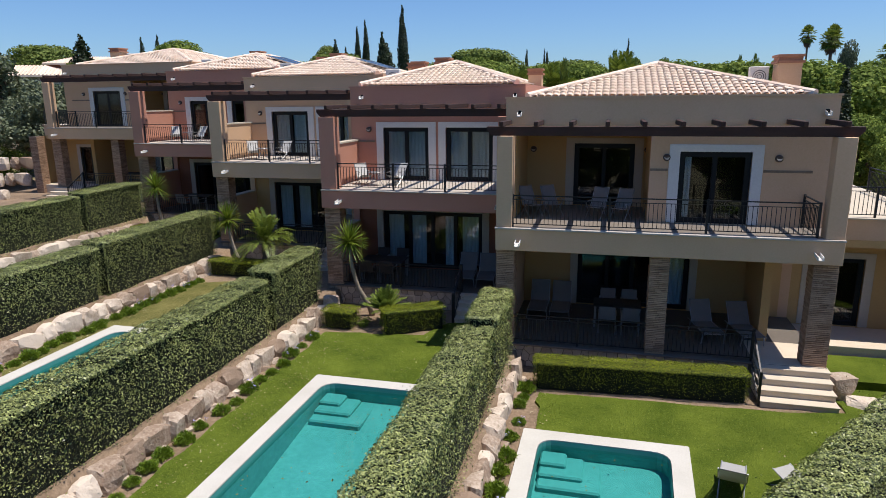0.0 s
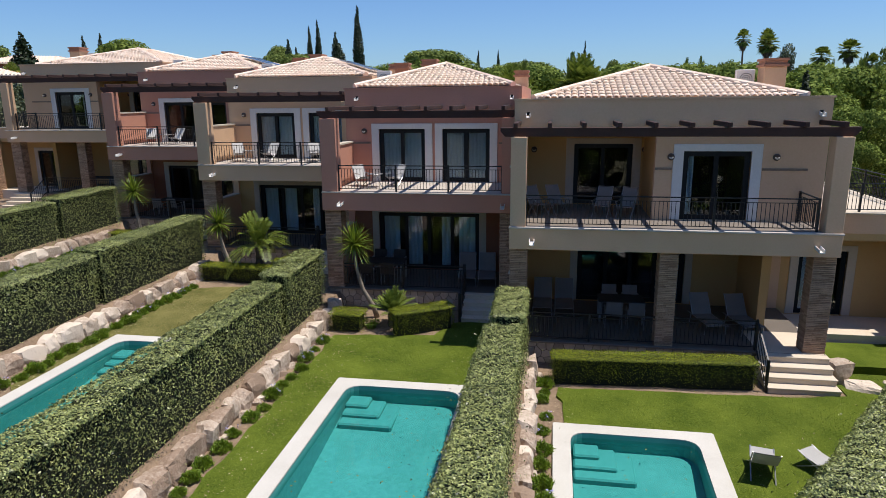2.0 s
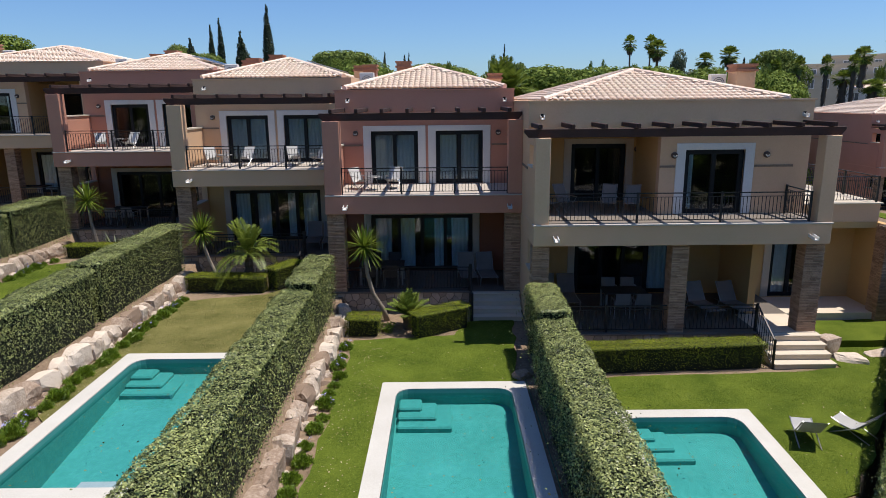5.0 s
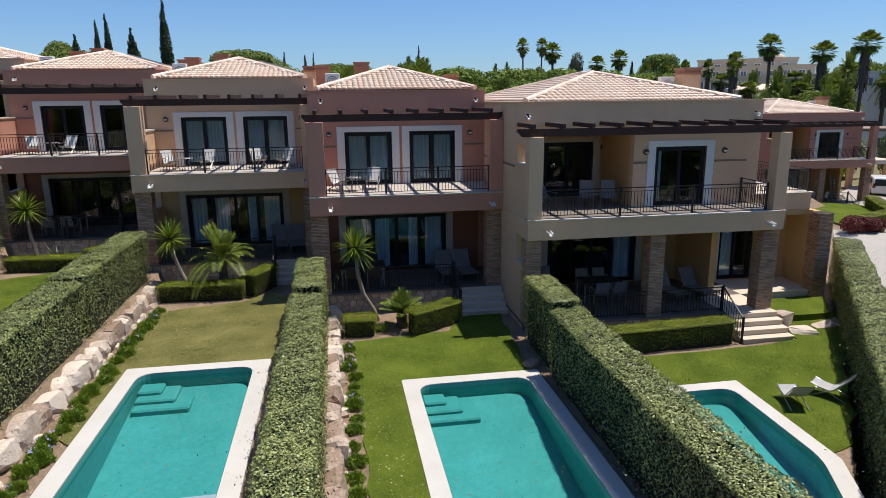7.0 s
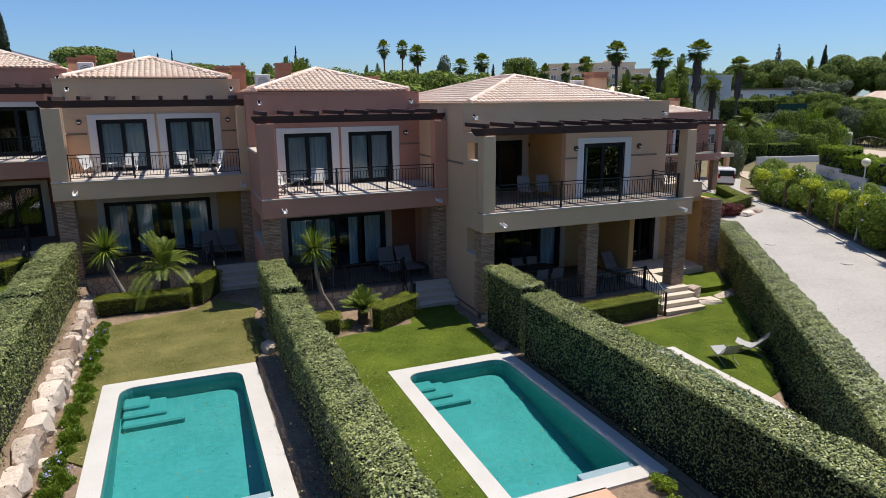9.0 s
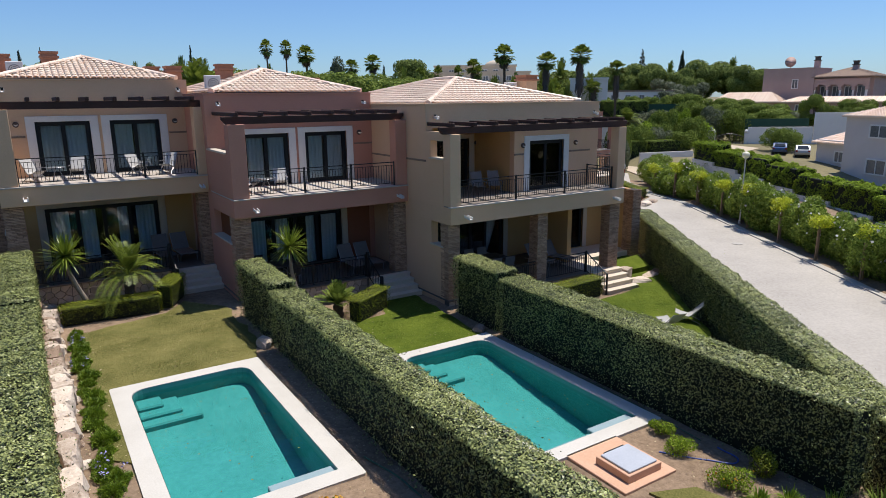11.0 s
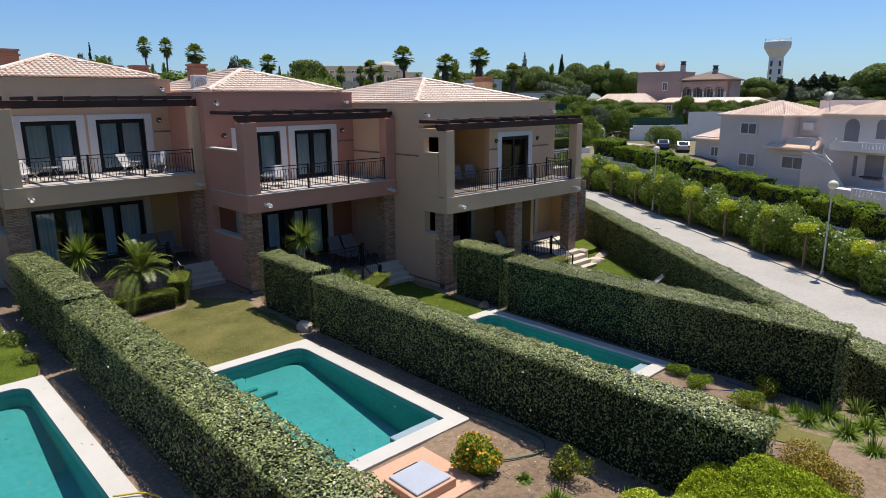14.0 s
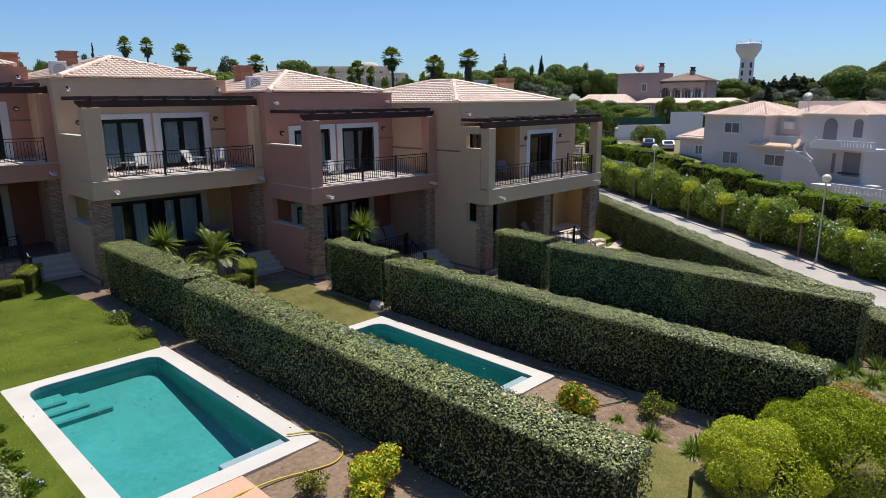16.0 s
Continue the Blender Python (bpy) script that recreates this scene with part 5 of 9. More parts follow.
def tuft(m, length, n, label, seed, leaf=TUFT_LEAF, width=0.025, lift=(25, 85), droop=0.55, group="tufts along the stones", category="grass tuft"):
    rng = np.random.default_rng(seed)
    root = thing("plant_tuft", m, label, category, group)
    V, F = blade_arrays(rng, n, length, width, lift, droop, length * 0.25)
    V[:, 2] = np.maximum(V[:, 2], 0.0)
    tagged(part("foliage", np_mesh("blades", V, F, leaf), leaf, root), kind="stuff")
    return root


def mound(m, radius, n, label, seed, petals=0):
    """A low round mound of fine upright blades, here and there a small blue flower head."""
    rng = np.random.default_rng(seed)
    root = thing("plant_tuft", m, label, "grass tuft", "tufts along the stones")
    D = rng.normal(0, 1, (n, 3))
    D[:, 2] = np.abs(D[:, 2]) + 0.05
    D /= np.linalg.norm(D, axis=1, keepdims=True)
    R = rng.uniform(0.35, 1.0, (n, 1)) ** 0.5 * (1 + 0.22 * np.sin(D[:, :1] * 5 + seed) * np.cos(D[:, 1:2] * 4))
    P = D * R * np.array([radius, radius, radius * 0.8])
    P[:, 2] += 0.02
    side = np.cross(D, rng.normal(0, 1, (n, 3)))
    tagged(part("foliage", leaf_mesh("blades", P, side, 0.10, TUFT_LEAF, rng, 0.16, 0.3, -1.2), TUFT_LEAF, root), kind="stuff")
    if petals:
        P = rng.normal(0, radius * 0.45, (petals, 3))
        P[:, 2] = radius * rng.uniform(0.8, 1.15, petals)
        P = np.repeat(P, 8, 0) + rng.normal(0, 0.028, (petals * 8, 3))
        tagged(part("blossom", leaf_mesh("flowers", P, np.tile(np.array([0, 0, 1.0]), (len(P), 1)), 0.034, PETAL_BLUE, rng, 0.8, 0.9), PETAL_BLUE, root), kind="stuff")
    return root


def yucca(m, trunk, head, seed, label):
    """A bare bent trunk with a round head of sword leaves. trunk: list of points."""
    rng = np.random.default_rng(seed)
    root = thing("yucca", m, label, "yucca", "yuccas by the terraces")
    k = len(trunk)
    part("trunk", G().tube(trunk, [0.10 - 0.045 * i / (k - 1) for i in range(k)], 8), BARK_PALE, root, "slim pale bent trunk", smooth=True)
    V, F = blade_arrays(rng, 210, head, 0.05, (-50, 88), 0.12, 0.06, 4)
    V += np.array(trunk[-1])
    tagged(part("leaf_head", np_mesh("leaf_head", V, F, YUCCA_LEAF), YUCCA_LEAF, root, "bright green sword leaves"), kind="stuff")
    return root


def feather_palm(m, trunk_h, trunk_r, frond, n, seed, label, lift=(-15, 80), droop=0.62, leaf=PALM_LEAF, leaflets=26, leaf_len=0.34, leaf_w=0.035, name="date_palm", category="palm tree", group="", vee=0.5):
    rng = np.random.default_rng(seed)
    root = thing(name, m, label, category, group)
    prof = []
    steps = max(4, int(trunk_h / 0.12))
    for i in range(steps + 1):
        z = trunk_h * i / steps
        prof.append((trunk_r * (1.12 if i % 2 else 0.95) * (1.15 - 0.15 * i / steps), z))
    part("trunk", G().lathe(prof, n=10), BARK_DARK, root, "stout scaly trunk")
    V, F = frond_arrays(rng, n, frond, lift, droop, leaflets, leaf_len, leaf_w, trunk_h, vee)
    tagged(part("fronds", np_mesh("fronds", V, F, leaf), leaf, root, "arching feather fronds"), kind="stuff")
    return root


def fan_palm(m, height, seed, label, skirt=5.0, group="tall fan palms"):
    """A tall slim palm with a shaggy skirt of dead leaves and a round fan crown."""
    rng = np.random.default_rng(seed)
    root = thing("fan_palm", m, label, "palm tree", group)
    lean = rng.uniform(-0.04, 0.04)
    path = [(lean * z, 0, z) for z in np.linspace(0, height, 9)]
    part("trunk", G().tube(path, [0.36, 0.30, 0.27, 0.25, 0.24, 0.23, 0.22, 0.21, 0.2], 9), BARK_DARK, root, "slim grey-brown trunk", smooth=True)
    V, F = blade_arrays(rng, 420, 1.3, 0.26, (-88, -66), 0.1, 0.5, 2)
    V[:, 2] += height - 0.3 - (rng.uniform(0, 1, 420) ** 1.3 * skirt).repeat(6)
    V[:, 0] += lean * height
    tagged(part("skirt", np_mesh("skirt", V, F, DRY_FROND), DRY_FROND, root, "skirt of dead brown leaves"), kind="stuff")
    # fan leaves: each a stalk end with a pleated half disc of blades
    Vs, Fs, o = [], [], 0
    for i in range(78):
        az, el = i * 2.4, math.radians(rng.uniform(-48, 84))
        d = np.array([math.cos(az) * math.cos(el), math.sin(az) * math.cos(el), math.sin(el)])
        side = np.array([-math.sin(az), math.cos(az), 0.0])
        up = np.cross(d, side)
        c = d * rng.uniform(0.8, 1.35)
        for k in range(9):
            a = math.radians(-80 + 20 * k)
            q = d * math.cos(a) + side * math.sin(a)
            e = c + q * rng.uniform(0.75, 0.95)
            e[2] -= 0.16
            w = np.cross(q, up) * 0.085
            m = c + q * 0.45
            Vs.append(np.array([c, m + w, e, m - w]))
            Fs.append(np.arange(4) + o)
            o += 4
        t = side * 0.03
        Vs.append(np.array([-t, t, c + t, c - t]))
        Fs.append(np.arange(4) + o)
        o += 4
    V, F = np.concatenate(Vs), np.stack(Fs)
    V[:, 2] += height
    V[:, 0] += lean * height
    tagged(part("crown", np_mesh("crown", V, F, PALM_LEAF), PALM_LEAF, root, "round crown of fan leaves"), kind="stuff")
    return root


def tree(m, kind, height, radius, n, size, leaf, seed, label, category="tree", group="", name="tree"):
    """kind: umbrella, cypress, round, conifer."""
    rng = np.random.default_rng(seed)
    root = thing(name, m, label, category, group)
    g = G()
    blobs = []
    if kind == "umbrella":
        g.tube([(0, 0, 0), (0.2, 0.1, height * 0.35), (0.1, 0, height * 0.65)], [0.4, 0.3, 0.22], 8)
        for i in range(14):
            a = i * 0.7 + rng.uniform(0, 0.4)
            r = radius * rng.uniform(0.35, 0.78)
            z = height * rng.uniform(0.55, 0.84)
            g.tube([(0.1, 0, height * 0.55), (r * 0.5 * math.cos(a), r * 0.5 * math.sin(a), height * 0.68), (r * math.cos(a), r * math.sin(a), z)], [0.16, 0.1, 0.04], 6)
            s = radius * rng.uniform(0.28, 0.42)
            blobs.append((r * math.cos(a), r * math.sin(a), z, s, s, s * 0.75))
        for i in range(5):
            a = i * 1.3
            s = radius * rng.uniform(0.3, 0.45)
            blobs.append((radius * 0.25 * math.cos(a), radius * 0.25 * math.sin(a), height * 0.9, s, s, s * 0.5))
    elif kind == "cypress":
        g.tube([(0, 0, 0), (0, 0, height * 0.9)], [0.25, 0.04], 7)
        k = 14
        for i in range(k):
            t = (i + 0.5) / k
            r = radius * (min(1, 0.55 + t * 1.6) if t < 0.3 else (1 - ((t - 0.3) / 0.72) ** 1.7)) * rng.uniform(0.85, 1.1) + 0.08
            blobs.append((rng.uniform(-0.1, 0.1), rng.uniform(-0.1, 0.1), height * (0.05 + 0.93 * t), r, r, height / k * 1.3))
    elif kind == "conifer":
        g.tube([(0, 0, 0), (0, 0, height * 0.97)], [0.3, 0.03], 7)
        k = 14
        for i in range(k):
            t = i / (k - 1)
            rr = radius * (1 - t) ** 0.8 * (1.0 if i % 2 else 0.82) + 0.25
            for j in range(6):
                a = j * 1.047 + i * 0.5
                z = height * (0.15 + 0.8 * t)
                g.tube([(0, 0, z), (rr * 0.9 * math.cos(a), rr * 0.9 * math.sin(a), z + 0.1 * rr)], [0.05, 0.015], 4)
                blobs.append((rr * 0.55 * math.cos(a), rr * 0.55 * math.sin(a), z + 0.05 * rr, rr * 0.46, rr * 0.46, 0.55 + 0.16 * rr))
    else:
        g.tube([(0, 0, 0), (0.1, 0, height * 0.3), (0, 0.1, height * 0.5)], [0.3, 0.24, 0.15], 8)
        for i in range(11):
            a = i * 2.4 + rng.uniform(0, 0.5)
            r = radius * rng.uniform(0.2, 0.66)
            z = height * rng.uniform(0.42, 0.86)
            g.tube([(0, 0, height * 0.32), (r * 0.6 * math.cos(a), r * 0.6 * math.sin(a), z * 0.85), (r * math.cos(a), r * math.sin(a), z)], [0.12, 0.07, 0.03], 5)
            s = radius * rng.uniform(0.3, 0.48)
            blobs.append((r * math.cos(a), r * math.sin(a), z, s, s, s * 0.8))
    part("trunk", g, BARK_DARK, root, smooth=True)
    P, N = crown_points(rng, blobs, n, 0.6)
    tagged(part("crown", leaf_mesh("crown", P, N, size, leaf, rng, 0.6, 0.45), leaf, root), kind="stuff")
    return root


# ---- retaining stones and planting along the hedges ----
def boulder_mesh(seed, lx, ly, lz):
    """A rough quarried block."""
    rng = np.random.default_rng(seed)
    bm = bmesh.new()
    bmesh.ops.create_cube(bm, size=1.0)
    bmesh.ops.subdivide_edges(bm, edges=bm.edges[:], cuts=3, use_grid_fill=True)
    cut = [(Vector(rng.normal(0, 1, 3)).normalized(), rng.uniform(0.44, 0.56)) for _ in range(7)]
    for v in bm.verts:
        c = v.co.copy()
        l = max(abs(c.x), abs(c.y), abs(c.z))
        v.co = c.lerp(c.normalized() * 0.6, 0.34) if l > 0 else c
        # broken faces: whatever stands out past a random plane is knocked off
        for d, r in cut:
            over = v.co.dot(d) - r
            if over > 0:
                v.co -= d * over
        v.co += Vector(rng.normal(0, 0.016, 3))
        v.co = Vector((v.co.x * lx, v.co.y * ly, v.co.z * lz))
    me = bpy.data.meshes.new("stone")
    bm.to_mesh(me)
    bm.free()
    me.materials.append(ROCK)
    return me


STONE_SIZES = ((0.46, 0.62, 0.56), (0.44, 0.80, 0.58), (0.48, 0.50, 0.54), (0.42, 0.92, 0.54), (0.5, 0.70, 0.62), (0.44, 0.56, 0.5))
STONES = [boulder_mesh(100 + i, *s) for i, s in enumerate(STONE_SIZES)]


def stone_row(x, y0, y1, base, top, label, seed):
    rng = random.Random(seed)
    root = thing("retaining_wall", pose(x, y0, base), label, "stone wall", "garden retaining walls")
    y = 0.0
    L = y1 - y0
    while y < L:
        i = rng.randrange(len(STONES))
        ly = STONE_SIZES[i][1] * 0.93
        ob = part("stone", STONES[i], ROCK, root)
        s = (top - base) / 0.52 * rng.uniform(0.85, 1.12)
        ob.matrix_basis = Matrix.LocRotScale((rng.uniform(-0.05, 0.05), y + ly / 2, 0.24 * s), Euler((rng.uniform(-0.12, 0.12), rng.uniform(-0.15, 0.15), rng.uniform(-0.12, 0.12) + (math.pi if rng.random() < 0.5 else 0))), (rng.uniform(0.9, 1.15), rng.uniform(0.95, 1.08), s))
        if rng.random() < 0.85:
            j = rng.randrange(len(STONES))
            ob = part("stone", STONES[j], ROCK, root)
            ob.matrix_basis = Matrix.LocRotScale((0.2 + rng.uniform(-0.03, 0.05), y + rng.uniform(0.2, 0.8), 0.06), Euler((0.1, 0.2, rng.uniform(0, 6))), (0.6, 0.5, 0.45))
        y += ly
    return root


STONE_LABEL = "row of rough pale limestone blocks below the hedge"
stone_row(-2.42, 4.6, 17.6, LEVEL[1] - 0.08, LEVEL[1] + 0.52, STONE_LABEL, 3)
stone_row(-9.5, 4.2, 20.2, LEVEL[2] - 0.08, LEVEL[2] + 0.55, STONE_LABEL, 4)
stone_row(-16.05, 5.5, 23.4, LEVEL[3] - 0.08, LEVEL[3] + 0.52, STONE_LABEL, 5)
stone_row(-22.95, 9.5, 27.4, LEVEL[4] - 0.08, LEVEL[4] + 0.55, STONE_LABEL, 6)


def loose_rock(x, y, z, s, rz, seed):
    me = boulder_mesh(seed, *s)
    ob = new("rock", me)
    ob.matrix_world = pose(x, y, z + s[2] * 0.36, 0, 0, rz)
    tagged(ob, "large pale limestone rock on the ground", "rock", "loose rocks")


loose_rock(6.32, 18.35, LEVEL[1], (0.66, 0.55, 0.78), 20, 201)
loose_rock(6.85, 17.95, LEVEL[1] - 0.08, (0.7, 0.95, 0.34), 70, 202)
loose_rock(8.1, 18.35, LEVEL[1] - 0.1, (1.1, 0.5, 0.28), 10, 203)
loose_rock(9.0, 18.7, LEVEL[1] - 0.1, (0.9, 0.5, 0.26), 15, 204)
loose_rock(-9.42, 20.35, LEVEL[2], (0.5, 0.6, 0.85), 20, 205)
loose_rock(-15.95, 23.6, LEVEL[3], (0.55, 0.6, 0.6), 60, 206)
loose_rock(-3.75, 15.75, LEVEL[2] - 0.05, (0.55, 0.4, 0.3), 40, 207)
loose_rock(-10.72, 17.0, LEVEL[3] - 0.05, (0.3, 0.5, 0.4), 20, 208)

rt = random.Random(8)
TUFT_LABEL = "small bright green grassy tuft at the foot of the stones"
protos = [mound(pose(-1.98, 16.3, LEVEL[1]), 0.17, 800, TUFT_LABEL, 31), mound(pose(-8.95, 17.9, LEVEL[2]), 0.16, 760, TUFT_LABEL, 32), mound(pose(-15.4, 20.8, LEVEL[3]), 0.18, 900, TUFT_LABEL, 33, petals=2)]
for x, y0, y1, level, step in ((-2.0, 7.5, 16.9, LEVEL[1], 0.78), (-8.98, 8.5, 18.4, LEVEL[2], 0.62), (-15.42, 7.5, 21.4, LEVEL[3], 0.42), (-22.4, 12.5, 25.5, LEVEL[4], 0.6)):
    y = y0
    while y < y1:
        s = rt.uniform(0.95, 1.6)
        copy_thing(protos[rt.randrange(3)], Matrix.LocRotScale((x + rt.uniform(-0.1, 0.1), y, level + 0.01), Euler((0, 0, rt.uniform(0, 6))), (s, s, s * rt.uniform(0.8, 1.1))))
        y += step * rt.uniform(0.75, 1.3)


# ---- low box hedges before the terraces ----
def box_hedge(a, b, width, base, top, label, seed):
    d = Vector((b[0] - a[0], b[1] - a[1]))
    root = thing("box_hedge", pose(a[0], a[1], base, 0, 0, math.degrees(math.atan2(d.y, d.x))), label, "hedge", "low box hedges")
    lm, cm = hedge_box(d.length, width, top - base, seed, leaf=0.032, density=1500, leaves=BOX_LEAF, rough=0.022, round_r=0.1)
    part("core", cm, HEDGE_SHADE_CORE, root)
    tagged(part("leaves", lm, BOX_LEAF, root), kind="stuff")


BOX = "low clipped yellow-green box hedge before the terrace"
box_hedge((-1.85, 17.25), (3.9, 17.6), 0.75, LEVEL[1], 0.62, BOX, 51)
box_hedge((-9.2, 19.35), (-8.0, 19.3), 0.8, LEVEL[2], 0.92, "small square clipped box hedge by the yucca", 52)
box_hedge((-7.0, 18.85), (-5.15, 20.0), 0.7, LEVEL[2], 1.12, BOX, 53)
box_hedge((-15.75, 22.7), (-12.6, 22.45), 0.75, LEVEL[3], 1.48, BOX, 54)
box_hedge((-12.55, 22.5), (-11.75, 24.0), 0.7, LEVEL[3], 1.72, BOX, 55)
box_hedge((-22.3, 26.2), (-19.2, 26.0), 0.75, LEVEL[4], 1.95, BOX, 56)
box_hedge((-19.2, 26.05), (-18.5, 27.4), 0.7, LEVEL[4], 2.15, BOX, 57)

# specimen plants
yucca(pose(-7.95, 20.6, LEVEL[2]), [(0, 0, 0), (-0.12, -0.05, 0.45), (-0.45, -0.12, 1.05), (-0.62, -0.2, 1.8), (-0.68, -0.25, 2.75)], 0.8, 61, "yucca with a bent pale trunk by the pink villa")
yucca(pose(-14.6, 23.3, LEVEL[3]), [(0, 0, 0), (-0.25, -0.05, 0.5), (-0.5, 0.0, 1.1), (-0.66, 0.1, 1.6), (-0.7, 0.1, 2.15)], 0.8, 62, "yucca with a leaning trunk beside the date palm")
yucca(pose(-21.6, 27.4, LEVEL[4]), [(0, 0, 0), (-0.05, 0, 0.6), (-0.15, 0, 1.3), (-0.2, 0, 2.3)], 0.85, 63, "yucca with a straight slim trunk")
feather_palm(pose(-13.5, 23.2, LEVEL[3]), 1.25, 0.15, 1.75, 34, 64, "young date palm with arching fronds before the beige villa", (10, 80), 0.85, leaflets=44, leaf_len=0.25, leaf_w=0.019, vee=0.25)
feather_palm(pose(-7.15, 19.75, LEVEL[2]), 0.5, 0.17, 0.85, 46, 65, "dark cycad with stiff arching fronds", lift=(12, 86), droop=0.12, leaf=BROAD_LEAF, leaflets=30, leaf_len=0.17, leaf_w=0.02, name="cycad", category="cycad")
tuft(pose(-20.7, 27.3, LEVEL[4]), 1.0, 70, "grey-green agave with spreading leaves", 66, OLIVE_LEAF, 0.09, (10, 75), 0.35, group="", category="agave")
tuft(pose(-26.2, 26.0, LEVEL[5]), 0.9, 90, "bright green spiky yucca clump", 67, YUCCA_LEAF, 0.06, (5, 85), 0.15, group="", category="yucca")
tuft(pose(-27.3, 26.6, LEVEL[5]), 0.9, 90, "bright green spiky yucca clump", 68, YUCCA_LEAF, 0.06, (5, 85), 0.15, group="", category="yucca")
shrub(pose(-7.9, 19.5, LEVEL[2]), 0.35, 0.35, TUFT_LEAF, 500, 0.06, "small green flowering shrub in the bed", seed=69)
shrub(pose(-17.9, 20.5, LEVEL[4]), 0.6, 0.4, BROAD_LEAF, 700, 0.07, "low dark shrub in hedge shade", seed=70, petals=PETAL_WHITE, petal_n=12)
shrub(pose(-17.9, 18.6, LEVEL[4]), 0.4, 0.35, BROAD_LEAF, 500, 0.06, "low dark shrub in hedge shade", seed=71)
shrub(pose(-22.0, 8.8, LEVEL[4]), 0.9, 0.5, OLIVE_LEAF, 1600, 0.08, "greyish shrub with small blue flowers", seed=72, petals=PETAL_BLUE, petal_n=60)

# beds at the near ends of the pools
shrub(pose(-12.5, 7.75, LEVEL[3]), 0.66, 0.8, FRESH_LEAF, 4200, 0.065, "round bush with yellow-orange flowers", seed=73, petals=PETAL_YELLOW, petal_n=560, petal_size=0.06, group="flowering bushes")
shrub(pose(-18.2, 8.2, LEVEL[4]), 0.6, 0.75, LIME_LEAF, 4200, 0.065, "round bush with yellow flowers", seed=74, petals=PETAL_YELLOW, petal_n=240, petal_size=0.06, group="flowering bushes")
shrub(pose(-19.0, 8.9, LEVEL[4]), 0.35, 0.35, BOX_LEAF, 800, 0.05, "small green bush on bare soil", seed=75)
shrub(pose(-11.5, 6.35, LEVEL[3]), 0.5, 0.55, BOX_LEAF, 1300, 0.055, "small green bush on bare soil", seed=76)
for i, (x, y, s) in enumerate(((-12.3, 5.95, 0.42), (-12.35, 5.0, 0.45), (-11.7, 4.85, 0.6), (-12.1, 6.85, 0.2), (-12.05, 5.05, 0.4))):
    tuft(pose(x, y, LEVEL[3]), s, 130, "clump of strap leaves with pale tips", 77 + i, TUFT_LEAF, 0.022, (15, 84), 0.95, group="strap-leaved clumps")
shrub(pose(-4.25, 7.75, LEVEL[2]), 0.36, 0.34, FRESH_LEAF, 1500, 0.045, "small bright green bush by the pool", seed=84)
shrub(pose(-4.75, 6.95, LEVEL[2]), 0.44, 0.38, FRESH_LEAF, 2000, 0.045, "small bright green bush by the pool", seed=85)
shrub(pose(-4.85, 5.55, LEVEL[2]), 0.45, 0.48, FRESH_LEAF, 2200, 0.045, "small bush with a few orange flowers", seed=86, petals=PETAL_YELLOW, petal_n=26, petal_size=0.05)
shrub(pose(-3.95, 5.4, LEVEL[2]), 0.42, 0.5, BOX_LEAF, 2000, 0.045, "small dark green bush in hedge shade", seed=93)
for i, (x, y, d) in enumerate(((-4.85, 4.9, 0.42), (-4.6, 4.2, 0.5), (-4.0, 3.95, 0.55), (-4.6, 3.35, 0.5), (-3.95, 3.1, 0.55), (-4.35, 4.6, 0.4), (-5.1, 2.7, 0.5))):
    tuft(pose(x, y, LEVEL[2]), d, 190, "clump of arching strap leaves", 87 + i, TUFT_LEAF, 0.022, (10, 86), 1.15, group="strap-leaved clumps")
for i, (x, y, d) in enumerate(((-3.3, 2.7, 0.7), (-3.05, 3.5, 0.6), (-3.7, 2.1, 0.75), (-4.5, 1.7, 0.6))):
    tuft(pose(x, y, LEVEL[2] - 0.1), d, 120, "dark clump of broad strap leaves in hedge shade", 181 + i, BROAD_LEAF, 0.045, (10, 80), 0.8, group="strap-leaved clumps")
shrub(pose(-12.6, 3.6, LEVEL[3] - 0.12), 1.15, 1.35, LIME_LEAF, 60000, 0.045, "lime-green feathery conifer shrub", seed=94, aspect=0.4, shell=0.8)
shrub(pose(-11.1, 2.65, LEVEL[3] - 0.15), 1.5, 1.7, CONIFER_LEAF, 110000, 0.05, "large bright green feathery conifer shrub", seed=95, aspect=0.4, shell=0.8)
shrub(pose(-8.6, 2.9, LEVEL[3] - 0.2), 0.85, 1.1, GOLD_LEAF, 15000, 0.052, "loose rust and yellow shrub beside bare soil", seed=96, aspect=0.42)
shrub(pose(-14.95, 5.3, LEVEL[3] - 0.1), 0.6, 0.6, RUST_LEAF, 3000, 0.06, "rust-coloured thin shrub at the hedge end", seed=97, aspect=0.35)

sheet("lawn", ragged([(-6.4, 6.3), (-6.2, 4.8), (-5.9, 3.4), (-5.1, 3.5), (-5.15, 4.9), (-5.45, 5.9)], seed=10), LEVEL[2] + 0.005, LAWN_DRY, "thin dry grass in the bed below the pool", "lawn")
sheet("lawn", ragged([(-13.7, 6.3), (-12.5, 5.8), (-12.7, 4.7), (-13.5, 3.9), (-15.4, 4.0), (-15.2, 6.2)][::-1], seed=9), LEVEL[3] + 0.005, LAWN_DRY, "thin dry grass at the end of the hedge", "lawn")
_b = thing("garden_post", pose(-13.85, 4.4, LEVEL[3] - 0.1), "short black metal garden post in the grass", "post")
part("post", G().lathe([(0.035, 0), (0.035, 0.55), (0.02, 0.57)], n=8), BLACK_IRON, _b)

# ---- pool equipment ----
TERRACOTTA = surface("terracotta_paving", (0.52, 0.30, 0.19), (0.64, 0.40, 0.27), 0.85, 1.0, 16, 0.15)
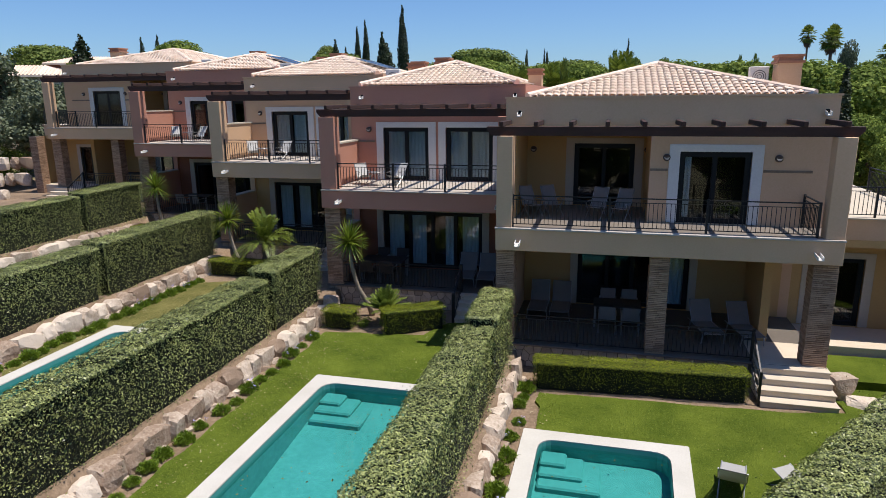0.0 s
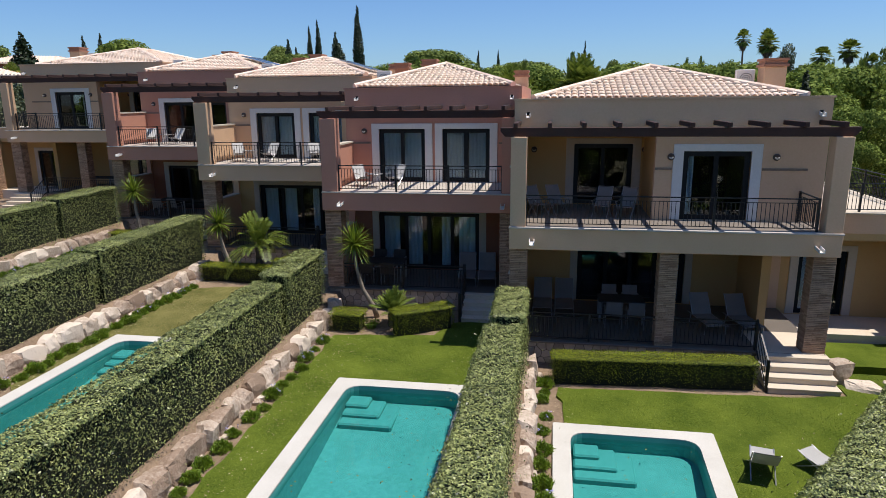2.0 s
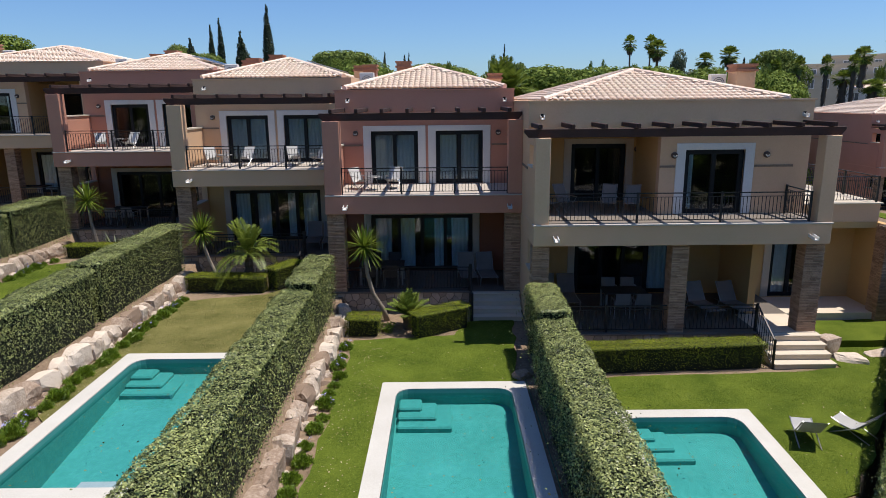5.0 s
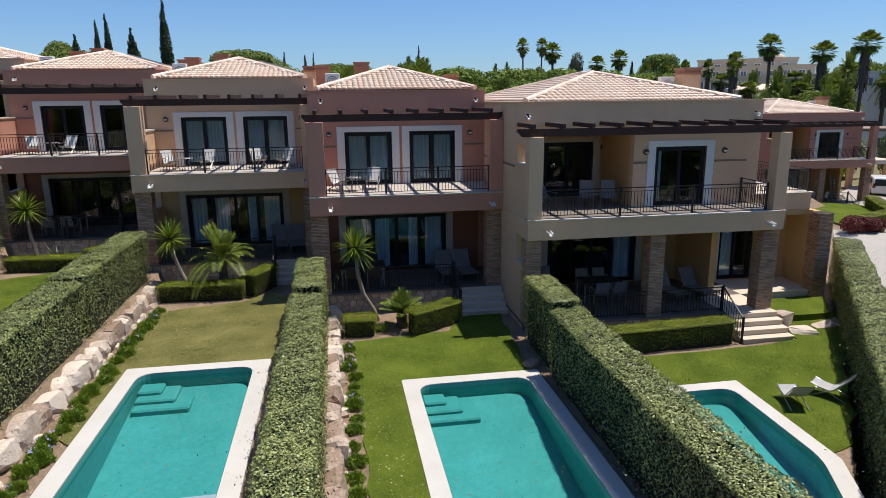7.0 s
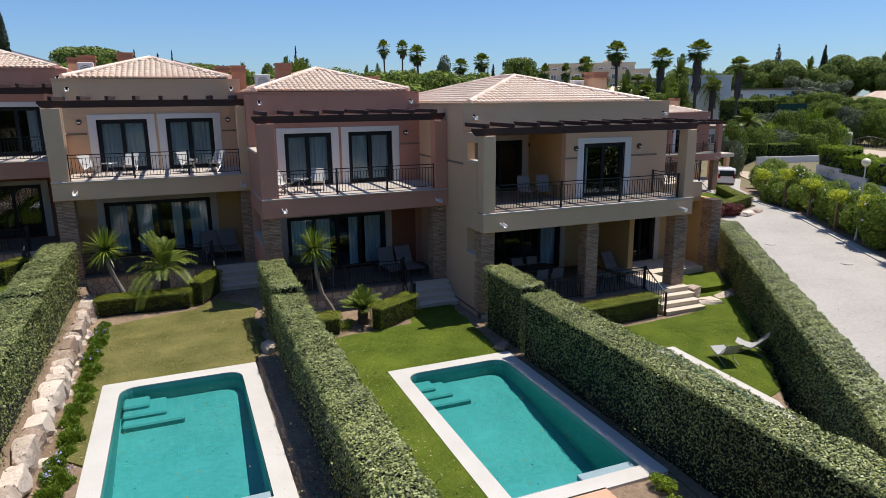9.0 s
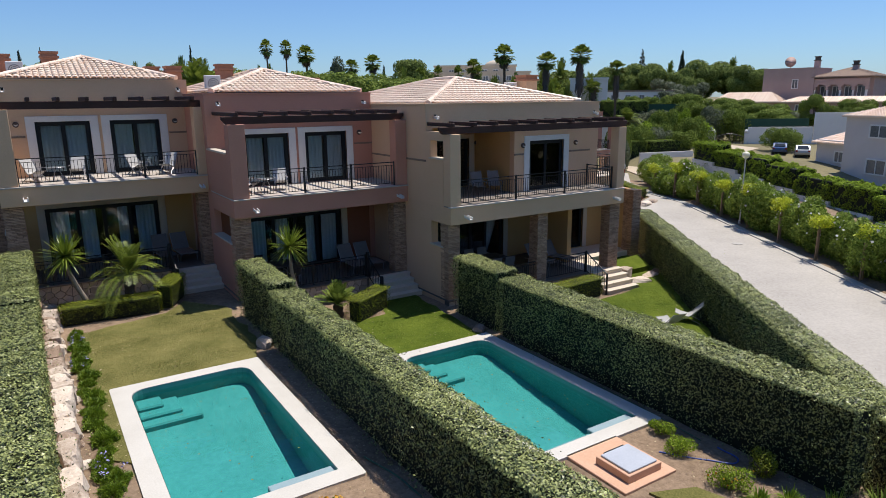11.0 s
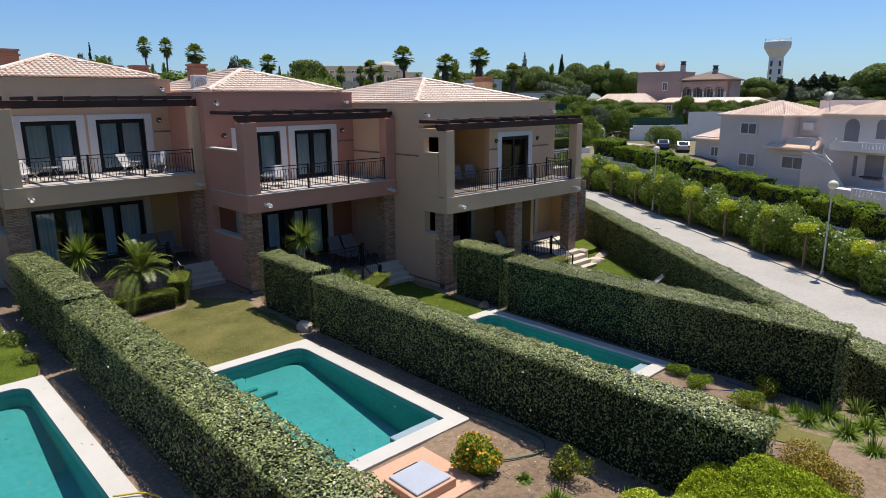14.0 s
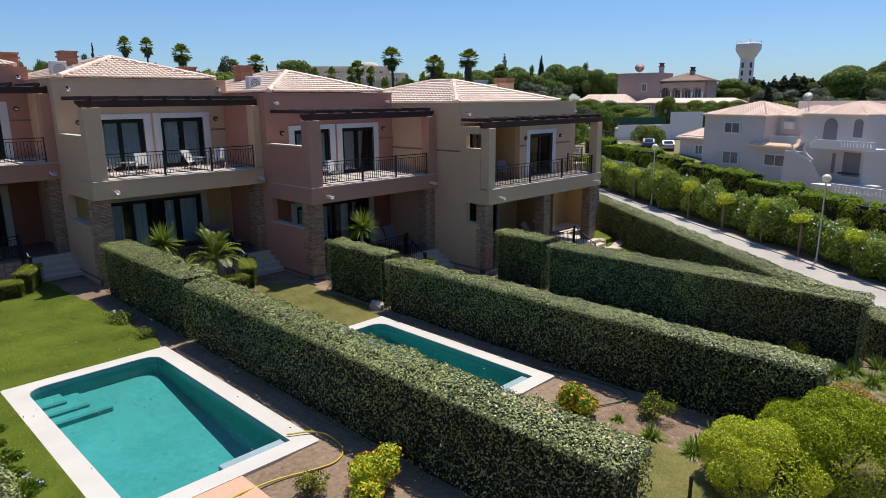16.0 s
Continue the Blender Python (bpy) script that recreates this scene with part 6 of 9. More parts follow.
LID_GREY = surface("grey_lid", (0.36, 0.39, 0.44), (0.46, 0.49, 0.54), 0.5, 2, 30, 0.05)
HOSE_YELLOW = surface("yellow_hose", (0.45, 0.33, 0.03), (0.58, 0.44, 0.05), 0.5, 3, 30, 0.0)
HOSE_GREEN = surface("green_hose", (0.03, 0.09, 0.05), (0.05, 0.13, 0.07), 0.5, 3, 30, 0.0)
HOSE_BLUE = surface("blue_hose", (0.03, 0.06, 0.25), (0.05, 0.09, 0.35), 0.5, 3, 30, 0.0)


def pump_box(slab, x, y, level):
    """A slab (x0, x1, y0, y1) and a low brick housing with its lid centred on (x, y)."""
    pad = new("paving_slab", G().box(slab[0] - x, slab[1] - x, slab[2] - y, slab[3] - y, -0.25, 0.06).mesh("paving_slab", TERRACOTTA, 0.01))
    pad.matrix_world = pose(x, y, level)
    tagged(pad, "terracotta slab at the end of the pool", "paving", "pool end slabs")
    root = thing("pump_box", pose(x, y, level + 0.062), "terracotta pump housing with a grey lid", "pump box", "pool pump boxes")
    part("housing", G().box(-0.50, 0.50, -0.46, 0.46, 0, 0.17), TERRACOTTA, root, bevel=0.01)
    lid = part("lid", G().box(-0.42, 0.42, -0.40, 0.40, 0.172, 0.215), LID_GREY, root, "grey plastic lid", bevel=0.012)
    part("hinge", G().box(-0.3, 0.3, 0.402, 0.43, 0.172, 0.21), BLACK_IRON, lid)


def hose(points, material, label, r=0.018):
    cu = bpy.data.curves.new("garden_hose", "CURVE")
    cu.dimensions, cu.bevel_depth, cu.bevel_resolution = "3D", r, 2
    sp = cu.splines.new("BEZIER")
    sp.bezier_points.add(len(points) - 1)
    for b, p in zip(sp.bezier_points, points):
        b.co, b.handle_left_type, b.handle_right_type = p, "AUTO", "AUTO"
    cu.materials.append(material)
    tagged(new("garden_hose", cu), label, "hose")


pump_box((-14.55, -12.75, 7.3, 9.05), -13.75, 8.0, LEVEL[3])
pump_box((-6.85, -5.3, 6.5, 8.2), -6.05, 7.15, LEVEL[2])
pump_box((-21.3, -19.55, 8.3, 10.18), -20.5, 8.95, LEVEL[4])
hose([(-18.23, 10.8, 1.445), (-17.74, 10.42, 1.445), (-17.63, 9.91, 1.375), (-17.76, 9.58, 1.375), (-18.06, 9.38, 1.375), (-18.48, 9.43, 1.375), (-19.07, 9.63, 1.375), (-19.54, 9.68, 1.395), (-20.0, 9.63, 1.445), (-20.4, 9.53, 1.445)], HOSE_YELLOW, "yellow garden hose trailing from the pool")
hose([(-12.4, 8.0, LEVEL[3] + 0.03), (-11.6, 7.4, LEVEL[3] + 0.03), (-10.9, 7.3, LEVEL[3] + 0.03), (-10.7, 8.4, LEVEL[3] + 0.03), (-10.95, 9.8, LEVEL[3] + 0.03)], HOSE_GREEN, "dark green hose across the soil")
hose([(-5.0, 7.2, LEVEL[2] + 0.03), (-4.4, 6.4, LEVEL[2] + 0.03), (-3.9, 6.0, LEVEL[2] + 0.03), (-3.75, 6.6, LEVEL[2] + 0.03)], HOSE_BLUE, "blue hose coiled on the soil")
hose([(-3.68, 15.6, LEVEL[2] + 0.03), (-3.64, 13.0, LEVEL[2] + 0.03), (-3.65, 9.0, LEVEL[2] + 0.03), (-3.8, 7.0, LEVEL[2] + 0.03)], HOSE_GREEN, "dark irrigation pipe along the hedge", 0.012)

# ---- furniture ----
SLING = surface("taupe_sling", (0.165, 0.15, 0.14), (0.225, 0.205, 0.19), 0.85, 3, 60, 0.1)
SLING_PALE = surface("pale_sling", (0.44, 0.43, 0.41), (0.55, 0.54, 0.52), 0.85, 3, 60, 0.1)
ALU = surface("grey_aluminium", (0.30, 0.30, 0.31), (0.40, 0.40, 0.41), 0.35, 3, 60, 0.0, metal=0.6)
RATTAN = surface("dark_rattan", (0.02, 0.017, 0.015), (0.05, 0.043, 0.038), 0.7, 4, 70, 0.4)


def lounger(m, label, cloth, back=50, frame_material=None, group="sun loungers"):
    """A sling lounger along +y, its back at the far end."""
    fm = frame_material or ALU
    root = thing("sun_lounger", m, label, "sun lounger", group)
    w, seat, zs = 0.31, 1.2, 0.34
    a = math.radians(back)
    by, bz = seat + 0.74 * math.cos(a), zs + 0.74 * math.sin(a)
    for s in (-1, 1):
        part("side_rail", G().tube([(s * w, 0, zs), (s * w, seat, zs), (s * w, seat + 0.35, zs)], 0.018, 6), fm, root)
    part("seat_sling", G().box(-w + 0.015, w - 0.015, 0.02, seat, zs - 0.005, zs + 0.02), cloth, root, "woven sling seat", bevel=0.008)
    n = Vector((0, -math.sin(a), math.cos(a))) * 0.022
    p0, p1 = Vector((0, seat + 0.01, zs)), Vector((0, by, bz))
    x = Vector((w - 0.01, 0, 0))
    part("back_sling", G().add([p0 - x, p0 + x, p1 + x, p1 - x, p0 - x + n, p0 + x + n, p1 + x + n, p1 - x + n], [(0, 1, 2, 3), (7, 6, 5, 4), (0, 4, 5, 1), (1, 5, 6, 2), (2, 6, 7, 3), (3, 7, 4, 0)]), cloth, root, "woven sling back")
    part("back_frame", G().tube([(-w, seat, zs), (-w, by, bz), (w, by, bz), (w, seat, zs)], 0.016, 6), fm, root)
    for s in (-1, 1):
        for y in (0.15, seat + 0.1):
            part("leg", G().tube([(s * w, y, zs), (s * (w + 0.03), y + 0.04, 0)], 0.017, 6), fm, root)
    return root


def deck_chair(m, label, cloth=None, group="balcony chairs", arms=True):
    """A folding chair with crossed legs and a reclining sling."""
    cloth = cloth or SLING_PALE
    root = thing("folding_chair", m, label, "chair", group)
    w = 0.27
    for s in (-1, 1):
        part("back_leg", G().tube([(s * w, -0.34, 0.0), (s * w, 0.16, 0.36), (s * w, 0.54, 0.9)], 0.016, 6), ALU, root)
        part("front_leg", G().tube([(s * (w - 0.03), 0.46, 0.0), (s * (w - 0.03), -0.38, 0.45)], 0.016, 6), ALU, root)
        if arms:
            part("armrest", G().box(s * w - 0.025, s * w + 0.025, -0.3, 0.34, 0.54, 0.565), ALU, root, bevel=0.006)
    pts = [(-0.36, 0.44), (-0.15, 0.35), (0.06, 0.31), (0.2, 0.38), (0.36, 0.62), (0.52, 0.88)]
    g = G()
    v = [(x, y, z) for y, z in pts for x in (-w + 0.02, w - 0.02)] + [(x, y + 0.008, z - 0.02) for y, z in pts for x in (-w + 0.02, w - 0.02)]
    k = len(pts)
    f = [(2 * i, 2 * i + 1, 2 * i + 3, 2 * i + 2) for i in range(k - 1)] + [(2 * k + 2 * i + 2, 2 * k + 2 * i + 3, 2 * k + 2 * i + 1, 2 * k + 2 * i) for i in range(k - 1)]
    f += [(2 * i, 2 * i + 2, 2 * k + 2 * i + 2, 2 * k + 2 * i) for i in range(k - 1)] + [(2 * i + 3, 2 * i + 1, 2 * k + 2 * i + 1, 2 * k + 2 * i + 3) for i in range(k - 1)]
    part("sling", g.add(v, f), cloth, root, "pale woven sling")
    return root


def small_table(m, label, r=0.3, h=0.5, material=None):
    root = thing("side_table", m, label, "table", "balcony tables")
    part("tabletop", G().lathe([(r, h - 0.025), (r, h)], n=18), material or ALU, root, bevel=0.005)
    for i in range(3):
        a = i * 2.094
        part("leg", G().tube([(0.05 * math.cos(a), 0.05 * math.sin(a), h - 0.03), (r * 0.85 * math.cos(a), r * 0.85 * math.sin(a), 0)], 0.012, 6), material or ALU, root)
    return root


def dining_table(m, L, W, label):
    root = thing("dining_table", m, label, "table", "terrace tables")
    part("tabletop", G().box(-L / 2, L / 2, -W / 2, W / 2, 0.71, 0.75), RATTAN, root, bevel=0.01)
    for x in (-1, 1):
        for y in (-1, 1):
            part("leg", G().box(x * (L / 2 - 0.06) - 0.03, x * (L / 2 - 0.06) + 0.03, y * (W / 2 - 0.06) - 0.03, y * (W / 2 - 0.06) + 0.03, 0, 0.71), ALU, root)


def dining_chair(m, label, material=None):
    material = material or SLING
    root = thing("dining_chair", m, label, "chair", "terrace chairs")
    part("seat", G().box(-0.25, 0.25, -0.24, 0.24, 0.42, 0.455), material, root, "woven sling seat", bevel=0.01)
    part("backrest", G().add([(-0.25, 0.23, 0.46), (0.25, 0.23, 0.46), (0.25, 0.33, 0.92), (-0.25, 0.33, 0.92), (-0.25, 0.255, 0.46), (0.25, 0.255, 0.46), (0.25, 0.355, 0.92), (-0.25, 0.355, 0.92)],
                             [(3, 2, 1, 0), (4, 5, 6, 7), (0, 1, 5, 4), (1, 2, 6, 5), (2, 3, 7, 6), (3, 0, 4, 7)]), material, root)
    for s in (-1, 1):
        part("armrest", G().box(s * 0.26 - 0.025, s * 0.26 + 0.025, -0.22, 0.26, 0.64, 0.665), ALU, root)
        for y in (-0.22, 0.24):
            part("leg", G().tube([(s * 0.26, y, 0), (s * 0.26, y, 0.65)], 0.015, 6), ALU, root)
    return root


Z1, Z2, Z3, Z4 = 4.11, 4.63, 5.21, 5.73
def recliner(m, label):
    """A padded-looking sling armchair with a long back that leans well back."""
    root = thing("reclining_chair", m, label, "chair", "balcony recliners")
    part("seat", G().add([(-0.27, -0.3, 0.42), (0.27, -0.3, 0.42), (0.27, 0.22, 0.36), (-0.27, 0.22, 0.36), (-0.27, -0.3, 0.45), (0.27, -0.3, 0.45), (0.27, 0.22, 0.39), (-0.27, 0.22, 0.39)],
                         [(3, 2, 1, 0), (4, 5, 6, 7), (0, 1, 5, 4), (1, 2, 6, 5), (2, 3, 7, 6), (3, 0, 4, 7)]), SLING, root, "woven sling seat")
    part("backrest", G().add([(-0.26, 0.22, 0.38), (0.26, 0.22, 0.38), (0.26, 0.6, 1.06), (-0.26, 0.6, 1.06), (-0.26, 0.25, 0.37), (0.26, 0.25, 0.37), (0.26, 0.63, 1.05), (-0.26, 0.63, 1.05)],
                             [(3, 2, 1, 0), (4, 5, 6, 7), (0, 1, 5, 4), (1, 2, 6, 5), (2, 3, 7, 6), (3, 0, 4, 7)]), SLING, root, "woven sling back")
    part("back_frame", G().tube([(-0.28, 0.2, 0.38), (-0.28, 0.62, 1.08), (0.28, 0.62, 1.08), (0.28, 0.2, 0.38)], 0.015, 6), ALU, root)
    for s in (-1, 1):
        part("armrest", G().box(s * 0.3 - 0.028, s * 0.3 + 0.028, -0.26, 0.36, 0.6, 0.625), ALU, root, bevel=0.008)
        part("front_leg", G().tube([(s * 0.3, 0.3, 0.0), (s * 0.3, -0.26, 0.6)], 0.015, 6), ALU, root)
        part("back_leg", G().tube([(s * 0.28, -0.34, 0.0), (s * 0.28, 0.3, 0.52)], 0.015, 6), ALU, root)
    return root


for x, y, r in ((-2.35, 20.55, 35), (-1.7, 20.75, 30), (-0.35, 20.45, -18), (0.38, 20.3, -22)):
    recliner(pose(x, y, Z1, 0, 0, r) @ Matrix.Scale(0.84, 4), "taupe sling reclining chair on the end villa's balcony")
for x, y, r in ((-2.15, 20.9, 0), (-1.4, 20.9, 0)):
    lounger(pose(x, y - 0.2, 0.5, 0, 0, r), "taupe sling lounger with raised back on the terrace", SLING, 68)
for x, y, r in ((3.3, 20.3, 12), (4.4, 20.3, 12)):
    lounger(pose(x, y - 0.7, 0.5, 0, 0, r), "taupe sling lounger with raised back on the terrace", SLING, 58)
dining_table(pose(0.45, 20.9, 0.5), 1.5, 0.9, "dark terrace dining table under the balcony")
for x, y, r in ((0.15, 20.15, 180), (0.85, 20.15, 180), (0.15, 21.6, 0), (0.85, 21.6, 0)):
    dining_chair(pose(x, y, 0.5, 0, 0, r), "grey sling dining chair at the terrace table")
dining_table(pose(-8.3, 23.0, 1.02), 1.7, 0.95, "dark rattan dining table on the pink villa's terrace")
for x, y, r in ((-8.7, 22.3, 180), (-7.9, 22.3, 180), (-8.7, 23.8, 0), (-7.9, 23.8, 0)):
    dining_chair(pose(x, y, 1.02, 0, 0, r), "dark dining chair at the terrace table", RATTAN)
for x in (-4.95, -4.2):
    lounger(pose(x, 22.2, 1.02, 0, 0, 5), "taupe sling lounger with raised back on the terrace", SLING, 60)
for x in (-11.6, -10.85):
    lounger(pose(x, 26.0, 1.6, 0, 0, 5), "taupe sling lounger with raised back on the terrace", SLING, 60)
dining_table(pose(-21.4, 30.2, 2.12), 1.6, 0.95, "dark dining table on the upper terrace")
for x, r in ((-21.8, 180), (-21.0, 180)):
    dining_chair(pose(x, 29.5, 2.12, 0, 0, r), "grey dining chair on the upper terrace")
dining_table(pose(-28.6, 34.3, 2.72), 1.7, 0.95, "table with a cloth on the far terrace")
for x, y, z, r in ((-9.05, 23.1, Z2, 40), (-7.8, 23.2, Z2, -14), (-15.75, 26.6, Z3, 35), (-14.4, 26.75, Z3, -12), (-12.3, 26.8, Z3, 25), (-11.25, 26.6, Z3, -35), (-22.1, 29.8, Z4, 30), (-20.7, 29.7, Z4, -10)):
    deck_chair(pose(x, y, z, 0, 0, r) @ Matrix.Scale(0.88, 4), "folding chair with a pale sling on the balcony")
for x, y, z in ((-8.5, 22.9, Z2), (-15.1, 26.3, Z3), (-12.2, 26.4, Z3), (-21.4, 29.9, Z4)):
    small_table(pose(x, y, z), "small round metal table between the balcony chairs")
SLING_LAWN = surface("grey_sling", (0.33, 0.325, 0.31), (0.42, 0.41, 0.395), 0.85, 3, 60, 0.1)


for x, y, r, words in ((2.78, 13.1, 168, "pale sling deck chair on the lawn by the pool"), (4.05, 13.3, 216, "pale sling deck chair on the lawn near the hedge")):
    deck_chair(pose(x, y, LEVEL[1] + 0.045, 0, 0, r) @ Matrix.Diagonal((1.0, 1.08, 0.82, 1.0)), words, SLING_LAWN, "lawn deck chairs", False)



# ---- grass, fallen leaves ----
GRASS_BLADE = foliage("grass_blade", (0.06, 0.11, 0.009), (0.225, 0.275, 0.042), 0.6, 0.25, 0.2, span=(0.3, 0.75))
GRASS_DRY = foliage("grass_dry", (0.10, 0.11, 0.02), (0.33, 0.285, 0.11), 0.6, 0.25, 0.2, span=(0.3, 0.75))
DEAD_LEAF = foliage("dead_leaf", (0.26, 0.19, 0.09), (0.56, 0.48, 0.31), 0.8, 0.1, 0.2)


def scatter_in(ring, n, rng):
    """Even random places in a ring of (x, y)."""
    xs, ys = [p[0] for p in ring], [p[1] for p in ring]
    x, y = rng.uniform(min(xs), max(xs), n), rng.uniform(min(ys), max(ys), n)
    keep = inside(ring, x, y)
    return x[keep], y[keep]


for k, (ring, level, material, label) in enumerate(LAWNS[:4]):
    rng = np.random.default_rng(700 + k)
    xs, ys = [p[0] for p in ring], [p[1] for p in ring]
    x, y = scatter_in(ring, int((max(xs) - min(xs)) * (max(ys) - min(ys)) * 900), rng)
    for qr, _ in POOLS:
        out = ~inside(qr, x, y)
        x, y = x[out], y[out]
    n = len(x)
    a = rng.uniform(0, 6.28, n)
    h = rng.uniform(0.008, 0.022, n) * (1 + 0.35 * wave(x, y, 0 * x, 1.1, k))
    w = 0.008
    c, s = np.cos(a), np.sin(a)
    z = np.full(n, level + 0.04)
    lx, ly = rng.normal(0, 0.025, n), rng.normal(0, 0.025, n)
    V = np.stack([np.stack([x - c * w, y - s * w, z], 1), np.stack([x + c * w, y + s * w, z], 1), np.stack([x + lx + c * 0.003, y + ly + s * 0.003, z + h], 1), np.stack([x + lx - c * 0.003, y + ly - s * 0.003, z + h], 1)], 1)
    ob = new("grass", np_mesh("grass", V.reshape(-1, 3), np.arange(4 * n).reshape(n, 4), GRASS_DRY if material is LAWN_DRY else GRASS_BLADE))
    tagged(ob, "short mown grass of the lawn", "grass", kind="stuff")

rng = np.random.default_rng(750)
LX, LY, LZ = [], [], []
for x0, x1, y0, y1, level, n in ((-2.3, -1.2, 7, 17, LEVEL[1], 260), (-9.2, -7.6, 8, 19.5, LEVEL[2], 420), (-16.0, -15.0, 8, 22, LEVEL[3], 420), (-15.5, -10.7, 16.5, 22, LEVEL[3], 160), (-8.5, -4, 15.5, 20, LEVEL[2], 110), (-12.5, -10.6, 4, 9, LEVEL[3], 260), (-22.6, -17.5, 17.6, 25, LEVEL[4], 90), (-5.5, -3.6, 3, 8, LEVEL[2], 160), (-11.0, -10.7, 9, 17, LEVEL[3], 120), (-17.8, -17.3, 8, 20, LEVEL[4], 150), (2.4, 6.0, 10.5, 15, LEVEL[1], 90)):
    LX.append(rng.uniform(x0, x1, n))
    LY.append(rng.uniform(y0, y1, n))
    LZ.append(np.full(n, level + 0.065))
P = np.stack([np.concatenate(LX), np.concatenate(LY), np.concatenate(LZ)], 1)
for qr, _ in POOLS:
    P = P[~inside(qr, P[:, 0], P[:, 1])]
tagged(new("fallen_leaf_litter", leaf_mesh("fallen_leaf_litter", P, np.tile(np.array([0, 0, 1.0]), (len(P), 1)), 0.042, DEAD_LEAF, rng, 0.6, 0.3)), "pale dry leaves scattered over soil and grass", "fallen leaves", kind="stuff")
for (qr, level) in POOLS:
    x, y = scatter_in(inset(qr, 0.6), 34, rng)
    P = np.stack([x, y, np.full(len(x), level - 0.122)], 1)
    tagged(new("floating_leaf_litter", leaf_mesh("floating_leaf_litter", P, np.tile(np.array([0, 0, 1.0]), (len(P), 1)), 0.05, RUST_LEAF, rng, 0.6, 0.05)), "few small leaves floating on the pool", "fallen leaves", kind="stuff")


# ---- road side ----
KERB = surface("kerb_stone", (0.34, 0.32, 0.29), (0.46, 0.44, 0.40), 0.9, 1, 18, 0.3)
LAMP_GLASS = surface("lamp_glass", (0.72, 0.67, 0.46), (0.80, 0.76, 0.58), 0.35, 2, 20, 0.0)
POLE_PAINT = surface("pole_paint", (0.42, 0.42, 0.40), (0.52, 0.52, 0.50), 0.5, 2, 20, 0.05)
CAR_WHITE = surface("car_white", (0.68, 0.68, 0.67), (0.74, 0.74, 0.73), 0.25, 1, 8, 0.0)
CAR_BLUE = surface("car_blue", (0.035, 0.07, 0.17), (0.055, 0.10, 0.22), 0.25, 1, 8, 0.0)
CAR_SILVER = surface("car_silver", (0.35, 0.36, 0.38), (0.42, 0.43, 0.45), 0.3, 1, 8, 0.0, metal=0.4)
PANE_GREY = surface("grey_pane", (0.10, 0.105, 0.11), (0.22, 0.225, 0.23), 0.15, 0.8, 4, 0.0)
CAR_GLASS = surface("car_glass", (0.015, 0.018, 0.02), (0.02, 0.024, 0.027), 0.08, 1, 8, 0.0)
TYRE = surface("tyre_rubber", (0.012, 0.012, 0.012), (0.025, 0.025, 0.025), 0.85, 2, 30, 0.1)
CAR_LIGHT = surface("tail_light", (0.25, 0.01, 0.01), (0.35, 0.02, 0.02), 0.2, 2, 20, 0.0)
SAND_DRIVE = surface("sand_drive", (0.42, 0.34, 0.25), (0.55, 0.46, 0.35), 0.95, 0.4, 8, 0.3)
FENCE_GREEN = surface("green_mesh_fence", (0.012, 0.05, 0.03), (0.025, 0.075, 0.05), 0.9, 0.6, 10, 0.0)
SHINGLE = surface("brown_shingle", (0.22, 0.15, 0.11), (0.34, 0.25, 0.19), 0.9, 0.5, 6, 0.3)
TOWER_WHITE = surface("tower_concrete", (0.60, 0.59, 0.57), (0.72, 0.71, 0.69), 0.9, 0.15, 3, 0.1)
SOLAR = surface("solar_glass", (0.02, 0.03, 0.05), (0.04, 0.055, 0.08), 0.15, 1, 6, 0.0)
ALONG, ACROSS = Vector((0.454, 0.891)), Vector((0.891, -0.454))


def lane(s, c):
    """A place s metres along the road and c metres to its outer side, from the near lamp."""
    p = Vector((17.5, 10.4)) + ALONG * s + ACROSS * c
    return p.x, p.y


def gz(x, y):
    return float(ground_level(x, y))


def lane_strip(name, c0, c1, s0, s1, lift, depth, material, label, category, step=2.0):
    """A strip that follows the road's slope."""
    g = G()
    n = int((s1 - s0) / step)
    v, f = [], []
    for i in range(n + 1):
        s = s0 + (s1 - s0) * i / n
        for c in (c0, c1):
            x, y = lane(s, c)
            z = float(road_level(x, y))
            v += [(x, y, z + lift), (x, y, z - depth)]
    for i in range(n):
        a, b = 4 * i, 4 * i + 4
        f += [(a, a + 2, b + 2, b), (a + 1, b + 1, b + 3, a + 3), (a, b, b + 1, a + 1), (a + 2, a + 3, b + 3, b + 2)]
    f += [(0, 1, 3, 2), (4 * n, 4 * n + 2, 4 * n + 3, 4 * n + 1)]
    return tagged(part(name, g.add(v, f), material), label, category, kind="structure")


lane_strip("kerb", -0.62, -0.46, -26, 31, 0.14, 0.2, KERB, "low pale kerb along the lane", "kerb")
lane_strip("flower_bed", -0.46, 2.8, -26, 31, 0.06, 0.3, SOIL, "strip of bare soil beside the lane", "soil")


def manhole(x, y):
    ob = new("manhole_cover", G().lathe([(0.32, 0), (0.32, 0.012), (0.28, 0.016)], n=20).mesh("manhole_cover", KERB))
    ob.matrix_world = pose(x, y, float(road_level(x, y)) + 0.08)
    tagged(ob, "round grey manhole cover in the lane", "manhole cover", "manhole covers")


manhole(20.6, 22.0)
manhole(20.0, 26.5)


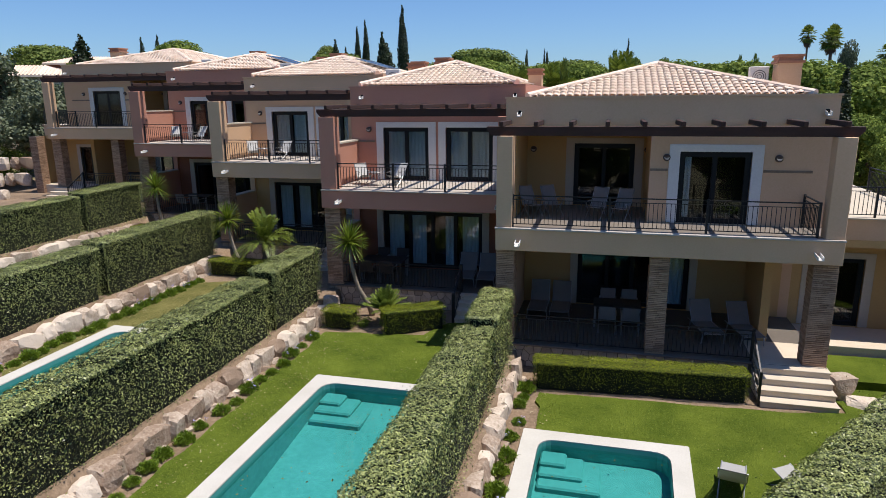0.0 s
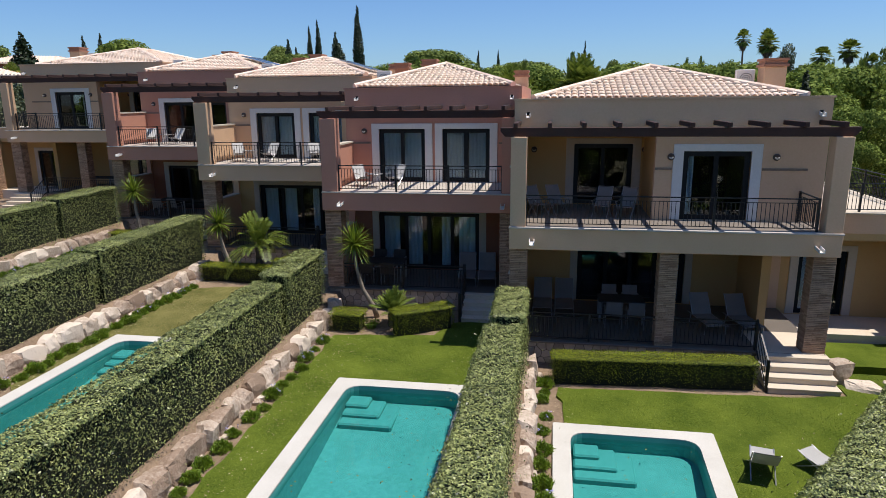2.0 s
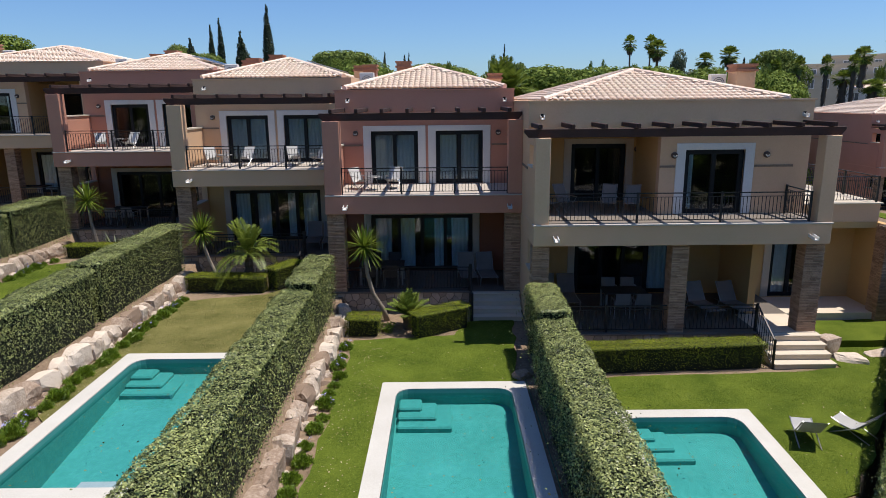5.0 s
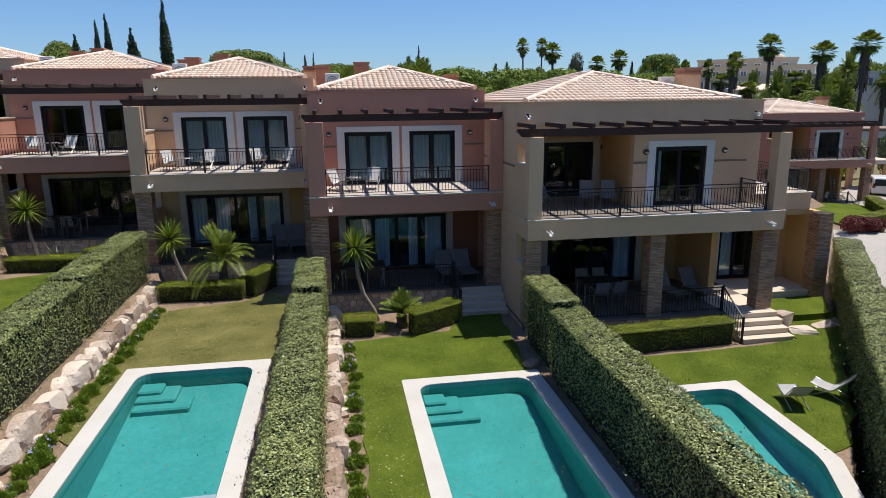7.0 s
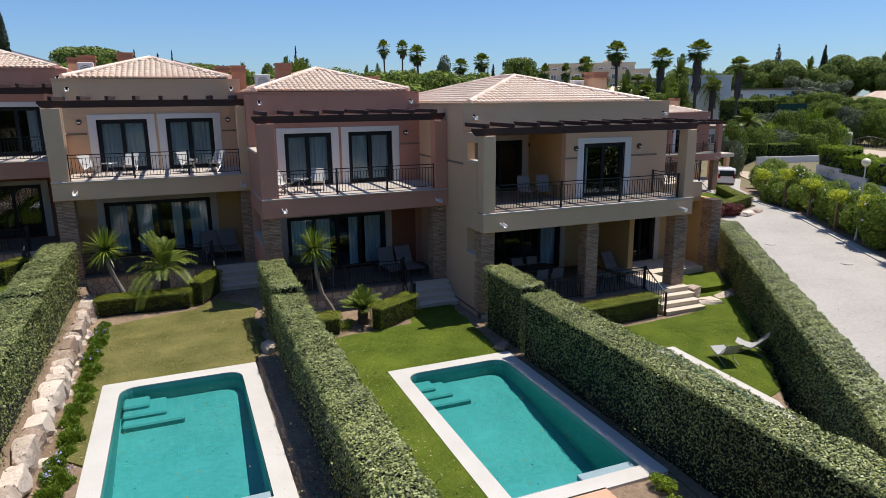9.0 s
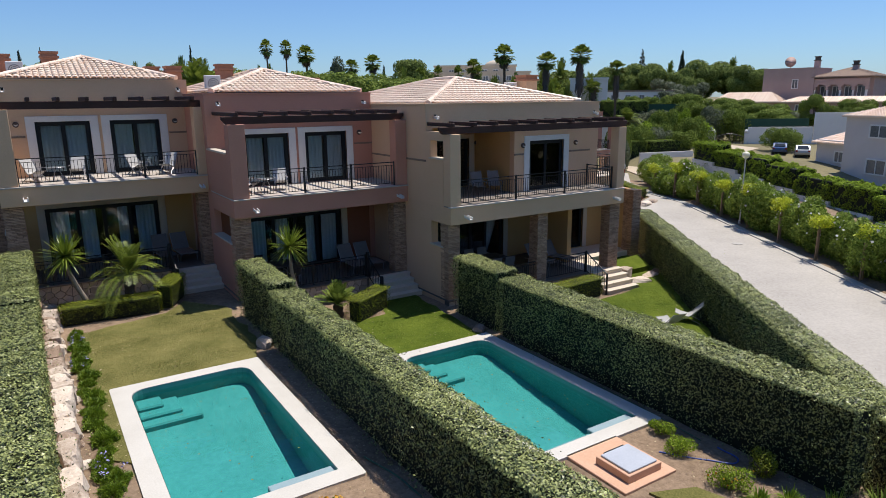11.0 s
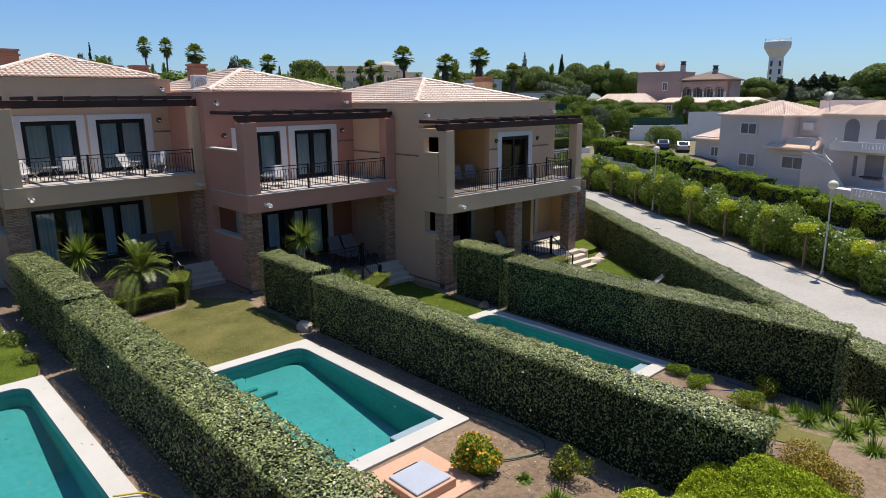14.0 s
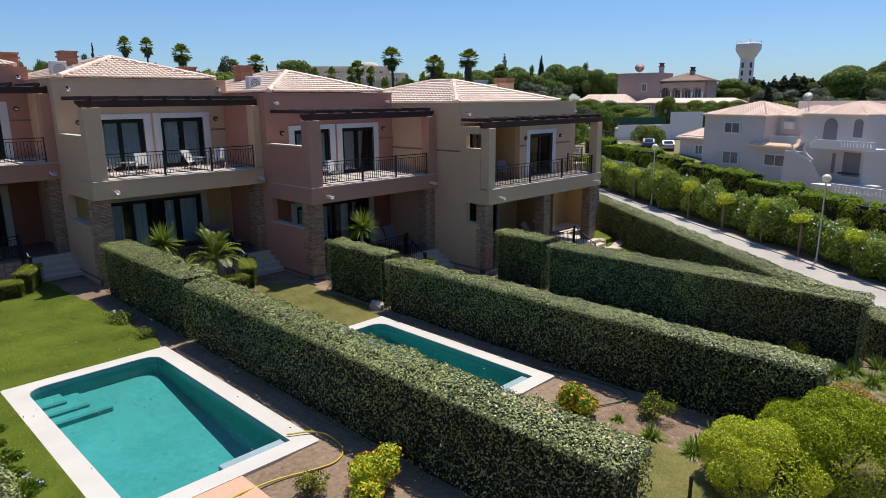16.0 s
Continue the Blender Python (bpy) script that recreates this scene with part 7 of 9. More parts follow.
def street_lamp(x, y, h, label):
    root = thing("street_lamp", pose(x, y, float(road_level(x, y)) + 0.04), label, "street lamp", "globe street lamps")
    part("pole", G().lathe([(0.09, 0), (0.09, 0.25), (0.045, 0.3), (0.04, h - 0.25)], n=10), POLE_PAINT, root, smooth=False)
    part("collar", G().lathe([(0.05, h - 0.27), (0.11, h - 0.22), (0.11, h - 0.17)], n=12), POLE_PAINT, root)
    part("globe", G().lathe([(0.02 + 0.235 * math.sin(a), h + 0.03 - 0.235 * math.cos(a)) for a in np.linspace(0.35, 3.1, 9)], n=16), LAMP_GLASS, root, "cream glass globe", smooth=True)


street_lamp(17.85, 10.55, 5.0, "thin grey lamp post with a cream globe")
street_lamp(25.4, 25.0, 4.75, "thin grey lamp post with a cream globe")
street_lamp(9.5, -6.5, 5.0, "thin grey lamp post with a cream globe")
_l = thing("street_lamp", pose(-43.0, 42.0, 2.6), "garden lamp post with a white globe", "street lamp", "globe street lamps")
part("pole", G().tube([(0, 0, 0), (0, 0, 5.0)], 0.05, 8), POLE_PAINT, _l)
part("globe", G().lathe([(0.02 + 0.3 * math.sin(a), 5.2 - 0.3 * math.cos(a)) for a in np.linspace(0.3, 3.1, 8)], n=14), LAMP_GLASS, _l, "cream glass globe", smooth=True)

# oleanders and staked young trees
ro = random.Random(5)
ole = [shrub(pose(*lane(-8 + 1.7 * i, 1.3), -2.2), 1.15, 2.1, OLEANDER_LEAF, 9500, 0.14, "tall bright green oleander bush with few white flowers", "oleander", 300 + i, PETAL_WHITE, 60, 0.10, "oleanders along the lane", "oleander", 0.28) for i in range(3)]
s = -22.0
while s < 42:
    x, y = lane(s, 1.25 + ro.uniform(-0.25, 0.35) + 0.3 * max(0, s - 30))
    k = ro.uniform(1.2, 1.55)
    copy_thing(ole[ro.randrange(3)], Matrix.LocRotScale((x, y, float(road_level(x, y)) - 0.02), Euler((0, 0, ro.uniform(0, 6))), (k, k, k * ro.uniform(0.85, 1.12))))
    s += ro.uniform(1.0, 1.4)
for o in ole:
    for c in list(o.children):
        bpy.data.objects.remove(c)
    bpy.data.objects.remove(o)


def staked_tree(x, y, h, seed):
    rng = np.random.default_rng(seed)
    root = thing("young_tree", pose(x, y, float(road_level(x, y))), "young tree tied to timber stakes", "young tree", "staked young trees")
    for dx in (-0.12, 0.12):
        part("stake", G().tube([(dx, 0, 0), (dx * 0.7, 0, h * 0.78)], 0.05, 7), STAKE, root, "rough timber stake")
    part("trunk", G().tube([(0, 0.03, 0), (0, 0.02, h)], [0.03, 0.015], 6), BARK_PALE, root)
    P, N = crown_points(rng, [(rng.uniform(-0.3, 0.3), rng.uniform(-0.3, 0.3), h * rng.uniform(0.9, 1.1), 0.5, 0.5, 0.24) for _ in range(6)], 1000, 0.4)
    tagged(part("leaves", leaf_mesh("leaves", P, N, 0.14, LIME_LEAF, rng, 0.45, 0.8), LIME_LEAF, root), kind="stuff")


for i, s in enumerate((-9.5, -6.2, -2.2, 1.6, 4.6, 8.2, 11.8, 15.3, 18.8, 22.5, 26.5, 30.5)):
    staked_tree(*lane(s, 0.25), 2.5 + 0.2 * math.sin(i * 2.1), 400 + i)


# ---- walls and hedges beyond the lane ----
def long_wall(name, a, b, z0, z1, thick, material, label):
    d = Vector((b[0] - a[0], b[1] - a[1]))
    g = G().box(0, d.length, -thick / 2, thick / 2, z0, z1)
    ob = part(name, g, material)
    ob.matrix_world = pose(a[0], a[1], 0, 0, 0, math.degrees(math.atan2(d.y, d.x)))
    return tagged(ob, label, "wall", kind="structure")


def far_top(s):
    """Level of the clipped hedge top beyond the lane, s metres along it."""
    return -0.62 + 0.075 * s


for i in range(15):
    s0 = -24.0 + 4.7 * i
    s1 = s0 + 4.66
    top = far_top((s0 + s1) / 2)
    a, b = lane(s0, 11.75), lane(s1 + 0.04, 11.75)
    long_wall("garden_wall", a, b, top - 3.6, top - 1.75, 0.25, VILLA_WHITE, "low white garden wall below the clipped hedge")
    p, q = Vector(lane(s0, 12.75)), Vector(lane(s1, 12.75))
    root = thing("hedge", pose(p.x, p.y, top - 2.9, 0, 0, math.degrees(math.atan2(q.y - p.y, q.x - p.x))), "bright green loosely clipped hedge behind a low white wall", "hedge", "hedges beyond the lane")
    lm, cm = hedge_box((q - p).length + 0.1, 2.2, 2.95 + 0.15 * math.sin(i * 2.3), 500 + i, leaf=0.13, density=220, leaves=FRESH_LEAF, rough=0.26, round_r=0.45, k=0.8)
    part("core", cm, HEDGE_SHADE_CORE, root)
    tagged(part("leaves", lm, FRESH_LEAF, root), kind="stuff")
sheet("driveway", [lane(45, 5.5), lane(45.2, 11.4), lane(47, 15.5), lane(56, 22), lane(63, 30), lane(68, 28), lane(62, 14), lane(57, 6.5)], lambda x, y: gz(x, y) + 0.06, SAND_DRIVE, "sandy driveway between hedges", "driveway", 0.03, 1.2)
long_wall("garden_wall", (49.4, 54.6), (57.2, 52.6), -0.6, 1.05, 0.25, VILLA_WHITE, "low white wall along the driveway")
for i, (a, b) in enumerate((((49.5, 59.6), (54.8, 58.4)), ((54.9, 58.4), (61.6, 56.6)))):
    d = Vector((b[0] - a[0], b[1] - a[1]))
    root = thing("hedge", pose(a[0], a[1], -0.4, 0, 0, math.degrees(math.atan2(d.y, d.x))), "dull green clipped hedge beside the driveway", "hedge", "hedges beyond the lane")
    lm, cm = hedge_box(d.length, 1.6, 2.6, 530 + i, leaf=0.14, density=150, leaves=BROAD_LEAF, rough=0.12, round_r=0.3, k=0.6)
    part("core", cm, HEDGE_SHADE_CORE, root)
    tagged(part("leaves", lm, BROAD_LEAF, root), kind="stuff")
root = thing("hedge", pose(73.3, 84.4, 0.8, 0, 0, -20.8), "tall dark clipped hedge behind the field", "hedge", "hedges beyond the lane")
lm, cm = hedge_box(9.0, 2.0, 6.4, 540, leaf=0.2, density=70, leaves=BROAD_LEAF, rough=0.2, round_r=0.4, k=0.5)
part("core", cm, HEDGE_SHADE_CORE, root)
tagged(part("leaves", lm, BROAD_LEAF, root), kind="stuff")
long_wall("fence_screen", (81.9, 81.2), (88.0, 78.5), 0.5, 6.6, 0.1, FENCE_GREEN, "dark green mesh screen of a sports court")
# white wall with its gate
long_wall("garden_wall", (72.4, 64.2), (73.6, 61.4), -1.5, 3.35, 0.3, VILLA_WHITE, "high white garden wall with a gate")
long_wall("garden_wall", (77.2, 57.7), (84.8, 52.1), -1.5, 3.3, 0.3, VILLA_WHITE, "high white garden wall with a gate")
long_wall("garden_wall", (84.9, 52.0), (89.2, 48.2), -1.5, 5.4, 0.3, VILLA_WHITE, "tall white garden wall behind the villa")
long_wall("fence_screen", (77.6, 58.6), (85.2, 53.0), 2.9, 4.5, 0.1, FENCE_GREEN, "dark green mesh screen above the white wall")
_g = thing("gate", pose(73.6, 61.4, 0.0, 0, 0, math.degrees(math.atan2(57.7 - 61.4, 77.2 - 73.6))), "arched iron driveway gate between round-capped white pillars", "gate")
for x in (0.25, 4.9):
    pp = part("pillar", G().box(x - 0.24, x + 0.24, -0.26, 0.26, -1.5, 2.35), VILLA_WHITE, _g, bevel=0.02)
    part("ball", G().lathe([(0.02 + 0.3 * math.sin(a), 2.64 - 0.3 * math.cos(a)) for a in np.linspace(0.2, 3.1, 7)], x, 0, 12), VILLA_WHITE, pp, smooth=True)
_gl = part("gate_leaf", G().tube([(0.55 + 4.05 * k / 10, 0, 1.75 + 0.55 * math.sin(math.pi * k / 10)) for k in range(11)], 0.06, 6), BLACK_IRON, _g, "arched top rail of the gate")
part("gate_panel", G().box(0.55, 2.52, -0.03, 0.03, -0.6, 0.55), BLACK_IRON, _gl)
part("gate_panel", G().box(2.58, 4.6, -0.03, 0.03, -0.6, 0.55), BLACK_IRON, _gl)
for k in range(9):
    x = 0.6 + 0.49 * k
    part("bar", G().box(x - 0.025, x + 0.025, -0.025, 0.025, 0.5, 1.76 + 0.5 * math.sin(math.pi * (x - 0.55) / 4.05)), BLACK_IRON, _gl)


# ---- far houses ----
def plain_window(house, x0, x1, y, z0, z1, trim=None):
    w = part("window", panel(G(), "x", x0 - 0.15, x1 + 0.15, y - 0.06, y + 0.1, z0 - 0.15, z1 + 0.15, [(x0, (x0 + x1) / 2 - 0.04, z0, z1), ((x0 + x1) / 2 + 0.04, x1, z0, z1)]), trim or VILLA_WHITE, house, "white framed window")
    part("pane", G().box(x0, x1, y + 0.02, y + 0.04, z0, z1), PANE_GREY, w, "grey glass over a lowered blind")


def slab_roof(house, x0, x1, y0, y1, z, rise, over=0.35, label="hip roof of pale clay tiles", tiles=None):
    """A hip roof with tile courses as real ribs."""
    tiles = tiles or TILE_CLAY_JOINED
    x0, x1, y0, y1 = x0 - over, x1 + over, y0 - over, y1 + over
    hx, hy = x1 - x0, y1 - y0
    r = min(hx, hy) / 2
    if hx > hy:
        a, b = (x0 + r, (y0 + y1) / 2), (x1 - r, (y0 + y1) / 2)
    else:
        a, b = ((x0 + x1) / 2, y0 + r), ((x0 + x1) / 2, y1 - r)
    v = [(x0, y0, z), (x1, y0, z), (x1, y1, z), (x0, y1, z), (a[0], a[1], z + rise), (b[0], b[1], z + rise)]
    f = [(0, 1, 5, 4), (1, 2, 5), (2, 3, 4, 5), (3, 0, 4)] if hx > hy else [(0, 1, 4), (1, 2, 5, 4), (2, 3, 5), (3, 0, 4, 5)]
    g = G().add(v + [(x, y, zz - 0.18) for x, y, zz in v[:4]], f + [(0, 6, 7, 1), (1, 7, 8, 2), (2, 8, 9, 3), (3, 9, 6, 0), (6, 9, 8, 7)])
    roof = part("roof", g, tiles, house, label)
    ribs = G()
    V = [Vector(p) for p in v]
    for face in f:
        p, q = V[face[0]], V[face[1]]
        top = [V[i] for i in face[2:]]
        u = (q - p).normalized()
        L = (q - p).length
        n = int(L / 0.34)
        t1, t0 = top[0], top[-1]
        for i in range(1, n):
            s = L * i / n
            s0, s1 = (t0 - p).dot(u), (t1 - p).dot(u)
            frac = s / s0 if s < s0 else ((L - s) / (L - s1) if s > s1 else 1.0)
            up = (t0 - p) - u * (t0 - p).dot(u)
            a3 = p + u * s + Vector((0, 0, 0.03))
            ribs.bar(a3, a3 + up * min(1, frac), 0.17, 0.09)
    tagged(part("roof_ribs", ribs, tiles, roof), kind="stuff")


def grey_villa():
    h = thing("villa", pose(60.7, 33.2, -2.6, 0, 0, -113.0), "pale grey two-storey villa with white trim and tiled roofs", "house")
    part("wall", panel(G(), "x", -3.5, 6.1, 0, 9, -2, 8.3, []), VILLA_GREY, h)
    for x0, x1, z0, z1 in ((0.1, 2.4, 6.15, 7.3), (0.2, 2.6, 2.3, 3.7)):
        plain_window(h, x0, x1, -0.12, z0, z1)
    part("wall", G().box(6.1, 10.6, 2.4, 9, -2, 8.3), VILLA_GREY, h)
    part("wall", G().box(6.1, 10.9, 0.0, 2.4, -2, 5.0), VILLA_GREY, h)
    plain_window(h, 6.6, 9.5, -0.12, 2.6, 3.8)
    g = G().add([(4.4, -0.9, 4.85), (11.1, -0.9, 4.85), (11.1, 2.4, 6.0), (4.4, 2.4, 6.0), (4.4, -0.9, 4.7), (11.1, -0.9, 4.7), (11.1, 2.4, 5.8), (4.4, 2.4, 5.8)], [(0, 1, 2, 3), (7, 6, 5, 4), (0, 4, 5, 1), (1, 5, 6, 2), (3, 2, 6, 7), (0, 3, 7, 4)])
    lean = part("lean_to_roof", g, TILE_CLAY_JOINED, h, "small lean-to roof of clay tiles")
    rb = G()
    for i in range(20):
        x = 4.6 + 0.33 * i
        rb.bar((x, -0.92, 4.89), (x, 2.4, 6.04), 0.17, 0.09)
    tagged(part("roof_ribs", rb, TILE_CLAY_JOINED, lean), kind="stuff")
    part("air_conditioner", G().box(7.0, 8.3, 1.95, 2.4, 6.75, 7.6), VILLA_WHITE, h, "white air conditioner on the wall", bevel=0.03)
    part("wall", panel(G(), "x", 10.6, 18.2, 0.6, 9, -2, 8.6, []), VILLA_GREY, h)
    for x0, x1, z0, z1 in ((13.3, 14.9, 5.9, 8.2), (16.7, 17.7, 6.3, 8.2)):
        n = 10
        xm, r = (x0 + x1) / 2, (x1 - x0) / 2
        ring = [(x0, z0), (x1, z0)] + [(xm + r * math.cos(math.pi * k / n), z1 - r + r * math.sin(math.pi * k / n)) for k in range(n + 1)]
        m = len(ring)
        # flat panel on the solid wall; darker grey paints the arch's shade
        part("arch_shade_panel", G().add([(x, 0.575, z) for x, z in ring] + [(x, 0.7, z) for x, z in ring], [tuple(range(m))] + [(i, (i + 1) % m, m + (i + 1) % m, m + i) for i in range(m)]), VILLA_SHADE, h, "flat arched panel with the loggia's shade in its colour")
    part("balcony", G().box(13.2, 20.5, -1.2, 0.6, 5.05, 5.3), VILLA_WHITE, h, "white projecting balcony")
    for x0, x1, z0, z1 in ((16.0, 17.9, 2.2, 4.7), (14.7, 15.1, 2.4, 4.5)):
        # again a flat panel: the porch's shade is only its darker grey
        part("porch_shade_panel", G().box(x0, x1, 0.57, 0.72, z0, z1), VILLA_SHADE, h, "flat panel with the porch's shade in its colour")
    part("outside_table", G().box(16.6, 18.6, -0.9, -0.2, 2.55, 2.7), RATTAN, h)
    part("porch_floor", G().box(16.0, 20.5, -3.9, 0.6, -2.4, 1.6), VILLA_GREY, h)
    part("balcony_parapet", G().box(7.6, 11.2, -0.9, -0.75, 5.3, 6.1), VILLA_GREY, h, "plain grey balcony parapet")
    part("balcony_parapet", panel(G(), "x", 13.2, 20.5, -1.25, -1.1, 5.302, 6.0, [(16.8 + 0.35 * i, 16.97 + 0.35 * i, 5.42, 5.85) for i in range(10)]), VILLA_WHITE, h, "white balustrade")
    for i in range(2):
        pts = [(12.3 + i * 1.9, -1.6, 6.25), (11.7 + i * 1.75, -1.75, 5.8), (11.55 + i * 1.6, -1.85, 5.2), (11.9 + i * 1.35, -1.95, 4.7), (12.7 + i * 0.95, -2.0, 4.3), (14.1 + i * 0.3, -2.05, 3.85)]
        ribbon = G()
        for p, q in zip(pts, pts[1:]):
            ribbon.bar(p, q, 0.10, 0.24)
        part("stair_ribbon", ribbon, VILLA_WHITE, h, "curved white stair rail")
    part("terrace_wall", panel(G(), "x", 18.5, 26.0, -4.2, -4.0, -2.5, 1.9, [(18.9 + 0.38 * i, 19.1 + 0.38 * i, 1.2, 1.7) for i in range(18)]), VILLA_WHITE, h, "garden wall with balusters")
    part("stair_wall", G().add([(x, y, z) for y in (-2.0, -1.7) for x, z in ((10.8, -2), (17.6, -2), (17.6, -0.6), (13.4, 4.6), (10.8, 4.6))], [(0, 1, 2, 3, 4), (9, 8, 7, 6, 5), (0, 5, 6, 1), (1, 6, 7, 2), (2, 7, 8, 3), (3, 8, 9, 4), (4, 9, 5, 0)]), VILLA_GREY, h, "sloping wall of the outdoor stair")
    part("annex_wall", G().box(-9.4, -3.5, 1.5, 8, -2, 5.3), VILLA_GREY, h)
    plain_window(h, -6.2, -5.0, 1.38, 2.9, 4.0)
    g = G().add([(-9.9, 1.0, 5.0), (-3.5, 1.0, 5.0), (-3.5, 8.2, 6.6), (-9.9, 8.2, 6.6), (-9.9, 1.0, 4.85), (-3.5, 1.0, 4.85), (-3.5, 8.2, 6.4), (-9.9, 8.2, 6.4)], [(0, 1, 2, 3), (7, 6, 5, 4), (0, 4, 5, 1), (3, 2, 6, 7), (0, 3, 7, 4)])
    lean = part("lean_to_roof", g, TILE_CLAY_JOINED, h, "sloping roof of clay tiles")
    rb = G()
    for i in range(19):
        x = -9.7 + 0.33 * i
        rb.bar((x, 0.98, 5.04), (x, 8.2, 6.64), 0.17, 0.09)
    tagged(part("roof_ribs", rb, TILE_CLAY_JOINED, lean), kind="stuff")
    slab_roof(h, -3.5, 6.1, 0, 9, 8.32, 1.6)
    slab_roof(h, 10.9, 17.8, 0.6, 9, 8.62, 1.3)
    slab_roof(h, 5.9, 11.4, 2.4, 9.6, 8.3, 1.15, 0.25)
    part("roof_block", G().box(4.6, 17.6, 7.0, 8.6, 8.3, 9.95), VILLA_GREY, h, "flat grey roof block behind the tiles")
    dish = part("satellite_dish", G().lathe([(0.04, 0), (0.28, 0.05), (0.5, 0.14), (0.52, 0.17)], n=16), POLE_PAINT, h, "white satellite dish", smooth=True)
    dish.matrix_basis = pose(9.6, 2.3, 10.4, 75, 0, 20)
    part("dish_pole", G().tube([(9.6, 2.6, 8.3), (9.6, 2.4, 10.4)], 0.05, 6), POLE_PAINT, h)
    part("ladder", G().bar((9.4, 2.3, 5.0), (9.4, 2.3, 9.3), 0.05, 0.05).bar((9.9, 2.3, 5.0), (9.9, 2.3, 9.3), 0.05, 0.05), POLE_PAINT, h, "white roof ladder")


# darker grey that paints the shade of openings not cut into the wall
VILLA_SHADE = surface("loggia_shade", (0.20, 0.185, 0.185), (0.27, 0.25, 0.25), 0.9, 0.5, 10, 0.0)
grey_villa()


def mauve_villa():
    h = thing("villa", pose(123.7, 84.7, 4.0, 0, 0, -80.5), "dusty mauve villa with arched loggia and tiled roofs", "house")
    W = VILLA_MAUVE
    part("wall", G().box(0, 10.4, 0, 10, -5, 9.4), W, h)
    part("wall_cap", G().box(-0.1, 10.5, -0.1, 10.1, 9.402, 9.6), W, h)
    plain_window(h, 6.2, 7.2, -0.12, 5.4, 7.1)
    part("wall", G().box(10.4, 20.6, 3.0, 12, -5, 7.6), W, h)
    for i in range(4):
        plain_window(h, 11.0 + 2.3 * i, 12.3 + 2.3 * i, 2.88, 3.4, 5.6)
    # loggia: arches on round columns
    arch = panel(G(), "x", 10.4, 20.5, 0.3, 0.8, 4.9, 7.2, [(10.75 + 2.4 * i, 12.65 + 2.4 * i, 4.9, 5.6) for i in range(4)] + [(11.15 + 2.4 * i, 12.25 + 2.4 * i, 5.6, 6.0) for i in range(4)])
    part("loggia_arcade", arch, W, h, "mauve arcade of the loggia")
    for i in range(5):
        part("column", G().lathe([(0.24, 2.9), (0.17, 3.1), (0.17, 4.7), (0.26, 4.9)], 10.55 + 2.4 * i, 0.55, 10), VILLA_WHITE, h, "pale loggia column")
    part("loggia_floor", G().box(10.4, 20.8, -0.2, 3.0, 2.3, 2.9), VILLA_WHITE, h)
    part("balustrade", panel(G(), "x", 10.4, 20.8, -0.2, -0.05, 2.9, 3.7, [(10.7 + 0.6 * i, 11.0 + 0.6 * i, 3.0, 3.55) for i in range(16)]), VILLA_WHITE, h, "white balustrade")
    part("lower_wall", G().box(-6.5, 28, -4.6, -0.4, -6, 2.6), W, h)
    for x in (-3.5, 2.5, 9.0, 14.0, 18.0):
        plain_window(h, x, x + 1.0, -4.72, 0.0, 1.9)
    slab_roof(h, 10.4, 20.8, 0.3, 12, 7.62, 1.9, 0.5, "weathered brown tiled roof", SHINGLE)
    slab_roof(h, -8.5, 5.5, -5.2, -0.6, 2.65, 2.0, 0.4)
    slab_roof(h, 6.6, 30.0, -5.2, -0.7, 2.62, 1.0, 0.4)
    for x, top in ((9.2, 12.0), (16.6, 10.8)):
        c = part("chimney", G().box(x - 0.5, x + 0.5, 4, 5, 7.6, top - 0.9), W, h, "tall chimney with a dark pot")
        part("chimney_pot", G().box(x - 0.62, x + 0.62, 3.88, 5.12, top - 0.898, top - 0.75).box(x - 0.42, x + 0.42, 4.08, 4.92, top - 0.75, top - 0.2).box(x - 0.55, x + 0.55, 3.95, 5.05, top - 0.2, top), DRY_FROND, c, "dark louvred chimney pot")
    dish = part("satellite_dish", G().lathe([(0.04, 0), (0.5, 0.07), (1.0, 0.25), (1.1, 0.31)], n=16), W, h, "large satellite dish", smooth=True)
    dish.matrix_basis = pose(4.6, 2.0, 10.9, 80, 0, 20)
    part("dish_pole", G().tube([(4.6, 2.4, 9.3), (4.6, 2.2, 10.8)], 0.1, 6), POLE_PAINT, h)


VILLA_MAUVE = surface("villa_mauve", (0.40, 0.28, 0.25), (0.49, 0.36, 0.325), 0.9, 0.4, 12, 0.1)
mauve_villa()


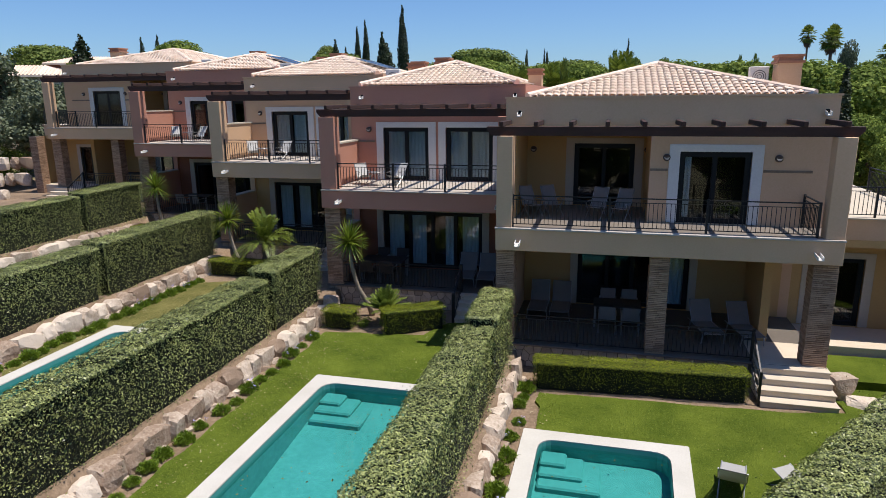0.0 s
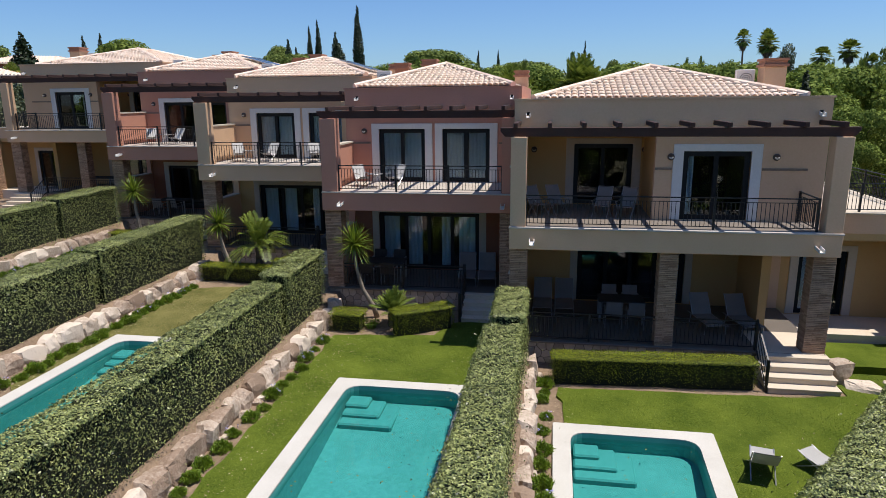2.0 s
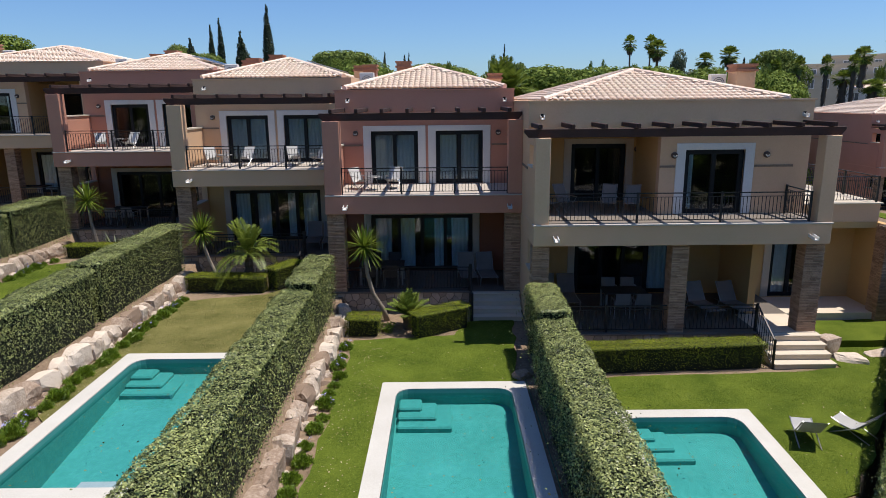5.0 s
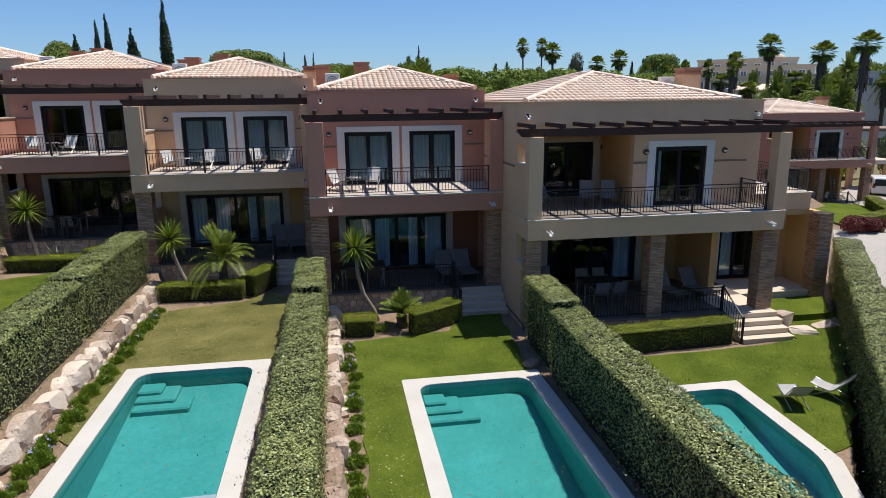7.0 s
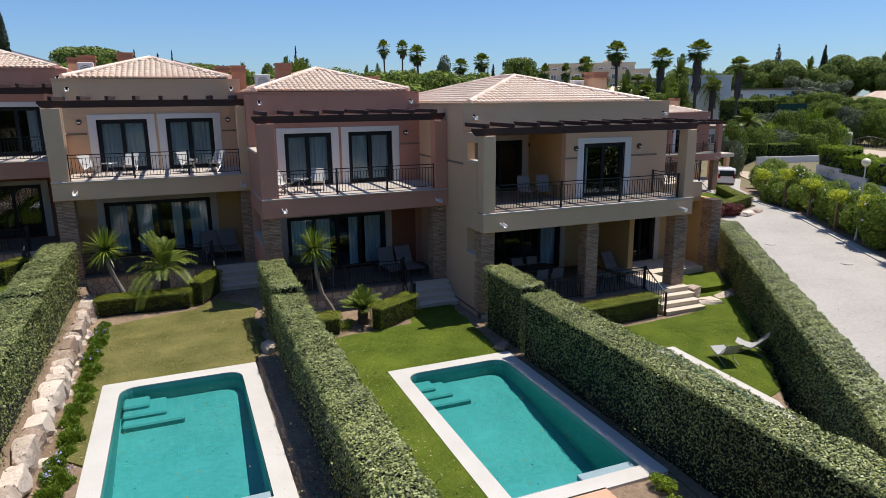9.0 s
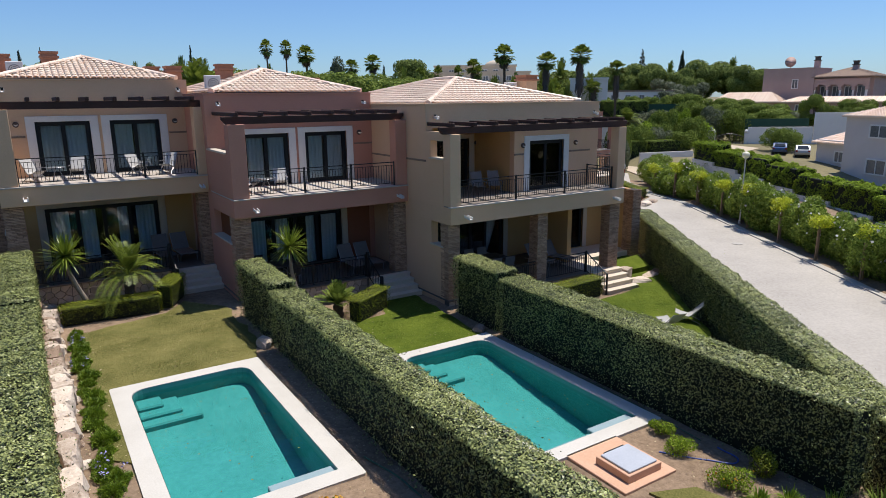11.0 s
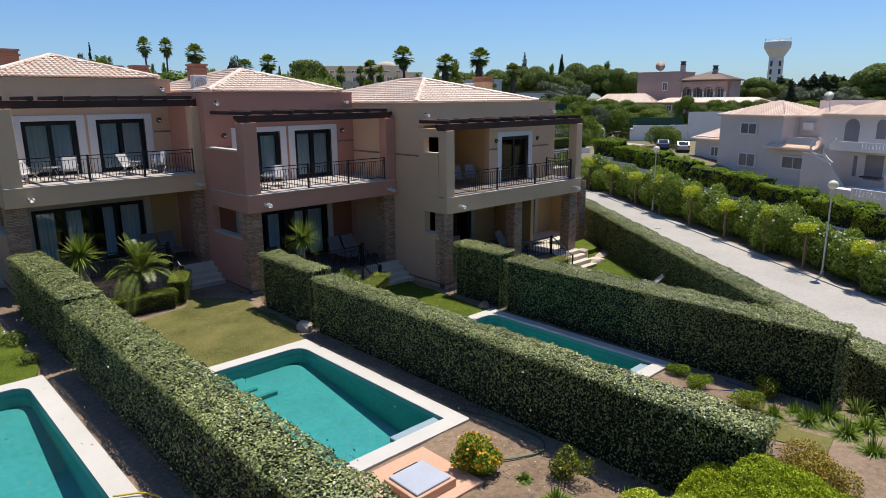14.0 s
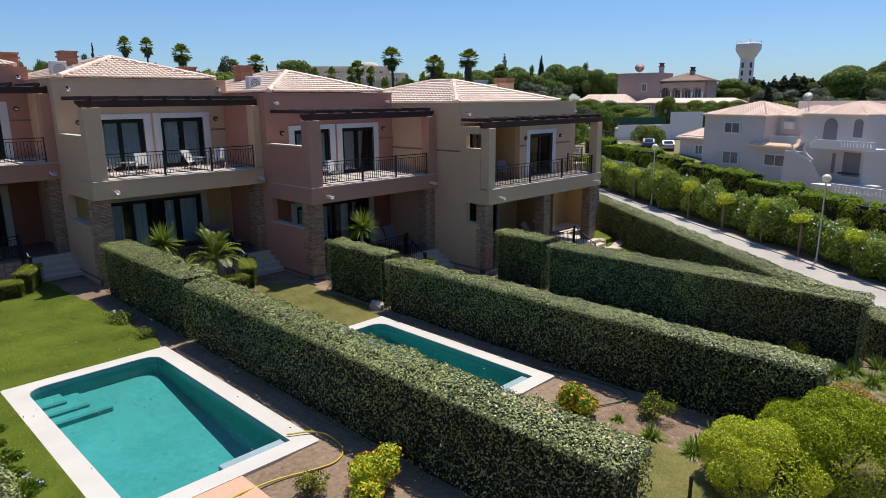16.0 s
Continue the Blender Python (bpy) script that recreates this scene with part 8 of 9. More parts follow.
def water_tower():
    h = thing("water_tower", pose(257.0, 102.6, 6.8) @ Matrix.Scale(0.77, 4), "white concrete water tower with a flared tank", "water tower")
    part("shaft", G().lathe([(3.7, -8), (3.6, 8), (3.4, 20.6)], n=10), TOWER_WHITE, h)
    part("tank", G().lathe([(3.4, 20.6), (4.5, 22.3), (5.9, 24.6), (6.25, 25.2), (6.3, 27.9), (5.8, 28.4), (0.5, 29.0)], n=28), TOWER_WHITE, h, "flared round tank")
    for i in range(10):
        a = 2 * math.pi * (i + 0.5) / 10
        if i % 2 == 0:
            for z in (8, 12, 16):
                ob = part("slot_window", G().box(-0.06, 0.06, -0.6, 0.6, z, z + 2.6), CAR_GLASS, h, "tall slot opening")
                ob.matrix_basis = Matrix.Rotation(a, 4, "Z") @ Matrix.Translation((3.4, 0, 0))
    part("rail", G().tube([(5.9 * math.cos(a), 5.9 * math.sin(a), 29.3) for a in np.linspace(0, 6.283, 25)], 0.06, 5), POLE_PAINT, h)
    for a in (0.4, 2.0, 3.6, 5.2):
        part("antenna", G().tube([(5.9 * math.cos(a), 5.9 * math.sin(a), 28.2), (5.9 * math.cos(a), 5.9 * math.sin(a), 30.0)], 0.1, 5), POLE_PAINT, h)


water_tower()


def white_estate():
    h = thing("apartment_building", pose(88.0, 158.5, 6.4, 0, 0, -37.0), "large white terraced building with arches and a dome", "building")
    for i, (x0, x1, y0, z1) in enumerate(((-20, 30, 0, 6.0), (-14, 24, 4, 8.6), (-4, 20, 8, 10.6))):
        part("wall", G().box(x0, x1, y0, y0 + 12, -3, z1), VILLA_CREAM, h)
        part("cornice", G().box(x0 - 0.3, x1 + 0.3, y0 - 0.3, y0 + 12.3, z1 + 0.002, z1 + 0.5), VILLA_CREAM, h)
        n = int((x1 - x0) / 3.2)
        for k in range(n):
            x = x0 + 1.1 + k * (x1 - x0 - 1.2) / n
            plain_window(h, x, x + 1.3, y0 - 0.12, z1 - 2.8, z1 - 0.9)
    part("dome", G().lathe([(3.2 * math.cos(a), 11.1 + 1.6 * math.sin(a)) for a in np.linspace(0, 1.5, 8)], 14, 14, 20), VILLA_CREAM, h, "low white dome", smooth=True)


VILLA_CREAM = surface("villa_cream", (0.50, 0.42, 0.32), (0.60, 0.52, 0.41), 0.9, 0.3, 8, 0.1)
white_estate()


def low_house(m, L, D, H, wall, label, roof=True, flat=None):
    h = thing("house", m, label, "house", "far houses")
    part("wall", G().box(0, L, 0, D, -4, H), wall, h)
    for i in range(max(2, int(L / 3.5))):
        x = 1.0 + i * 3.4
        if x + 1.2 < L:
            plain_window(h, x, x + 1.2, -0.12, H - 2.0, H - 0.8)
    if roof:
        slab_roof(h, 0, L, 0, D, H + 0.02, 1.1)
    else:
        part("flat_roof", G().box(-0.2, L + 0.2, -0.2, D + 0.2, H + 0.002, H + 0.35), flat or SHINGLE, h)


low_house(pose(78.2, 97.8, 1.6, 0, 0, -44), 7.4, 7, 9.8, VILLA_WHITE, "tall plain white house behind the palms", False, VILLA_WHITE)
low_house(pose(101.6, 109.8, 2.9, 0, 0, -29), 16, 6, 6.2, VILLA_WHITE, "long low house with a flat brown roof", False)
low_house(pose(55.6, 70.2, 0.9, 0, 0, -11), 7.4, 6, 2.6, VILLA_WHITE, "small white outbuilding with a brown roof", False)
low_house(pose(-62.0, 52.0, 5.0, 0, 0, 35), 10, 7, 5.5, VILLA_CREAM, "cream house among trees on the slope")
low_house(pose(-75.0, 75.0, 6.0, 0, 0, 35), 12, 7, 7.0, BRICK_RED, "reddish house half hidden by trees")
low_house(pose(66.0, 118.0, 3.0, 0, 0, -37), 14, 8, 6.0, VILLA_WHITE, "white house behind the palms")


house_a(pose(25.4, 45.3, -0.8), False, STUCCO_PINK, "dusty pink villa beside the lane with a ladder on its terrace", 0, 101, False)
_p = thing("porch", pose(40.6, 52.6, -1.0), "small beige entrance porch with square posts", "porch")
for x in (0, 2.2):
    for y in (0, 2.0):
        part("post", G().box(x, x + 0.45, y, y + 0.45, -0.5, 2.5), STUCCO_BEIGE, _p)
part("canopy", G().box(-0.3, 2.95, -0.3, 2.75, 2.502, 2.9), PALE_STUCCO, _p, "pale flat canopy", bevel=0.02)
_ld = thing("ladder", pose(32.6, 47.0, -0.8, -14, 0, 0), "aluminium folding ladder leaning on the terrace", "ladder")
for x in (-0.22, 0.22):
    part("rail", G().bar((x, 0, 0), (x * 0.8, 0, 2.3), 0.05, 0.03), ALU, _ld)
for i in range(7):
    part("rung", G().bar((-0.21, 0, 0.3 + 0.28 * i), (0.21, 0, 0.3 + 0.28 * i), 0.04, 0.03), ALU, _ld)
dining_table(pose(30.3, 46.8, -0.8), 1.4, 0.8, "dark table on the pink neighbour's terrace")
for x, r in ((29.7, 160), (30.8, 200)):
    dining_chair(pose(x, 46.1, -0.8, 0, 0, r), "pale plastic chair on the neighbour's terrace", SLING_PALE)
sheet("lawn", [(23.2, 34.3), (28.6, 36.3), (32.8, 43.4), (31.0, 45.0), (24.0, 45.0)], lambda x, y: gz(x, y) + 0.05, LAWN, "neighbour's front lawn inside a low hedge", "lawn")
box_hedge((23.6, 34.1), (28.5, 36.2), 1.0, gz(26, 35) - 0.1, gz(26, 35) + 0.85, "low clipped hedge round the neighbour's lawn", 622)
box_hedge((28.5, 36.4), (32.4, 43.0), 1.0, gz(30.4, 40) - 0.2, gz(30.4, 40) + 0.8, "low clipped hedge round the neighbour's lawn", 623)
for x, y, s in ((22.2, 33.2, 1.0), (23.6, 33.1, 0.8)):
    shrub(pose(x, y, gz(x, y)), 1.1 * s, 1.3 * s, RED_LEAF, 3400, 0.11, "dark red ornamental shrub by the lane", "shrub", 620, group="red shrubs")
loose_rock(24.6, 32.6, gz(24.6, 32.6), (1.5, 0.7, 0.4), 20, 211)
loose_rock(26.2, 33.2, gz(26.2, 33.2), (1.3, 0.6, 0.35), 30, 212)


# ---- vehicles ----
def car(m, label, paint, van=False):
    """A small car along +y."""
    root = thing("car", m, label, "van" if van else "car", "parked vehicles")
    if van:
        side = [(-2.1, 0.35), (2.05, 0.35), (2.1, 0.75), (1.95, 0.95), (1.35, 1.08), (0.75, 1.72), (-1.95, 1.80), (-2.12, 1.6), (-2.15, 0.7)]
    else:
        side = [(-2.0, 0.32), (2.0, 0.32), (2.05, 0.65), (1.9, 0.85), (1.0, 0.95), (0.35, 1.42), (-1.0, 1.45), (-1.75, 1.0), (-2.05, 0.9), (-2.08, 0.6)]
    n = len(side)
    g = G().add([(-0.84, y, z) for y, z in side] + [(0.84, y, z) for y, z in side], [tuple(range(n)), tuple(reversed(range(n, 2 * n)))] + [(i + n, (i + 1) % n + n, (i + 1) % n, i) for i in range(n)])
    part("body", g, paint, root, bevel=0.06)
    if van:
        glass = [((-0.72, 0.72), -2.17, 1.05, -2.1, 1.62), ((-0.7, 0.7), 1.31, 1.16, 0.84, 1.66)]
        sides = [(-1.7, -0.4), (-0.3, 0.7)]
        zt = 1.6
    else:
        glass = [((-0.66, 0.66), -1.74, 1.05, -1.1, 1.40), ((-0.66, 0.66), 0.98, 1.0, 0.42, 1.38)]
        sides = [(-1.0, -0.3), (-0.25, 0.45)]
        zt = 1.33
    for (xa, xb), ya, za, yb, zb in glass:
        o = -0.03 if ya < 0 else 0.03
        part("window", G().add([(xa, ya + o, za), (xb, ya + o, za), (xb * 0.9, yb + o, zb), (xa * 0.9, yb + o, zb), (xa, ya, za - 0.02), (xb, ya, za - 0.02), (xb * 0.9, yb, zb - 0.02), (xa * 0.9, yb, zb - 0.02)], [(0, 1, 2, 3), (7, 6, 5, 4), (0, 4, 5, 1), (1, 5, 6, 2), (2, 6, 7, 3), (3, 7, 4, 0)]), CAR_GLASS, root)
    for s in (-1, 1):
        for ya, yb in sides:
            x0, x1 = sorted((s * 0.83, s * 0.852))
            part("window", G().box(x0, x1, ya, yb, 1.0, zt), CAR_GLASS, root)
        part("tail_light", G().box(*sorted((s * 0.58, s * 0.82)), -2.17 if van else -2.1, -2.05, 0.85 if van else 0.7, 1.25 if van else 0.9), CAR_LIGHT, root)
        for y in (-1.3, 1.3):
            w = part("wheel", G().tube([(s * 0.66, y, 0.32), (s * 0.86, y, 0.32)], 0.32, 16), TYRE, root)
            part("rim", G().tube([(s * 0.84, y, 0.32), (s * 0.87, y, 0.32)], 0.19, 12), CAR_SILVER, w)
    return root


car(pose(39.6, 49.8, float(road_level(39.6, 49.8)) + 0.06, 0, 0, -36), "white van parked on the lane", CAR_WHITE, True)
car(pose(69.2, 47.9, gz(69.2, 47.9) + 0.02, 0, 0, -60), "dark blue car parked behind the hedge", CAR_BLUE)
car(pose(68.4, 44.4, gz(68.4, 44.4) + 0.02, 0, 0, -60), "silver car parked beside the villa", CAR_SILVER)

# ---- trees ----
rg = random.Random(12)
PINE_TREE = tree(pose(-43.1, 101.2, gz(-43.1, 101.2)), "umbrella", 12.5, 6.5, 16000, 0.42, PINE_LEAF, 601, "dark green umbrella pine with a broad crown", "pine tree", "umbrella pines", "pine_tree")
CYPRESS = tree(pose(-32.3, 101.0, gz(-32.3, 101.0)), "cypress", 19.5, 1.25, 9000, 0.34, CYPRESS_LEAF, 602, "tall slender dark green cypress", "cypress tree", "cypresses", "cypress_tree")
CONIFER = tree(pose(-42.5, 122.9, gz(-42.5, 122.9)), "conifer", 16.0, 3.4, 11000, 0.45, CYPRESS_LEAF, 603, "dark tiered conifer with drooping branches", "conifer", "conifers", "conifer_tree")
PINE_DOME = tree(pose(24.0, 150.0, gz(24.0, 150.0)), "round", 11.6, 6.0, 22000, 0.42, PINE_LEAF, 611, "dark round-crowned pine on the skyline", "pine tree", "skyline pines", "pine_tree")
NORFOLK = tree(pose(96.0, 176.0, gz(96.0, 176.0)), "conifer", 16.0, 2.4, 2600, 0.4, CYPRESS_LEAF, 612, "thin tiered pine with gaps between its branches", "conifer", "conifers", "conifer_tree")
ROUND = tree(pose(5.1, 79.8, gz(5.1, 79.8)), "round", 8.5, 4.2, 14000, 0.27, BROAD_LEAF, 604, "round leafy green garden tree", "tree", "leafy trees", "leafy_tree")
ROUND_B = tree(pose(36.9, 114.2, gz(36.9, 114.2)), "round", 13.5, 5.0, 7000, 0.42, OLIVE_LEAF, 605, "tall airy grey-green tree", "tree", "grey-green trees", "eucalyptus_tree")
SHRUB_A = shrub(pose(15.0, 60.0, gz(15, 60)), 2.6, 3.6, BROAD_LEAF, 8500, 0.2, "large dark green shrub among the gardens", "shrub", 606, group="far shrubs")
SHRUB_B = shrub(pose(20.0, 62.0, gz(20, 62)), 2.4, 3.0, FRESH_LEAF, 8500, 0.19, "large fresh green shrub among the gardens", "shrub", 607, group="far shrubs")
SHRUB_C = shrub(pose(25.0, 66.0, gz(25, 66)), 2.4, 3.2, OLIVE_LEAF, 8000, 0.19, "large grey-green shrub among the gardens", "shrub", 608, group="far shrubs")
FAN_BARE = fan_palm(pose(45.2, 131.0, gz(45.2, 131.0)), 14.2, 613, "slim tall fan palm with a bare trunk", 0.7)
FAN = fan_palm(pose(67.8, 117.0, gz(67.8, 117.0)), 14.2, 609, "tall fan palm with a brown skirt")
DATE = feather_palm(pose(-3.5, 74.9, gz(-3.5, 74.9)), 6.0, 0.35, 3.4, 60, 610, "date palm with a full green crown", leaflets=26, leaf_len=0.62, leaf_w=0.09, group="far date palms")


def plant(proto, x, y, top=None, scale=None, height=1.0, wide=1.0, base=None):
    """A copy at (x, y), so tall that it reaches the level top."""
    z = gz(x, y) - 0.1 if base is None else base
    k = (top - z) / height if top is not None else scale
    copy_thing(proto, Matrix.LocRotScale((x, y, z), Euler((0, 0, rg.uniform(0, 6.28))), (k * wide, k * wide, k)))


for x, y, top, w in ((-47.7, 120.9, 20.6, 0.75), (-46.2, 121.5, 21.6, 0.75), (-77.6, 98.0, 17.8, 1.0), (-75.6, 99.4, 18.2, 1.0), (-18.9, 148.8, 17.5, 0.8), (-14.5, 149.3, 17.0, 0.9), (12.1, 40.2, 8.8, 1.3), (52, 128, 14.5, 1.0), (-58, 140, 18.5, 1.0)):
    plant(CYPRESS, x, y, top, None, 19.3, w * 1.1)
for x, y, top, w in ((-25.2, 127.5, 16.6, 1.2), (-8.0, 140, 14.8, 1.2), (56.1, 124.0, 15.8, 0.7), (-80, 110, 16, 1.2), (-95, 95, 17, 1.2), (100, 122, 14, 1.2), (20, 150, 14, 1.4), (-60, 128, 15.2, 1.1)):
    plant(PINE_TREE, x, y, top, None, 12.2, w)
for x, y, top, w in ((-64.2, 70.0, 16.0, 1.3), (-66.5, 72, 13.0, 1.6), (-56.5, 130, 18.0, 1.0), (1.5, 76.5, 12.2, 0.8)):
    plant(CONIFER, x, y, top, None, 15.8, w)
for x, y, top, w in ((-67.5, 93.1, 16.6, 1.2), (14.0, 73.7, 10.8, 1.3), (19.0, 70.0, 10.0, 1.2), (9.0, 86.0, 11.5, 1.3), (-8.0, 95.0, 12.0, 1.3), (-20, 100, 12.8, 1.3), (-14, 92, 11.8, 1.3), (-2, 104, 12.0, 1.3), (26.0, 92.0, 11.5, 1.3), (33, 84, 10.5, 1.2), (-30, 108, 13.2, 1.3), (-52, 108, 13.8, 1.3), (42, 98, 11.0, 1.2), (24.0, 76.0, 10.0, 1.2), (47, 110, 11.5, 1.3), (60, 84, 8.2, 1.2), (-40, 60, 9.0, 1.2), (16.5, 51, 6.2, 0.9), (21.5, 56, 6.6, 0.9), (13.0, 57, 7.2, 0.9), (18, 47, 4.6, 0.8)):
    plant(ROUND, x, y, top, None, 8.3, w)
for x, y, top, w in ((-54.7, 51.3, 12.6, 1.3), (-57, 46, 11.0, 1.3), (-50, 56, 10.5, 1.2), (-42.1, 39.9, 9.5, 1.0), (-46.0, 44.0, 9.0, 1.0), (41, 120, 13.0, 0.9), (44, 112, 11.5, 0.9), (-48, 38, 8.0, 0.9), (-72, 112, 17.0, 0.9)):
    plant(ROUND_B, x, y, top, None, 13.2, w)
for x, y, top in ((62.5, 98.6, 17.4), (64.9, 90.2, 15.6), (62.4, 79.1, 16.0), (68.1, 76.3, 13.6), (47.9, 124.9, 16.8), (39.2, 139.4, 19.3), (50.4, 200.4, 25.5), (56.0, 200.8, 25.6), (58, 105, 11.5), (66, 101, 11.0), (54.0, 92, 10.0), (60.5, 88.5, 9.8), (71, 84, 10.5), (73, 106, 12.0)):
    plant(FAN_BARE if top > 16.5 else FAN, x, y, top, None, 15.6, 0.75 if top > 22 else (1.0 if top > 13 else 1.3))
for x, y, top in ((1.3, 75.0, 12.2), (-6.5, 80, 11.6), (52, 85, 8.2), (58.5, 92, 9.5), (65, 85, 9.0), (46, 104, 11.0), (-12, 84, 11.4), (47.0, 62.0, 4.4), (70, 95, 11.0), (76, 100, 11.5), (20, 98, 12.0), (24, 104, 12.2), (-60, 64, 12.0), (-58, 82, 14.0)):
    plant(DATE, x, y, top, None, 9.0)
for x, y, s in ((46, 64, 1.3), (40, 61, 1.2), (43, 60.5, 1.1), (36, 66, 1.2), (30, 62, 1.2), (25, 56, 1.4), (22, 60, 1.5), (18, 57, 1.6), (30, 72, 1.4), (38, 74, 1.3), (44, 72, 1.3), (50, 74, 1.2), (14, 38, 0.7), (11.5, 35, 0.65)):
    plant((SHRUB_A, SHRUB_B)[int(x) % 2], x, y, None, s, 1.0, 1.1)
for k in range(34):
    x, y = rg.uniform(-60, -36), rg.uniform(22, 70)
    if x > -42 and y > 28:
        x -= 8
    plant((SHRUB_A, SHRUB_C, SHRUB_B)[k % 3], x, y, None, rg.uniform(0.7, 1.4), 1.0, 1.2)
for k in range(46):
    plant((SHRUB_A, SHRUB_B, SHRUB_C)[k % 3], rg.uniform(-75, 45), rg.uniform(62, 112), None, rg.uniform(1.0, 1.7), 1.0, 1.3)


def plant_wide(proto, x, y, top, radius, height, own):
    """A copy that reaches the level top and spreads to the given radius."""
    z = gz(x, y) - 0.1
    copy_thing(proto, Matrix.LocRotScale((x, y, z), Euler((0, 0, rg.uniform(0, 6.28))), (radius / own, radius / own, (top - z) / height)))


# beyond the lane: pines on the skyline, garden trees and shrubs before them
for x, y, top, r in ((133.8, 136.5, 17.0, 6.8), (145.3, 138.6, 18.2, 6.4), (141.7, 127.3, 17.8, 6.5), (152.7, 120.9, 18.6, 7.0), (160.6, 118.3, 18.2, 6.8), (155.0, 108.5, 16.6, 5.7), (166.0, 109.7, 15.9, 5.6), (141.9, 118.8, 16.1, 5.3),
                     (136.4, 138.6, 16.9, 4.7), (175.5, 79.4, 13.3, 7.5), (177.1, 75.0, 12.1, 5.6), (161.1, 41.1, 15.5, 7.5), (186.4, 42.2, 17.6, 7.5), (199.2, 54.0, 12.7, 6.0), (137.1, 147.8, 16.3, 6.8), (136.2, 155.8, 15.7, 5.8), (170.0, 90.0, 13.5, 7.0), (150.0, 134.0, 15.0, 6.0)):
    plant_wide(PINE_DOME, x, y, top, r * 1.08, 12.5, 6.0)
for x, y, top in ((197.2, 78.4, 15.9), (198.1, 75.7, 14.9), (199.1, 72.7, 15.2), (200.0, 70.1, 16.2), (200.8, 67.5, 16.8), (201.5, 64.9, 16.0), (202.1, 62.6, 15.3), (202.8, 60.1, 15.6), (203.5, 57.5, 14.5), (206, 50, 15.5), (208, 44, 16.0)):
    plant_wide(CONIFER, x, y, top - 2.0, 5.0, 15.8, 3.6)
    plant_wide(PINE_DOME, x + 3.0, y - 1.5, top - 2.4, 5.0, 12.5, 6.0)
for x, y, top, r in ((161.0, 135.1, 21.1, 1.6), (89.5, 37.9, 9.8, 1.3), (88.0, 24.4, 8.7, 1.4), (83.5, 21.4, 7.1, 0.8), (190.1, 49.2, 11.7, 1.9)):
    plant_wide(CYPRESS, x, y, top, r, 19.3, 1.25)
plant_wide(NORFOLK, 164.8, 154.2, 24.1, 3.0, 16.0, 2.6)
for x, y, top, r in ((115.6, 103.8, 13.0, 4.2), (115.1, 96.2, 11.8, 3.5), (140.3, 42.4, 10.3, 3.6), (120.0, 40.7, 9.2, 3.2), (132.4, 31.8, 10.0, 2.8), (150, 60, 10.5, 4.0), (145, 52, 10.0, 4.0), (128, 112, 12.5, 4.5)):
    plant_wide(ROUND_B, x, y, top, r, 14.0, 4.6)
for x, y, top, r in ((94.3, 82.3, 9.2, 3.2), (96.1, 76.2, 8.3, 3.6), (95.8, 71.3, 8.0, 3.1), (79.6, 68.5, 7.3, 2.5), (90.1, 63.2, 7.3, 4.0), (88.2, 58.6, 5.6, 2.4), (92.8, 56.4, 8.8, 2.4), (94.1, 53.6, 6.8, 2.3), (96.9, 52.2, 8.0, 3.3),
                     (84.9, 58.8, 6.4, 3.9), (91.1, 70.1, 7.4, 2.8), (90.1, 65.8, 6.8, 2.5), (115.9, 53.2, 7.8, 3.2), (107.9, 45.9, 7.2, 2.5), (78.7, 19.8, 7.1, 2.2), (104, 90, 9.0, 4.0), (110, 84, 8.0, 4.0), (85.5, 94.8, 8.6, 2.4), (87.3, 92.9, 8.2, 2.2), (89.0, 91.1, 8.8, 2.5), (90.6, 89.2, 8.6, 2.5), (92.2, 87.4, 8.6, 2.2), (93.7, 85.5, 8.8, 2.6)):
    plant_wide(ROUND, x, y, top - 0.2, r, 9.2, 4.0)
for k, (x, y, top, r) in enumerate(((63.6, 63.2, 5.9, 2.0), (66.5, 62.7, 6.7, 2.0), (65.9, 60.1, 4.9, 2.2), (58.8, 59.6, 3.7, 2.1), (60.4, 57.5, 3.2, 2.2), (68.3, 60.2, 3.4, 1.7), (48.0, 57.0, 4.9, 1.5), (45.3, 54.0, 3.4, 1.6), (55.2, 59.3, 4.1, 1.7), (58.7, 61.9, 4.9, 2.2), (61.1, 60.7, 4.1, 1.9), (69.1, 65.2, 5.7, 2.4),
                                    (68.7, 62.4, 4.5, 1.8), (73.1, 63.2, 5.1, 2.1), (69.7, 67.5, 5.1, 2.1), (70.7, 72.6, 5.8, 2.6), (72.8, 49.3, 3.5, 2.6), (73.6, 19.9, 3.5, 1.4), (91.7, 51.8, 3.9, 1.9), (77.8, 63.6, 6.3, 2.4), (79.4, 61.2, 5.8, 2.4), (81.3, 69.0, 6.6, 2.7), (79.3, 71.5, 6.8, 2.3))):
    plant_wide((SHRUB_A, SHRUB_B, SHRUB_A, SHRUB_C)[k % 4], x, y, top, r, 3.1, 2.1)
plant_wide(DATE, 57.1, 63.7, 6.4, 2.6, 9.0, 3.4)
for x, y, top, r in ((169.4, 123.2, 19.5, 2.6), (154.9, 134.7, 18.4, 2.6), (57.1, 89.5, 12.1, 2.2), (52.2, 80.6, 9.8, 2.0), (69.4, 98.8, 11.8, 2.0), (60.2, 83.0, 10.4, 2.2), (86.9, 110.2, 16.4, 2.9), (60.6, 80.0, 9.8, 1.9), (83.0, 100.1, 13.6, 2.5), (81.1, 95.0, 12.8, 2.3), (57.3, 95.6, 12.1, 1.9), (83.9, 112.8, 13.9, 2.4), (52.7, 73.6, 8.9, 1.8)):
    plant_wide(DATE, x, y, top, r, 9.0, 3.4)
